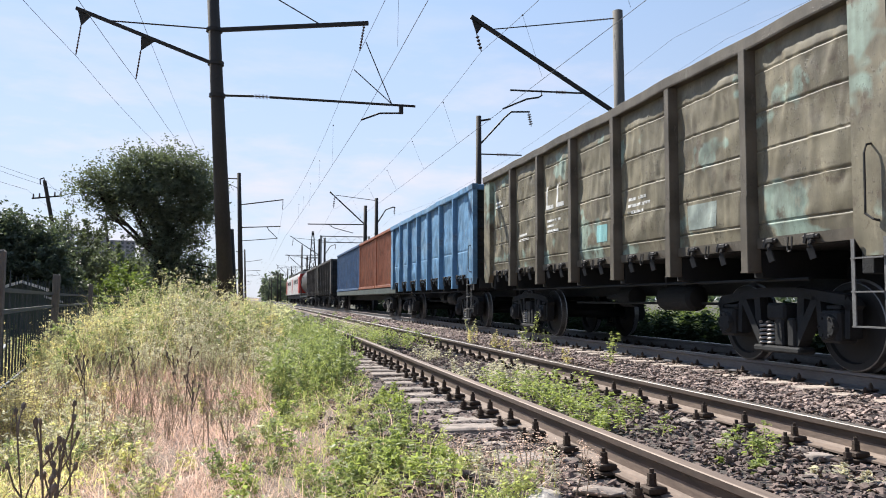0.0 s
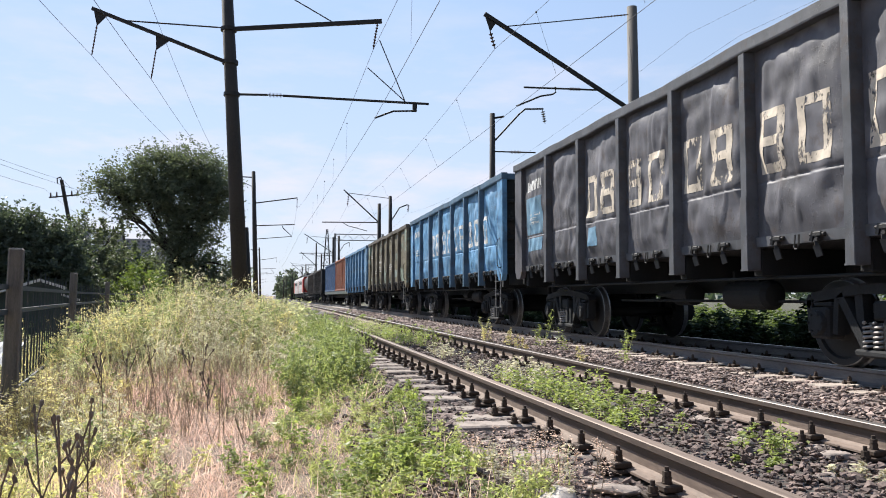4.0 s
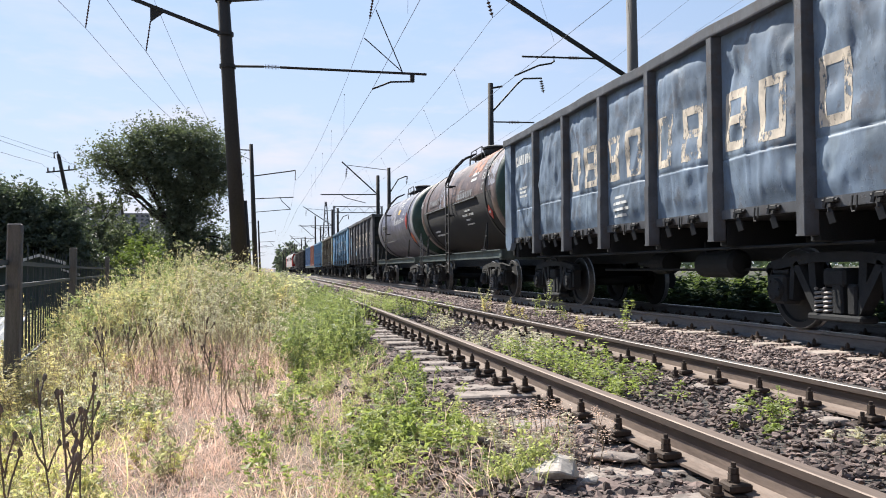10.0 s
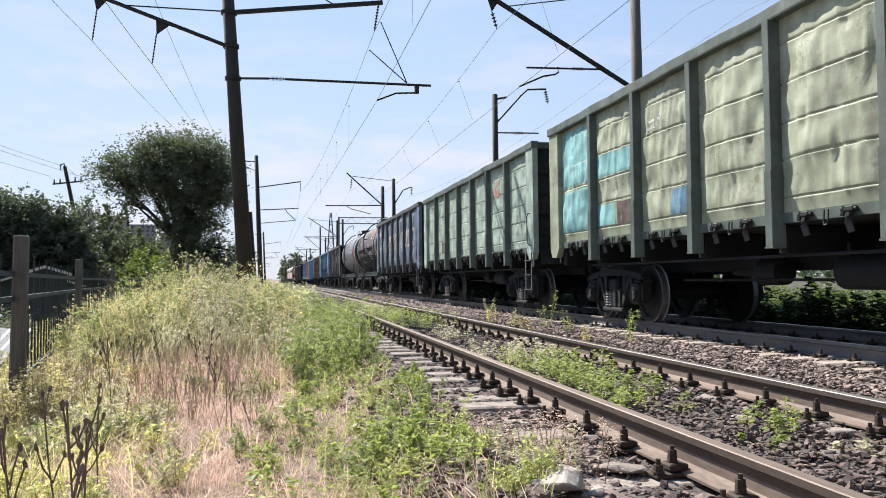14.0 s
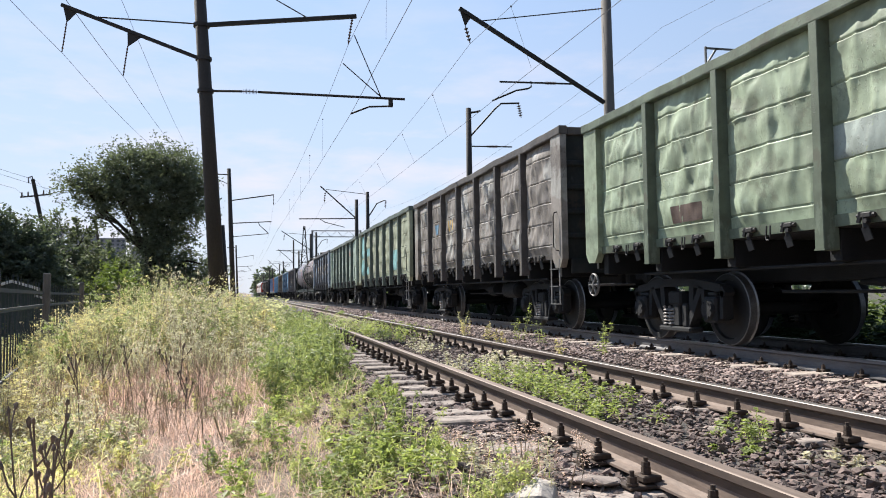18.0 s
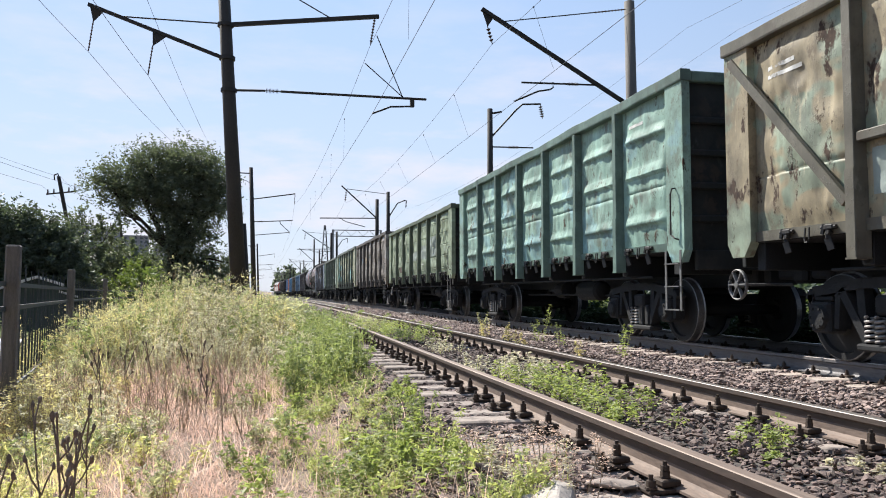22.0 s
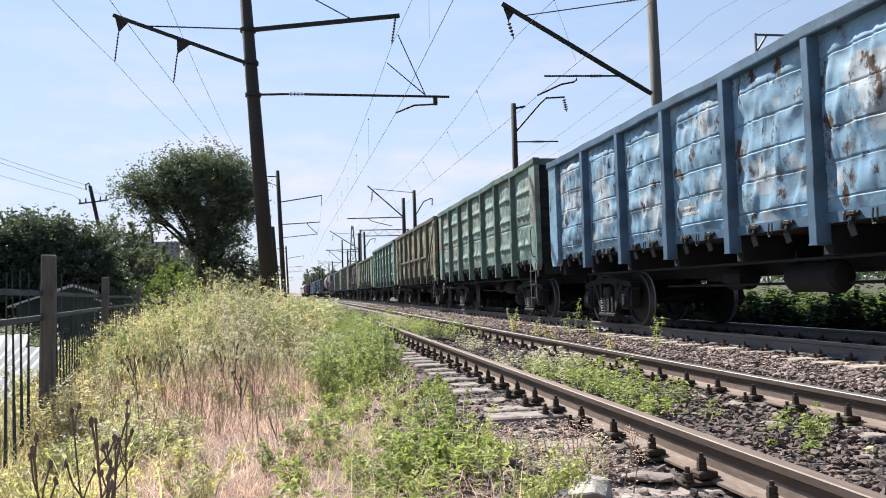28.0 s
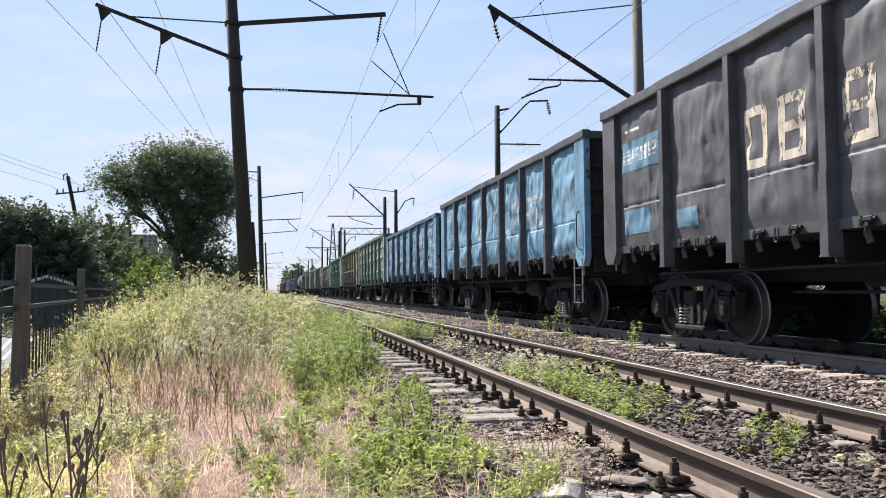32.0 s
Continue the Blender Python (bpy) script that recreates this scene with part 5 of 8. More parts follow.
def make_corrugated(length):
    def make(bm):
        n = int(length / 0.28)
        prof = []
        for i in range(n):
            y = -length / 2 + 0.1 + (length - 0.2) * i / n
            d = (length - 0.2) / n
            prof += [(y, 0.0), (y + d * 0.3, 0.0), (y + d * 0.5, 0.035), (y + d * 0.8, 0.035)]
        prof.append((length / 2 - 0.1, 0.0))
        lo = [bm.verts.new((-1.17 - 0.0 + x - 0.02, y, 0.12)) for y, x in prof]
        hi = [bm.verts.new((-1.17 - 0.0 + x - 0.02, y, 2.48)) for y, x in prof]
        for i in range(len(prof) - 1):
            bm.faces.new((lo[i], hi[i], hi[i + 1], lo[i + 1]))
        bmesh.ops.recalc_face_normals(bm, faces=bm.faces)
    return make


def container(parent_place, y, length, coat, label):
    t = thing("shipping_container", pose(FAR_AXIS, 0, 0), label, "container", "containers")
    ROLLING.append((t, parent_place - y, 0.0))
    for s in (-1, 1):
        ob = part("side_wall", shared("container_side_%d" % length, make_corrugated(length), coat), None, t)
        recoloured(ob, coat).matrix_local = pose(0, 0, 1.32, 0, 0, 0 if s < 0 else 180)
        bm = bmesh.new()
        box(bm, (-1.2, s * length / 2 - 0.05, 1.34), (1.2, s * length / 2 + 0.02, 3.88), 0.01)
        part("end_wall", bm, coat, t)
        for z in (1.36, 3.86):
            bm = bmesh.new()
            box(bm, (s * 1.22 - 0.05, -length / 2, z - 0.06), (s * 1.22 + 0.02, length / 2, z + 0.06), 0.01)
            part("frame_rail", bm, coat, t)
        for e in (-1, 1):
            bm = bmesh.new()
            box(bm, (s * 1.16 - 0.07, e * length / 2 - 0.09, 1.30), (s * 1.16 + 0.07, e * length / 2 + 0.05, 3.93), 0.02)
            part("corner_post", bm, coat, t)
    bm = bmesh.new()
    box(bm, (-1.17, -length / 2, 3.84), (1.17, length / 2, 3.89))
    part("roof", bm, coat, t)


FLAT_L = 25.7
fp = -PITCH - FLAT_L
flat = thing("flat_wagon", pose(FAR_AXIS, 0, 0), "long dark flat wagon loaded with containers", "flat wagon", "wagons of the train")
ROLLING.append((flat, fp, FLAT_L / 2))
bm = bmesh.new()
box(bm, (-1.25, -12.3, 1.0), (1.25, 12.3, 1.28), 0.02)
part("deck", bm, T_BEAM, flat)
bm = bmesh.new()
box(bm, (-0.4, -12.2, 0.70), (0.4, 12.2, 1.0), 0.02)
part("centre_sill", bm, M["chassis"], flat)
for s in (-1, 1):
    part("coupler", shared("coupler", make_coupler, M["chassis"]), None, flat).matrix_local = pose(0, s * 12.25, 0, 0, 0, 0 if s > 0 else 180)
    bogie(flat, s * 9.6)
container(fp + FLAT_L / 2, 6.2, 12.2, C_BLUE, "long navy blue corrugated shipping container")
container(fp + FLAT_L / 2, -3.2, 6.1, C_ORANGE, "short orange corrugated shipping container")
container(fp + FLAT_L / 2, -9.5, 6.1, C_ORANGE, "short orange corrugated shipping container")
gondola(fp - PITCH, "sooty black open freight wagon", "smooth", P["coal"], P["coal"], 61, 0.03)
gondola(fp - 2 * PITCH, "sooty black open freight wagon", "ribbed", P["coal"], P["brown_frame"], 62, 0.03)
tank(fp - 2 * PITCH - TANK_PITCH, "sooty black tank wagon behind the locomotive", P["coal"], P["coal"], P["coal"], T_BEAM, 1.4, [])


def make_loco_body(bm):
    sweep(bm, [(-1.56, 1.35), (-1.58, 1.40), (-1.58, 3.55), (-1.45, 3.95), (-0.9, 4.22), (0.9, 4.22), (1.45, 3.95), (1.58, 3.55), (1.58, 1.40), (1.56, 1.35)], -8.0, 8.0, 1)
    bmesh.ops.recalc_face_normals(bm, faces=bm.faces)


for k in range(2):
    lp = fp - 2 * PITCH - TANK_PITCH - 16.4 * (k + 1)
    t = thing("electric_locomotive", pose(FAR_AXIS, 0, 0), "pale grey electric locomotive section with red end bands", "locomotive", "locomotive sections")
    ROLLING.append((t, lp, 8.2))
    part("body", shared("loco_body", make_loco_body, LOCO_GREY), None, t)
    e = 1 if k else -1
    for y0, y1 in ((e * 5.4, e * 8.03), (-e * 8.03, -e * 7.4)):
        bm = bmesh.new()
        sweep(bm, [(-1.585, 1.5), (-1.59, 1.52), (-1.59, 3.50), (-1.46, 3.90), (1.46, 3.90), (1.59, 3.50), (1.59, 1.52), (1.585, 1.5)], min(y0, y1), max(y0, y1), 1)
        bmesh.ops.recalc_face_normals(bm, faces=bm.faces)
        part("red_band", bm, LOCO_RED, t, "glossy red end band")
    for i in range(6):
        bm = bmesh.new()
        box(bm, (-1.60, -4.6 + 1.6 * i, 2.75), (-1.57, -3.7 + 1.6 * i, 3.3), 0.01)
        part("window", bm, M["chassis"], t, "dark side window")
    bm = bmesh.new()
    box(bm, (-1.0, -6.5, 4.2), (1.0, 6.5, 4.5), 0.08)
    part("roof_box", bm, M["chassis"], t)
    bm = bmesh.new()
    for x in (-0.5, 0.5):
        chain(bm, [(x, e * 4.6, 4.5), (x, e * 3.0, 5.2), (x, e * 4.4, 5.95)], 0.04, 6)
    bar(bm, (-0.9, e * 4.4, 5.98), (0.9, e * 4.4, 5.98), 0.12, 0.05)
    part("pantograph", bm, M["steel_dark"], t)
    bm = bmesh.new()
    box(bm, (-1.3, -7.9, 0.8), (1.3, 7.9, 1.36), 0.03)
    part("underframe", bm, M["chassis"], t)
    for y in (-3.75, 3.75):
        bogie(t, y)

# ---- overhead line: masts, brackets, wires ----


def make_insulator(bm, a, b, n=8, r=0.055):
    a, b = Vector(a), Vector(b)
    d = (b - a) / n
    side = d.orthogonal().normalized()
    up = side.cross(d.normalized())
    prof = [(0.0, 0.016)]
    for i in range(1, n):
        prof += [(i - 0.24, 0.016), (i - 0.22, r), (i + 0.22, r * 0.45), (i + 0.24, 0.016)]
    prof.append((float(n), 0.016))
    rings = [[bm.verts.new(a + d * f + q * (math.cos(math.pi * k / 5) * side + math.sin(math.pi * k / 5) * up)) for k in range(10)] for f, q in prof]
    for p, q in zip(rings, rings[1:]):
        for k in range(10):
            bm.faces.new((p[k], p[(k + 1) % 10], q[(k + 1) % 10], q[k]))
    bm.faces.new(rings[0][::-1])
    bm.faces.new(rings[-1])


def mast(label, foot, top, r0, r1, material, name="catenary_mast"):
    t = thing(name, pose(*foot), label, "catenary mast", "masts of the overhead line")
    bm = bmesh.new()
    d = Vector(top) - Vector(foot)
    rod(bm, (0, 0, 0), d, r0, r1, 18)
    part("pole", bm, material, t, "", True)
    return t


def arm(t, name, pts, r, material, square=False, label=""):
    """A bar of a mast through points (x, z) in the mast's plane, given in the world."""
    o = t.matrix_world.translation
    bm = bmesh.new()
    q = [Vector((x, o.y - 0.06, z)) - o for x, z in pts]
    if square:
        for a, b in zip(q, q[1:]):
            bar(bm, a, b, 2 * r, 2 * r)
    else:
        chain(bm, q, r, 8)
    return part(name, bm, material, t, label)


def hang(t, a, b, n=8, r=0.055, label="brown porcelain insulator string"):
    o = t.matrix_world.translation
    bm = bmesh.new()
    make_insulator(bm, Vector((a[0], o.y - 0.06, a[1])) - o, Vector((b[0], o.y - 0.06, b[1])) - o, n, r)
    return part("insulator", bm, M["insulator"], t, label)


def gusset(t, x, z, to):
    """The dark triangular hanger plate under a cross arm."""
    o = t.matrix_world.translation
    bm = bmesh.new()
    for y in (-0.075, -0.045):
        vs = [bm.verts.new(Vector((px, o.y + y, pz)) - o) for px, pz in ((x - 0.12, z + 0.04), (x + 0.26, z - 0.10), to)]
        bm.faces.new(vs)
    bm.verts.ensure_lookup_table()
    v = list(bm.verts)
    for i in range(3):
        bm.faces.new((v[i], v[(i + 1) % 3], v[3 + (i + 1) % 3], v[3 + i]))
    bmesh.ops.recalc_face_normals(bm, faces=bm.faces)
    return part("hanger_plate", bm, M["steel_dark"], t)


S = M["steel_dark"]
m = mast("tall dark concrete mast carrying feeder and track brackets", (-0.80, 23, -0.5), (-1.50, 23, 11.2), 0.235, 0.150, M["dark_pole"])
arm(m, "cross_arm", [(-4.98, 8.70), (-1.38, 7.42)], 0.045, S, True)
arm(m, "tie_rod", [(-4.14, 8.42), (-1.40, 8.41)], 0.022, S)
gusset(m, -4.82, 8.64, (-4.84, 8.22))
gusset(m, -3.17, 8.04, (-3.28, 7.64))
hang(m, (-4.84, 8.24), (-4.95, 7.40), 9, 0.03)
hang(m, (-3.28, 7.66), (-3.39, 6.83), 9, 0.03)
arm(m, "upper_arm", [(-1.30, 8.38), (3.06, 8.94)], 0.055, S, True)
arm(m, "tie_rod", [(-1.42, 10.4), (1.66, 8.78)], 0.018, S)
hang(m, (2.94, 8.88), (2.81, 8.08), 9, 0.045)
arm(m, "bracket", [(-1.10, 6.51), (-0.21, 6.54)], 0.035, S)
hang(m, (-0.21, 6.54), (0.22, 6.54), 11, 0.08, "ribbed brown rod insulator")
arm(m, "bracket_tube", [(0.22, 6.54), (4.49, 6.52)], 0.038, S)
arm(m, "drop_bar", [(4.06, 6.50), (4.06, 6.27)], 0.06, S, True)
arm(m, "steady_arm", [(4.05, 6.29), (3.42, 6.25), (2.87, 6.02)], 0.028, S)
arm(m, "wire_stay", [(3.00, 8.36), (3.77, 6.56)], 0.016, S)
arm(m, "wire_stay", [(2.65, 7.51), (3.77, 6.56)], 0.016, S)
for z in (6.51, 7.43, 8.39):
    bm = bmesh.new()
    xc = -0.80 - 0.70 * (z + 0.5) / 11.7
    lathe(bm, [(z + 0.5 - 0.05, 0.205), (z + 0.5 - 0.05, 0.225), (z + 0.5 + 0.05, 0.225), (z + 0.5 + 0.05, 0.205)], "Z", 18, (xc + 0.80, 0, 0))
    part("clamp_band", bm, S, m)
stub = mast("short concrete stub post leaning on a tall mast", (-0.60, 23.4, -0.5), (-0.80, 23.4, 2.75), 0.10, 0.09, M["dark_pole"], "stub_post")

m = mast("grey concrete mast with a long sloping strut", (11.20, 23, -0.75), (11.12, 23, 10.03), 0.20, 0.160, M["concrete"])
arm(m, "strut", [(6.22, 9.41), (10.95, 6.70)], 0.055, S, True)
arm(m, "tie_rod", [(6.93, 9.07), (9.9, 9.57)], 0.018, S)
hang(m, (9.85, 9.56), (10.96, 9.75), 10, 0.035)
gusset(m, 6.36, 9.30, (6.40, 8.86))
hang(m, (6.40, 8.88), (6.55, 8.34), 5, 0.07)
arm(m, "bracket_tube", [(7.47, 7.20), (9.9, 7.25)], 0.030, S)
hang(m, (8.95, 7.23), (9.35, 7.24), 8, 0.055, "ribbed brown rod insulator")
arm(m, "steady_arm", [(8.49, 7.26), (8.50, 7.10), (8.40, 7.03), (8.0, 6.95), (7.23, 6.60)], 0.028, S)

m = mast("slim dark mast with a bent arm", (10.40, 37, -0.75), (10.42, 37, 9.75), 0.18, 0.13, M["dark_pole"])
arm(m, "bent_arm", [(10.45, 8.32), (11.75, 9.75), (12.08, 10.04), (13.03, 10.10)], 0.045, S)
hang(m, (12.99, 10.05), (13.12, 9.36), 6, 0.11)
arm(m, "bracket_tube", [(10.45, 7.86), (12.61, 7.89)], 0.035, S)
hang(m, (11.3, 7.87), (11.9, 7.88), 8, 0.08, "ribbed brown rod insulator")
arm(m, "short_arm", [(10.42, 9.5), (11.0, 9.62)], 0.05, S)


def left_mast(x, y):
    m = mast("dark concrete mast with brackets over the empty track", (x + 0.25, y, -0.5), (x - 0.12, y, 11.0), 0.22, 0.15, M["dark_pole"])
    arm(m, "cross_arm", [(x - 1.9, 10.55), (x, 10.5)], 0.05, S)
    arm(m, "tie_rod", [(x - 1.9, 10.55), (x + 0.1, 9.6)], 0.025, S)
    arm(m, "upper_arm", [(x + 0.05, 8.40), (x + 3.45, 8.92)], 0.05, S)
    hang(m, (x + 3.42, 8.9), (x + 3.40, 8.05), 7, 0.05)
    arm(m, "bracket_tube", [(x + 0.1, 6.55), (x + 3.25, 6.71)], 0.04, S)
    arm(m, "steady_arm", [(x + 2.2, 6.65), (x + 2.3, 6.4), (x + 3.0, 5.75)], 0.03, S)
    arm(m, "lower_arm", [(x + 0.15, 5.46), (x + 3.0, 5.72)], 0.03, S)
    hang(m, (x + 0.5, 6.57), (x + 1.0, 6.6), 8, 0.08, "ribbed brown rod insulator")
    return m


def right_mast(x, y, high=8.5, high2=9.15, reach=2.95, gap=0.95):
    m = mast("dark concrete mast with a sloping strut over the busy track", (x, y, -0.75), (x, y, high), 0.19, 0.14, M["dark_pole"])
    arm(m, "strut", [(x - reach, 9.56), (x - 0.1, 6.98)], 0.055, S)
    arm(m, "tie_rod", [(x - reach + 0.45, 9.30), (x + 0.85, 8.95)], 0.025, S)
    hang(m, (x - reach + 0.40, 9.15), (x - reach + 0.30, 8.2), 5, 0.09)
    arm(m, "bracket_tube", [(x - 4.7, 6.86), (x, 6.92)], 0.045, S)
    arm(m, "steady_arm", [(x - 3.0, 6.85), (x - 2.6, 6.6), (x - 1.0, 6.2)], 0.03, S)
    m2 = mast("tall dark mast with a bent arm", (x + gap, y, -0.75), (x + gap - 0.03, y, high2), 0.19, 0.14, M["dark_pole"])
    arm(m2, "bent_arm", [(x + gap, 7.0), (x + gap + 0.75, 8.2), (x + gap + 1.35, 8.45), (x + gap + 1.55, 8.4)], 0.05, S)
    hang(m2, (x + gap + 1.5, 8.4), (x + gap + 1.45, 7.8), 5, 0.09)


left_mast(-1.55, 66)
for y in (168, 270):
    left_mast(-1.2 + bend(y), y)
right_mast(8.55, 65)
right_mast(8.25, 112, 9.2, 9.4, 4.0, 0.8)
right_mast(8.3, 158, 11.4, 9.3, 2.95, 1.05)
for y in (205, 255, 310):
    right_mast(9.6 + bend(y), y)

# a portal of lattice girders over the far tracks, and a lattice tower
portal = thing("signal_portal", pose(10, 132, -0.7), "pale steel lattice portal across the far tracks", "portal")
PALE_STEEL = plain("pale_steel", (0.30, 0.31, 0.33), (0.20, 0.21, 0.22), 4, 0.6, 0.3, 0.2, 0.003)
for z in (10.9, 11.9):
    for y in (-0.4, 0.4):
        bm = bmesh.new()
        bar(bm, (0, y, z), (8, y, z), 0.09, 0.09)
        part("girder_chord", bm, PALE_STEEL, portal)
for i in range(8):
    bm = bmesh.new()
    bar(bm, (i, -0.4, 10.9 if i % 2 else 11.9), (i + 1, -0.4, 11.9 if i % 2 else 10.9), 0.06, 0.06)
    part("lattice_bar", bm, PALE_STEEL, portal)
for x in (0.0, 8.0):
    bm = bmesh.new()
    bar(bm, (x, 0, 0), (x, 0, 12.0), 0.3, 0.3)
    part("portal_leg", bm, PALE_STEEL, portal)
tower = thing("lattice_tower", pose(12.5, 190, -0.7), "slim grey lattice tower beside the line", "lattice tower")
for sx in (-1, 1):
    for sy in (-1, 1):
        bm = bmesh.new()
        bar(bm, (sx * 1.3, sy * 1.3, 0), (sx * 0.15, sy * 0.15, 17.6), 0.14, 0.14)
        part("tower_leg", bm, S, tower)
for i in range(10):
    z0, z1 = 1.76 * i, 1.76 * (i + 1)
    w0, w1 = 1.3 - 1.15 * z0 / 17.6, 1.3 - 1.15 * z1 / 17.6
    for k in (-1, 1):
        bm = bmesh.new()
        bar(bm, (-k * w0, -w0, z0), (k * w1, -w1, z1), 0.07, 0.07)
        part("tower_brace", bm, S, tower)
for z, w in ((9.0, 1.5), (11.4, 1.3)):
    bm = bmesh.new()
    bar(bm, (-w, 0, z), (w, 0, z), 0.15, 0.15)
    part("cross_arm", bm, S, tower)

# the bracket of a post that shows above the passing wagons
post = thing("loading_gauge_post", pose(15.3, 24.0, -0.75), "thin grey steel post with a braced arm", "post")
for a, b, n in (((0, 0, 0), (0, 0, 9.85), "post"), ((0, 0, 9.8), (1.5, 0, 9.8), "arm"), ((0, 0, 9.2), (0.42, 0, 9.8), "brace")):
    bm = bmesh.new()
    bar(bm, a, b, 0.06, 0.06)
    part(n, bm, M["galv"], post)


def sagging(x0, z0, y0, x1, z1, y1, sag, n=14):
    return [(x0 + (x1 - x0) * k / n, y0 + (y1 - y0) * k / n, z0 + (z1 - z0) * k / n - sag * 4 * (k / n) * (1 - k / n)) for k in range(n + 1)]


def wire(name, spans, r, label):
    """A wire hung from support to support: (x, z, y) each, with the sag of the span."""
    bm = bmesh.new()
    pts = []
    for (a, b, sag) in spans:
        p = sagging(*a, *b, sag)
        pts += p if not pts else p[1:]
    chain(bm, pts, r, 5)
    ob = part(name, bm, M["wire"], None)
    return tagged(ob, label, "overhead wire", "overhead wires")


SUP = (-25, 23, 66, 112, 158, 205, 255, 310)


def run_of(x, z, sag, first=None):
    """Supports of a wire at every mast; the first two keep their own places."""
    sp = []
    for i, y in enumerate(SUP):
        xx, zz = (first[i] if first and i < len(first) else (x + bend(y), z))
        sp.append((xx, zz, y))
    return [(a, b, sag) for a, b in zip(sp, sp[1:])]


wire("contact_wire", run_of(2.45, 6.0, 0.06, [(2.6, 6.05), (2.87, 6.01), (2.0, 5.75)]), 0.007, "thin dark contact wire over the empty track")
wire("messenger_wire", run_of(2.65, 8.0, 0.75, [(2.75, 8.1), (2.81, 8.06), (1.85, 8.05)]), 0.0064, "thin dark messenger wire over the empty track")
wire("contact_wire", run_of(6.9, 6.2, 0.06, [(6.9, 6.35), (7.23, 6.58), (6.4, 6.3)]), 0.007, "thin dark contact wire over the busy track")
wire("messenger_wire", run_of(6.6, 8.2, 0.8, [(6.5, 8.3), (6.55, 8.34), (5.9, 8.2)]), 0.0064, "thin dark messenger wire over the busy track")
wire("feeder_wire", run_of(-4.6, 8.6, 0.9, [(-4.95, 7.6), (-4.95, 7.38), (-3.4, 10.5)]), 0.0064, "dark feeder wire under the cross arms")
wire("feeder_wire", run_of(-3.1, 8.2, 0.9, [(-3.4, 7.0), (-3.39, 6.81), (-2.6, 10.5)]), 0.0064, "dark feeder wire under the cross arms")
wire("feeder_wire", run_of(-3.2, 9.6, 0.8, [(-3.4, 9.4), (-3.55, 9.2), (-3.0, 9.8)]), 0.0064, "dark feeder wire beside the masts")
wire("feeder_wire", run_of(12.4, 8.6, 0.9, [(12.8, 9.2), (13.1, 9.3), (11.0, 7.8)]), 0.0045, "dark feeder wire behind the busy track")
wire("feeder_wire", run_of(15.0, 9.0, 0.7, [(15.0, 9.4), (15.0, 9.4), (14.4, 9.0)]), 0.0045, "dark feeder wire behind the busy track")

# droppers between messenger and contact wires
for k, (xm, zm, xc, zc, sag, ys) in enumerate(((2.78, 8.06, 2.75, 6.02, 0.75, (4, 10, 16, 31, 38, 45, 52, 58)), (6.53, 8.32, 7.05, 6.5, 0.8, (2, 8, 14, 19, 28, 34, 41, 48, 56)))):
    for y in ys:
        f = ((y + 25) / 48 if y < 23 else (y - 23) / 43)
        d = sag * 4 * f * (1 - f)
        bm = bmesh.new()
        chain(bm, [(xm, y, zm - d), (xm * 0.6 + xc * 0.4, y, (zm - d) * 0.6 + zc * 0.4), (xc, y, zc)], 0.004, 4)
        bmesh.ops.create_icosphere(bm, subdivisions=1, radius=0.03, matrix=Matrix.Translation((xm, y, zm - d)))
        tagged(part("dropper_wire", bm, M["wire"], None), "thin dropper wire with a dark clip", "overhead wire", "droppers")

# ---- wooden power poles across the gardens ----


def power_pole(foot, top, label):
    t = thing("power_pole", pose(*foot), label, "power pole", "power poles")
    d = Vector(top) - Vector(foot)
    bm = bmesh.new()
    rod(bm, (0, 0, 0), d, 0.17, 0.12, 10)
    part("pole", bm, M["dark_pole"], t)
    for f, w in ((0.88, 0.95), (0.62, 0.75), (0.50, 0.75)):
        c = d * f
        bm = bmesh.new()
        bar(bm, c + Vector((-w, -0.1, -0.12)), c + Vector((w, -0.1, 0.12)), 0.09, 0.09)
        arm_ob = part("cross_arm", bm, M["dark_pole"], t)
        for s in (-0.9, -0.5, 0.5, 0.9):
            bm = bmesh.new()
            rod(bm, c + Vector((s * w, -0.1, 0.05 + 0.12 * s)), c + Vector((s * w, -0.1, 0.32 + 0.12 * s)), 0.06, 0.04, 8)
            part("insulator", bm, M["insulator"], arm_ob)
    bm = bmesh.new()
    chain(bm, [d + Vector((-0.25, 0, -0.25)), d + Vector((-0.28, 0, 0.10)), d + Vector((-0.05, 0, 0.20)), d], 0.05, 6)
    part("top_bracket", bm, M["dark_pole"], t)
    return t


power_pole((-12.4, 58.1, -0.6), (-14.25, 58.1, 8.75), "old wooden power pole leaning over the gardens")
power_pole((-13.6, 83.7, -0.6), (-14.9, 83.7, 8.7), "old wooden power pole leaning among the trees")
for dz, dx in ((8.7, 0), (8.1, -1.2), (8.0, 1.2), (5.6, -0.9)):
    bm = bmesh.new()
    chain(bm, sagging(-24 + dx, dz + 3.0, 18, -14.1 + dx, dz, 58.1, 0.6) + sagging(-14.1 + dx, dz, 58.1, -14.8 + dx, dz - 0.3, 83.7, 0.5)[1:], 0.010, 4)
    tagged(part("power_line", bm, M["wire"], None), "thin sagging power line on wooden poles", "power line", "power lines")

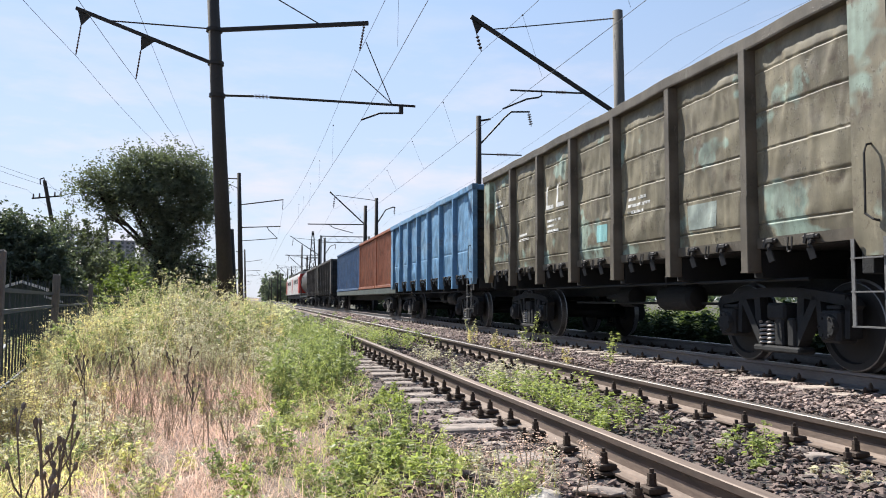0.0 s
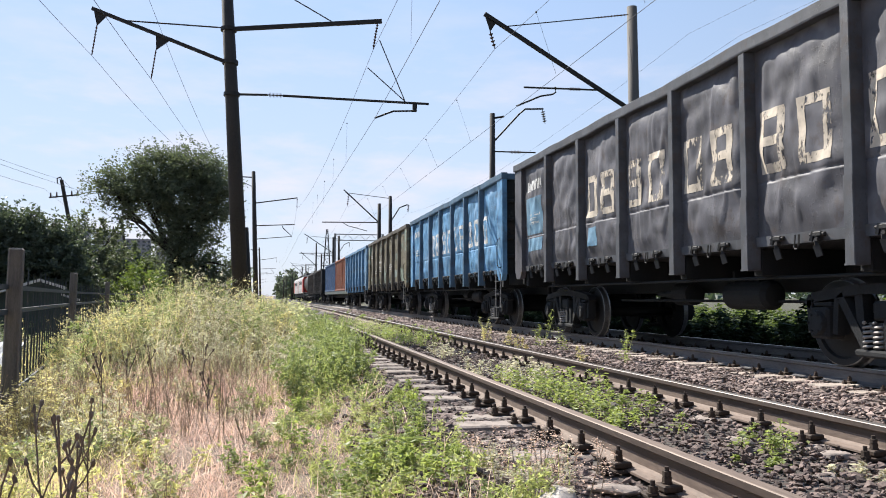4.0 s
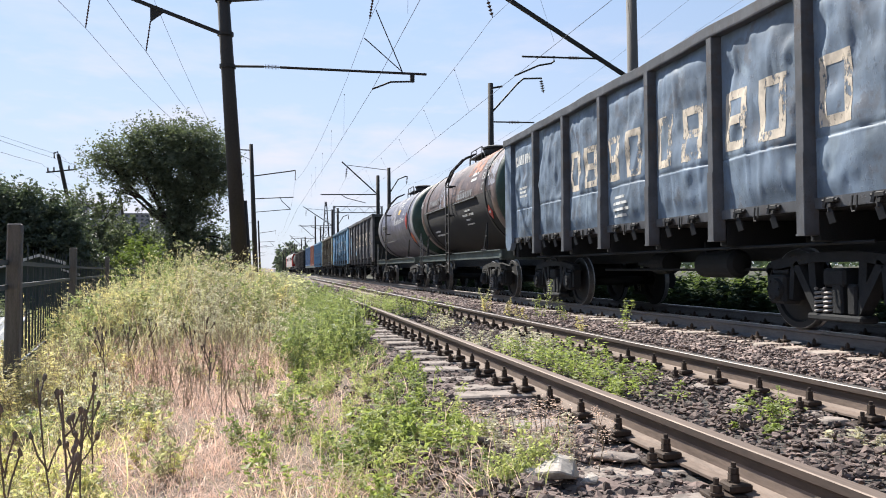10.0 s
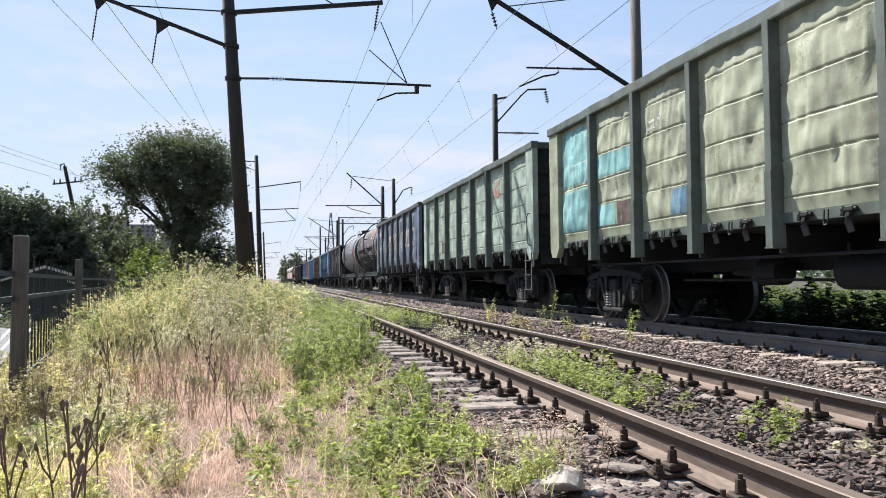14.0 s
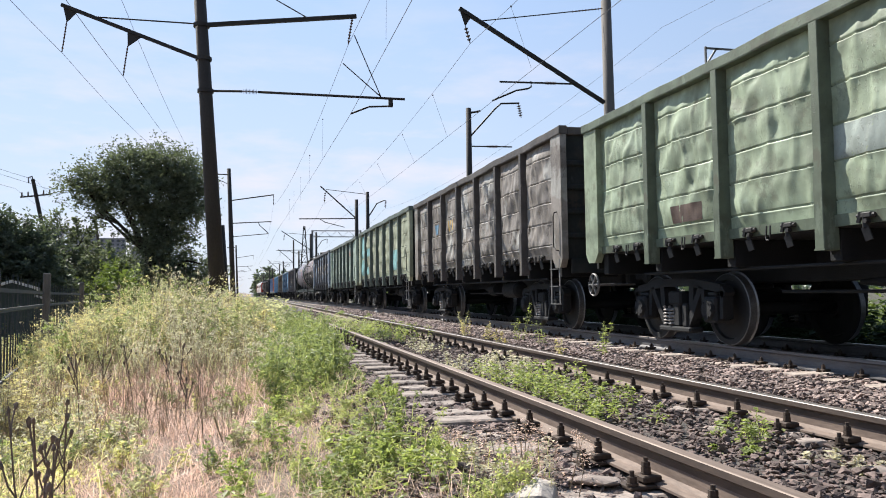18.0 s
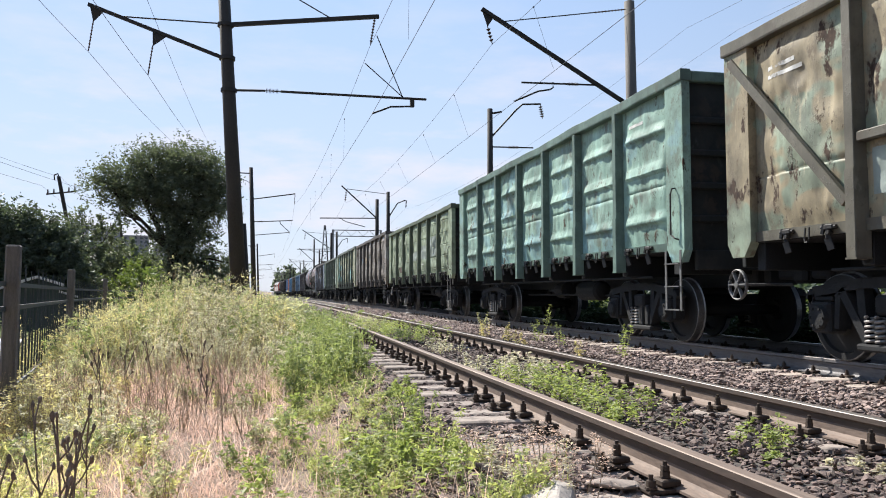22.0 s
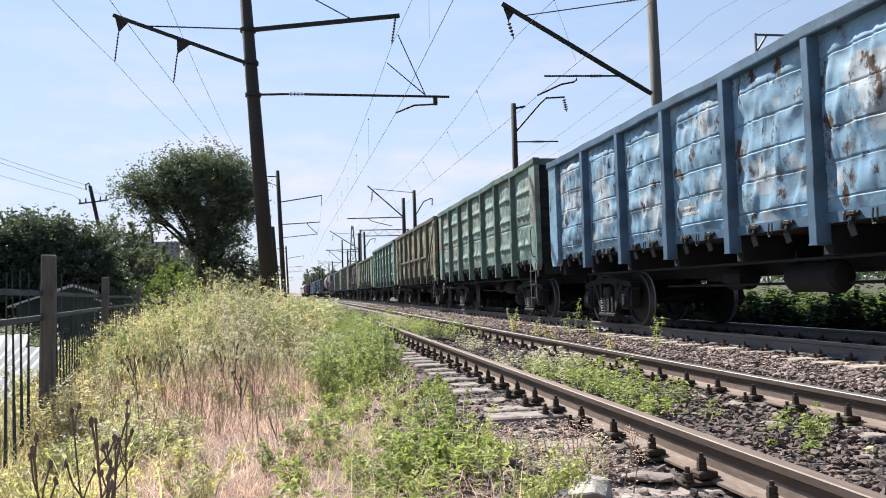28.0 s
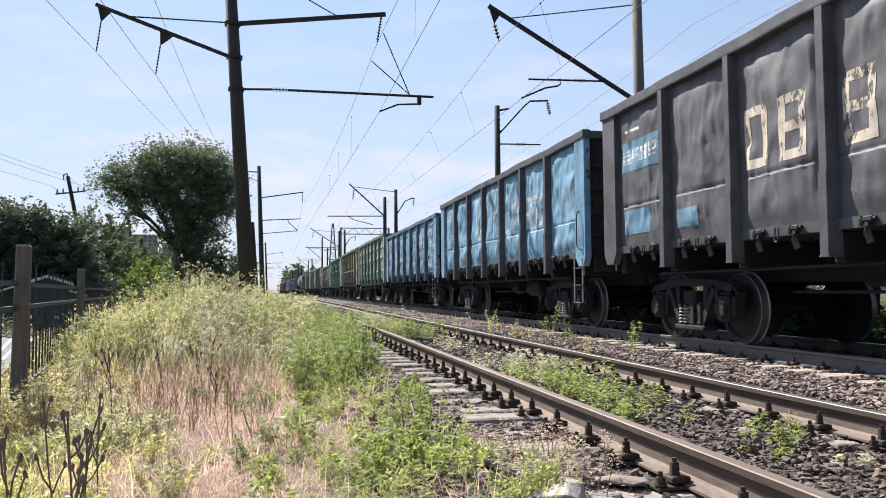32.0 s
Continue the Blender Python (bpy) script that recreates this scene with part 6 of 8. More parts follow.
# ---- ballast stones ----
PHI = (1 + 5 ** 0.5) / 2
ICO_V = np.array([(-1, PHI, 0), (1, PHI, 0), (-1, -PHI, 0), (1, -PHI, 0), (0, -1, PHI), (0, 1, PHI), (0, -1, -PHI), (0, 1, -PHI), (PHI, 0, -1), (PHI, 0, 1), (-PHI, 0, -1), (-PHI, 0, 1)]) / 1.902
ICO_F = np.array([(0, 11, 5), (0, 5, 1), (0, 1, 7), (0, 7, 10), (0, 10, 11), (1, 5, 9), (5, 11, 4), (11, 10, 2), (10, 7, 6), (7, 1, 8),
                  (3, 9, 4), (3, 4, 2), (3, 2, 6), (3, 6, 8), (3, 8, 9), (4, 9, 5), (2, 4, 11), (6, 2, 10), (8, 6, 7), (9, 8, 1)])


def turned(n):
    """n random rotation matrices."""
    q = rng.normal(size=(n, 4))
    q /= np.linalg.norm(q, axis=1)[:, None]
    w, x, y, z = q.T
    return np.stack([1 - 2 * (y * y + z * z), 2 * (x * y - z * w), 2 * (x * z + y * w), 2 * (x * y + z * w), 1 - 2 * (x * x + z * z), 2 * (y * z - x * w),
                     2 * (x * z - y * w), 2 * (y * z + x * w), 1 - 2 * (x * x + y * y)], 1).reshape(n, 3, 3)


def stones(places, radius):
    """Angular stones at places (n, 3) as arrays of corners and faces."""
    n = len(places)
    v = ICO_V[None] + rng.uniform(-0.42, 0.42, (n, 12, 3))
    v = v * rng.uniform(0.42, 1.2, (n, 1, 3)) * radius[:, None, None]
    v = np.einsum("nij,nkj->nki", turned(n), v)
    v[:, :, 2] *= 0.55
    v += places[:, None, :]
    f = ICO_F[None] + 12 * np.arange(n)[:, None, None]
    return v.reshape(-1, 3), f.reshape(-1, 3)


def scatter(n, x0, x1, y0, y1, power=1.0):
    """Random places, thicker towards y0."""
    return rng.uniform(x0, x1, n), y0 + (y1 - y0) * rng.uniform(0, 1, n) ** power


def bed_stones(n, x0, x1, y0, y1, r0, r1, lift=0.0, power=1.6):
    x, y = scatter(n, x0, x1, y0, y1, power)
    r = rng.uniform(r0, r1, n) * (1 + 0.02 * np.maximum(0, y - 14))
    low = np.where((x > 1.15) & (x < 1.85), 0.5, 1.0)
    z = ground_z(x, y) + rng.uniform(-0.02, 0.04, n) * low - 0.02 * (1 - low) + lift * np.clip((5.45 - x) / 0.3, 0, 1)
    keep = np.ones(n, bool)
    for axis in (NEAR_AXIS, FAR_AXIS):
        for s in (-1, 1):
            keep &= np.abs(x - axis - s * GAUGE / 2) > 0.10
    # most sleepers lie swept clear of stones, above all at their ends
    for axis, first in ((NEAR_AXIS, 2.955), (FAR_AXIS, 3.1)):
        off = np.abs((y - first + SLEEPER_STEP / 2) % SLEEPER_STEP - SLEEPER_STEP / 2)
        out = np.abs(x - axis)
        on = (off < 0.13) & (out < 1.34)
        keep &= ~(on & (rng.uniform(0, 1, n) < np.where(out > 0.85, np.where(axis > 5, 0.97, 0.55), 0.40)))
    return np.stack([x, y, z], 1)[keep], r[keep]


ms = Mat("ballast_stone", 0.9)
sc = ms.mix(ms.ramp(ms.each(True), 0.15, 0.85), (0.27, 0.195, 0.172), (0.024, 0.019, 0.019))
ms.colour(ms.mix(0.45, sc, ms.ramp(ms.noise(34, 5), 0.3, 0.7, (0.030, 0.023, 0.021), (0.25, 0.182, 0.155))))
ms.bump(ms.noise(70, 3), 0.5, 0.006)
M["stone"] = ms.m
mc = Mat("clean_ballast_stone", 0.9)
sc = mc.mix(mc.ramp(mc.each(True), 0.1, 0.9), (0.46, 0.345, 0.305), (0.075, 0.058, 0.055))
mc.colour(mc.mix(0.3, sc, mc.ramp(mc.noise(40, 3), 0.3, 0.7, (0.05, 0.04, 0.036), (0.30, 0.235, 0.205))))
mc.bump(mc.noise(70, 3), 0.5, 0.006)
# stones beneath the wagons, their colour blackened to hold the train's shade
mo = Mat("train_shade_ballast_stone", 0.85)
mo.colour(mo.mix(mo.each(True), (0.075, 0.062, 0.055), (0.022, 0.02, 0.019)))
mo.bump(mo.noise(70, 3), 0.5, 0.006)
v, f = stones(*bed_stones(4500, 6.3, 9.2, 4, 40, 0.03, 0.055))
tagged(new("oily_ballast", soup("oily_ballast", v, f, mo.m)), "ballast stones under the train, coloured dark for its shade", "ballast", kind="stuff")
for k, (name, args) in enumerate((("ballast_stones", [(38000, 1.0, 4.75, 2.6, 18, 0.012, 0.034), (7000, 1.0, 4.75, 14, 45, 0.03, 0.05)]),
                   ("ballast_stones", [(22000, 4.7, 6.0, 3.0, 24, 0.016, 0.040, 0.03), (7000, 4.7, 6.0, 20, 60, 0.035, 0.06, 0.02)]),
                   ("ballast_stones", [(1600, 0.55, 1.1, 2.6, 12, 0.02, 0.045, 0.02), (7000, 1.05, 1.85, 2.6, 22, 0.016, 0.046), (13000, 0.75, 4.8, -9, 2.8, 0.02, 0.05, 0, 1.0), (8000, 4.7, 9.4, -9, 3.4, 0.022, 0.052, 0.02, 1.0)]))):
    pv, rv = zip(*[bed_stones(*a) for a in args])
    v, f = stones(np.concatenate(pv), np.concatenate(rv))
    tagged(new(name, soup(name, v, f, mc.m if k == 1 else M["stone"])), "angular brown and grey ballast stones between sleepers", "ballast", kind="stuff")

pv, rv = bed_stones(900, 0.80, 1.45, 2.6, 14, 0.035, 0.075, 0.0, 1.5)
v, f = stones(pv, rv)
v = v.reshape(-1, 12, 3)
v[:, :, 2] = pv[:, None, 2] + (v[:, :, 2] - pv[:, None, 2]) * 0.45
tagged(new("rubble_slabs", soup("rubble_slabs", v.reshape(-1, 3), f, M["stone"])), "flat rough stones among the sleeper ends", "ballast", kind="stuff")

# the largest loose stones near the rails, each by itself
mb = Mat("loose_ballast_stone", 0.9)
sc = mb.mix(mb.each(), (0.27, 0.196, 0.17), (0.045, 0.036, 0.034))
mb.colour(mb.mix(0.45, sc, mb.ramp(mb.noise(40, 3), 0.3, 0.7, (0.035, 0.028, 0.025), (0.25, 0.19, 0.16))))
mb.bump(mb.noise(70, 3), 0.5, 0.006)
LOOSE = [soup("ballast_stone", *stones(np.zeros((1, 3)), np.ones(1)), mb.m) for k in range(14)]
p, q = bed_stones(900, 1.15, 4.7, 2.7, 6.5, 0.020, 0.038)
for k in range(min(300, len(p))):
    ob = part("ballast_stone", LOOSE[k % 14], None, ground)
    ob.matrix_local = pose(p[k][0], p[k][1], p[k][2] + 0.02, k * 37, k * 61, k * 83) @ Matrix.Scale(q[k], 4)

# broken lumps of pale plaster beside the rail
PLASTER = plain("pale_plaster", (0.47, 0.42, 0.375), (0.31, 0.27, 0.24), 5, 0.9, 0, 0.5, 0.01)
for x, y, r, h in ((1.24, 3.36, 0.15, 0.085), (1.13, 3.40, 0.06, 0.05), (1.36, 3.30, 0.06, 0.04), (1.62, 3.62, 0.15, 0.05), (1.20, 4.62, 0.14, 0.05), (3.28, 4.15, 0.15, 0.035), (3.02, 4.75, 0.14, 0.03), (2.85, 3.72, 0.12, 0.03), (3.15, 3.45, 0.11, 0.03)):
    bm = bmesh.new()
    q = random.Random(x * y)
    for k in range(17):
        p = Vector((q.gauss(0, 1), q.gauss(0, 1), q.gauss(0, 1))).normalized() * q.uniform(0.8, 1.0)
        bm.verts.new((p.x * r, p.y * r * 0.8, max(-0.4, min(p.z, 0.72 + 0.2 * p.x)) * h))
    bmesh.ops.convex_hull(bm, input=bm.verts)
    bmesh.ops.delete(bm, geom=[v for v in bm.verts if not v.link_faces], context="VERTS")
    bmesh.ops.bevel(bm, geom=list(bm.edges), offset=0.006, segments=1, affect="EDGES")
    ob = part("plaster_lump", bm, PLASTER if h > 0.07 or r < 0.1 else M["sleeper"], None, "")
    ob.matrix_world = pose(x, y, float(ground_z(x, y)) + h * 0.75, 0, 0, x * 90)
    tagged(ob, "broken lump of pale plaster lying by the rail" if h > 0.07 or r < 0.1 else "flat grey slab of broken concrete on the ballast", "rubble", "rubble beside the rail")

# ---- grass and weeds ----


def ribbons(base, height, width, lean, segs=3):
    """Blades that rise from base (n, 3) and lean over: corners and four-cornered faces."""
    n = len(base)
    a = rng.uniform(0, 2 * math.pi, n)
    way = np.stack([np.cos(a), np.sin(a), np.zeros(n)], 1)
    b = rng.uniform(0, 2 * math.pi, n)
    side = np.stack([np.cos(b), np.sin(b), np.zeros(n)], 1)
    rows = []
    for k in range(segs + 1):
        t = k / segs
        c = base + way * (lean * height * t * t)[:, None]
        c = c + np.stack([np.zeros(n), np.zeros(n), height * (t - 0.25 * lean * t * t)], 1)
        w = width * (1 - 0.85 * t)
        rows += [c - side * w[:, None] / 2, c + side * w[:, None] / 2]
    v = np.stack(rows, 1)
    m = 2 * (segs + 1)
    f = np.array([(2 * k, 2 * k + 1, 2 * k + 3, 2 * k + 2) for k in range(segs)])
    return v.reshape(-1, 3), (f[None] + m * np.arange(n)[:, None, None]).reshape(-1, 4)


def leaves(at, size, flat=0.4, long=1.9):
    """Folded leaves at places (n, 3): two faces each."""
    n = len(at)
    r = turned(n)
    a, b, c = r[:, 0] * np.array([1, 1, flat]), r[:, 1] * np.array([1, 1, flat]), r[:, 2]
    L, W = (size * long / 2)[:, None], (size / 2)[:, None]
    v = np.stack([at - a * L, at + b * W + c * W * 0.3, at + a * L, at - b * W + c * W * 0.3], 1)
    return v.reshape(-1, 3), (np.array([(0, 1, 2, 3)])[None] + 4 * np.arange(n)[:, None, None]).reshape(-1, 4)


def join(parts):
    vs, fs, k = [], [], 0
    for v, f in parts:
        vs.append(v)
        fs.append(f + k)
        k += len(v)
    return np.concatenate(vs), np.concatenate(fs)


def weeds(x, y, height, n_leaf, leaf, spread, stem=0.006, low=0.1, tilt=0.18, tuft=1.0):
    """Upright weeds: a thin stem each, with side leaves, thicker towards the top; returns stems and leaves."""
    n = len(x)
    base = np.stack([x, y, ground_z(x, y) - 0.02], 1)
    a = rng.uniform(0, 2 * math.pi, n)
    top = np.stack([np.cos(a) * tilt * height, np.sin(a) * tilt * height, height], 1) * rng.uniform(0.7, 1.0, (n, 1))
    s = []
    for k in range(2):
        b = a + k * math.pi / 2
        side = np.stack([np.cos(b), np.sin(b), 0 * b], 1) * stem
        v = np.stack([base - side, base + side, base + top + side * 0.3, base + top - side * 0.3], 1)
        s.append((v.reshape(-1, 3), (np.array([(0, 1, 2, 3)])[None] + 4 * np.arange(n)[:, None, None]).reshape(-1, 4)))
    i = np.repeat(np.arange(n), n_leaf)
    t = low + (1 - low) * rng.uniform(0, 1, len(i)) ** (1 / tuft)
    w = rng.uniform(0, 2 * math.pi, len(i))
    d = spread * height[i] * (1.15 - t) * rng.uniform(0.1, 1, len(i))
    at = base[i] + top[i] * t[:, None] + np.stack([np.cos(w) * d, np.sin(w) * d, 0.35 * d], 1)
    return join(s), leaves(at, leaf * rng.uniform(0.5, 1.4, len(i)))


def patch(x, y, s=0.55, seed=0.0):
    """Uneven patches between 0 and 1."""
    return 0.5 + 0.25 * (np.sin(x * 2.1 * s + 1.3 + seed) * np.cos(y * 1.7 * s - seed) + np.sin((x * 1.1 - y * 0.8) * 2.3 * s + seed) + 0.6 * np.sin(x * 5.1 * s + y * 4.3 * s))


G = {
    "straw": leafy("straw_grass", (0.88, 0.71, 0.60), (0.56, 0.42, 0.34), 0.6, through=(1.12, 1.03, 0.98)),
    "dry_pink": leafy("dry_reddish_grass", (0.84, 0.66, 0.56), (0.47, 0.35, 0.285), 0.6, through=(1.14, 1.0, 1.0)),
    "green": leafy("green_grass", (0.538, 0.538, 0.3), (0.279, 0.31, 0.15), 0.6),
    "olive": leafy("olive_meadow_grass", (0.858, 0.748, 0.517), (0.484, 0.44, 0.264), 0.62),
    "olive_leaf": leafy("olive_weed_leaf", (0.72, 0.66, 0.384), (0.384, 0.384, 0.21), 0.6),
    "brown": leafy("brown_dead_leaf", (0.46, 0.34, 0.27), (0.22, 0.16, 0.13), 0.45, through=(1.1, 1.0, 0.9)),
    "herb": leafy("fresh_herb_leaf", (0.412, 0.45, 0.182), (0.201, 0.254, 0.0914), 0.55),
    "weed": leafy("dusty_weed_leaf", (0.576, 0.552, 0.378), (0.276, 0.282, 0.186), 0.58, through=(1.15, 1.2, 0.85)),
    "yellow": leafy("yellowing_weed_leaf", (0.748, 0.66, 0.407), (0.407, 0.363, 0.22), 0.6, through=(1.15, 1.15, 0.8)),
    "grey_weed": leafy("grey_green_weed_leaf", (0.682, 0.627, 0.506), (0.396, 0.374, 0.297), 0.6, through=(1.1, 1.12, 0.95)),
    "stem": plain("dry_stem", (0.42, 0.34, 0.245), (0.25, 0.195, 0.14), 12, 0.9, 0, 0.2, 0.002),
    "deep": leafy("deep_green_weed_leaf", (0.364, 0.408, 0.204), (0.155, 0.193, 0.0938), 0.52),
    "dead": plain("dead_stalk", (0.21, 0.158, 0.128), (0.115, 0.085, 0.070), 12, 0.9, 0, 0.2, 0.002),
    "tree": leafy("tree_leaf", (0.175, 0.202, 0.145), (0.068, 0.086, 0.060), 0.4, 0.65),
    # far leaves paled to put the distance haze into their colour
    "far_tree": leafy("haze_paled_far_leaf", (0.225, 0.262, 0.205), (0.135, 0.165, 0.135), 0.35),
    # thicket leaves coloured dark to hold the shade behind the train
    "thicket": leafy("shade_dark_thicket_leaf", (0.040, 0.062, 0.026), (0.020, 0.034, 0.015), 0.25, 0.9),
    # dark green raised in tone to stand in for haze before the trees
    "tree_dark": leafy("haze_paled_dark_leaf", (0.105, 0.132, 0.095), (0.060, 0.078, 0.058), 0.35),
    "bush": leafy("bright_bush_leaf", (0.16, 0.20, 0.055), (0.085, 0.125, 0.035), 0.45),
    "bark": plain("rough_bark", (0.055, 0.046, 0.038), (0.03, 0.025, 0.021), 6, 0.95, 0, 0.8, 0.02, (1, 1, 0.3)),
}


def field(name, v, f, mat, label, category="grass"):
    return tagged(new(name, soup(name, v, f, mat)), label, category, kind="stuff")


def lawn(n, x0, x1, y0, y1, h0, h1, w, lean, keep, power=1.5, segs=3):
    x, y = scatter(n, x0, x1, y0, y1, power)
    k = keep(x, y) > rng.uniform(0, 1, n)
    x, y = x[k], y[k]
    far = 1 + 0.05 * np.maximum(0, y - 6)
    return ribbons(np.stack([x, y, ground_z(x, y) - 0.02], 1), rng.uniform(h0, h1, len(x)), w * far * rng.uniform(0.6, 1.3, len(x)), rng.uniform(0.15, lean, len(x)), segs)


def bushes(cx, cy, h, stems, nl, leaf, wide=0.45, low=0.25, thick=0.005, twig=0.28, long=2.4):
    """Bushy weeds: several stems that fan out from one root, with leafy side twigs; returns stems and leaves."""
    n = len(cx)
    i = np.repeat(np.arange(n), stems)
    m = len(i)
    x, y = cx[i] + rng.normal(0, 0.035, m), cy[i] + rng.normal(0, 0.035, m)
    base = np.stack([x, y, ground_z(x, y) - 0.02], 1)
    a = rng.uniform(0, 2 * math.pi, m)
    high = h[i] * rng.uniform(0.55, 1.05, m)
    out = wide * high * rng.uniform(0.05, 1.0, m)
    top = np.stack([np.cos(a) * out, np.sin(a) * out, high], 1)
    mid = top * np.array([0.38, 0.38, 0.55])
    bits = []
    for k in range(2):
        b = a + k * math.pi / 2
        side = np.stack([np.cos(b), np.sin(b), 0 * b], 1) * thick
        for p, q, w0, w1 in ((0 * mid, mid, 1.0, 0.75), (mid, top, 0.75, 0.25)):
            v = np.stack([base + p - side * w0, base + p + side * w0, base + q + side * w1, base + q - side * w1], 1)
            bits.append((v.reshape(-1, 3), (np.array([(0, 1, 2, 3)])[None] + 4 * np.arange(m)[:, None, None]).reshape(-1, 4)))
    # side twigs, each with its own spray of leaves
    twigs = max(2, nl // 7)
    j = np.repeat(np.arange(m), twigs)
    t = low + (1 - low) * rng.uniform(0, 1, len(j)) ** 0.8
    foot = np.where((t < 0.55)[:, None], mid[j] * (t / 0.55)[:, None], mid[j] + (top[j] - mid[j]) * ((t - 0.55) / 0.45)[:, None])
    b = a[j] + rng.uniform(-2.2, 2.2, len(j))
    reach = twig * high[j] * (1.1 - 0.8 * t) * rng.uniform(0.4, 1.0, len(j))
    tip = np.stack([np.cos(b) * reach, np.sin(b) * reach, reach * rng.uniform(0.1, 0.9, len(j))], 1)
    k = np.repeat(np.arange(len(j)), 7)
    f = rng.uniform(0.1, 1.05, len(k))
    at = base[j[k]] + foot[k] + tip[k] * f[:, None] + rng.normal(0, 0.012, (len(k), 3))
    return join(bits), leaves(at, leaf * rng.uniform(0.5, 1.3, len(k)) * (1.15 - 0.35 * t[k]), 0.75, long)


def near_rail(x, y):
    """1 beside the rail, 0 out on the bank."""
    return np.clip((x + 0.30 - 0.03 * (y - 5)) / 0.6, 0, 1)


def strip(x, y):
    """1 along the dry, trodden strip that runs down the bank, 0 away from it."""
    c = -0.12 - 0.18 * (y - 4.0) + 0.14 * np.sin(y * 1.9) + 0.10 * np.sin(x * 9.0 + y * 5.0)
    return np.exp(-((x - c) / (0.46 + 0.07 * y)) ** 2)


def left_of(x, y):
    """1 on the rough meadow beyond the dry strip."""
    return np.clip((-0.55 - 0.17 * (y - 4.0) - x) / 0.4, 0, 1)


v, f = lawn(46000, -5.0, 1.05, 3.2, 14, 0.07, 0.30, 0.0062, 2.4, lambda x, y: np.clip(0.34 + 0.66 * strip(x, y), 0, 1) * np.clip(patch(x, y, 1.6) * 2.4 - 0.5, 0.08, 1), 1.3)
field("dry_grass", v, f, G["straw"], "tall dry straw coloured grass on the bank")
v, f = lawn(70000, -4.5, 1.0, 3.2, 14, 0.02, 0.15, 0.0066, 3.2, lambda x, y: np.clip(0.30 + 0.70 * strip(x, y), 0, 1) * np.clip(1.9 - patch(x, y, 1.4) * 2.0, 0.15, 1), 1.2)
field("dry_grass", v, f, G["dry_pink"], "flattened reddish dry grass on the bank")
v, f = lawn(30000, -4.5, 0.4, 3.2, 12, 0.08, 0.38, 0.0062, 1.3, lambda x, y: left_of(x, y) * np.clip(patch(x, y, 1.5, 3.0) * 2.2 - 0.35, 0.1, 1), 1.25)
field("meadow_grass", v, f, G["olive"], "yellow green meadow grass on the bank")
v, f = lawn(30000, -4.0, 1.15, 3.2, 20, 0.06, 0.26, 0.0055, 1.2, lambda x, y: 0.04 + 0.96 * near_rail(x, y) * np.clip(1.5 * patch(x, y, 1.9, 2.0) - 0.15, 0.03, 1), 1.3)
field("green_grass", v, f, G["green"], "fresh green grass beside the ballast")

v, f = lawn(6000, -2.8, 0.15, 8.6, 12.6, 0.16, 0.42, 0.0060, 1.3, lambda x, y: np.clip(0.35 + patch(x, y, 1.7, 5.0) * 0.9, 0, 1), 1.0)
field("dry_grass", v, f, G["dry_pink"], "tall reddish dry grass at the foot of the weeds")

# low leafy weeds in patches all over the bank
for n, box_, mat, seed, over, h0, h1, leaf, lab in (
        (420, (-4.2, -0.4, 3.4, 9.5), "olive_leaf", 7.0, 0.46, 0.10, 0.34, 0.020, "low yellow green weeds among the dry grass"),
        (300, (-4.2, 0.1, 3.5, 10.5), "weed", 11.0, 0.54, 0.12, 0.40, 0.020, "low dusty green weeds among the dry grass"),
        (260, (-2.6, -0.1, 6.0, 11.0), "grey_weed", 17.0, 0.50, 0.16, 0.46, 0.016, "greyish feathery weeds among the dry grass"),
        (150, (-2.4, 0.2, 5.2, 10.5), "deep", 23.0, 0.58, 0.12, 0.42, 0.022, "deep green low weeds among the dry grass")):
    x, y = scatter(n, *box_, 1.1)
    k = (patch(x, y, 1.5, seed) > over) & (strip(x, y) < rng.uniform(0.25, 1.25, n))
    s, lv = bushes(x[k], y[k], rng.uniform(h0, h1, k.sum()), 7, 21, leaf, 0.8, 0.1, 0.003, 0.35)
    field("low_weeds", *lv, G[mat], lab, "weeds")
    field("weed_stems", *s, G["stem"], "thin dry stems of low weeds", "weeds")
# brown dead herbs, bare and twiggy, at the foot of the bank
x, y = scatter(130, -2.7, -0.1, 6.5, 11.5, 1.0)
s, lv = bushes(x, y, rng.uniform(0.25, 0.62, 130), 6, 14, 0.010, 0.5, 0.3, 0.0035, 0.4, 1.6)
field("dead_weeds", *lv, G["brown"], "brown dead herbs with dry seeds on the bank", "weeds")
field("weed_stems", *s, G["stem"], "thin dead brown stems on the bank", "weeds")

# the same bank goes on behind the camera
for mat, n, h, keep in (("straw", 32000, 0.26, 0.0), ("dry_pink", 34000, 0.14, 0.0), ("green", 22000, 0.22, 1.0)):
    x, y = scatter(n, -5.0, 1.0, -8, 3.3, 1.0)
    k = rng.uniform(0, 1, n) < np.abs(1 - keep - near_rail(x, y) * 0.8)
    x, y = x[k], y[k]
    v, f = ribbons(np.stack([x, y, ground_z(x, y) - 0.02], 1), rng.uniform(0.05, h, len(x)), rng.uniform(0.005, 0.009, len(x)), rng.uniform(0.3, 1.6, len(x)))
    field("bank_grass", v, f, G[mat], "short mixed grass on the near bank")


def hump(x, y):
    return np.exp(-((x + 1.3) / 1.8) ** 2 - ((y - 14.5) / 6.0) ** 2)


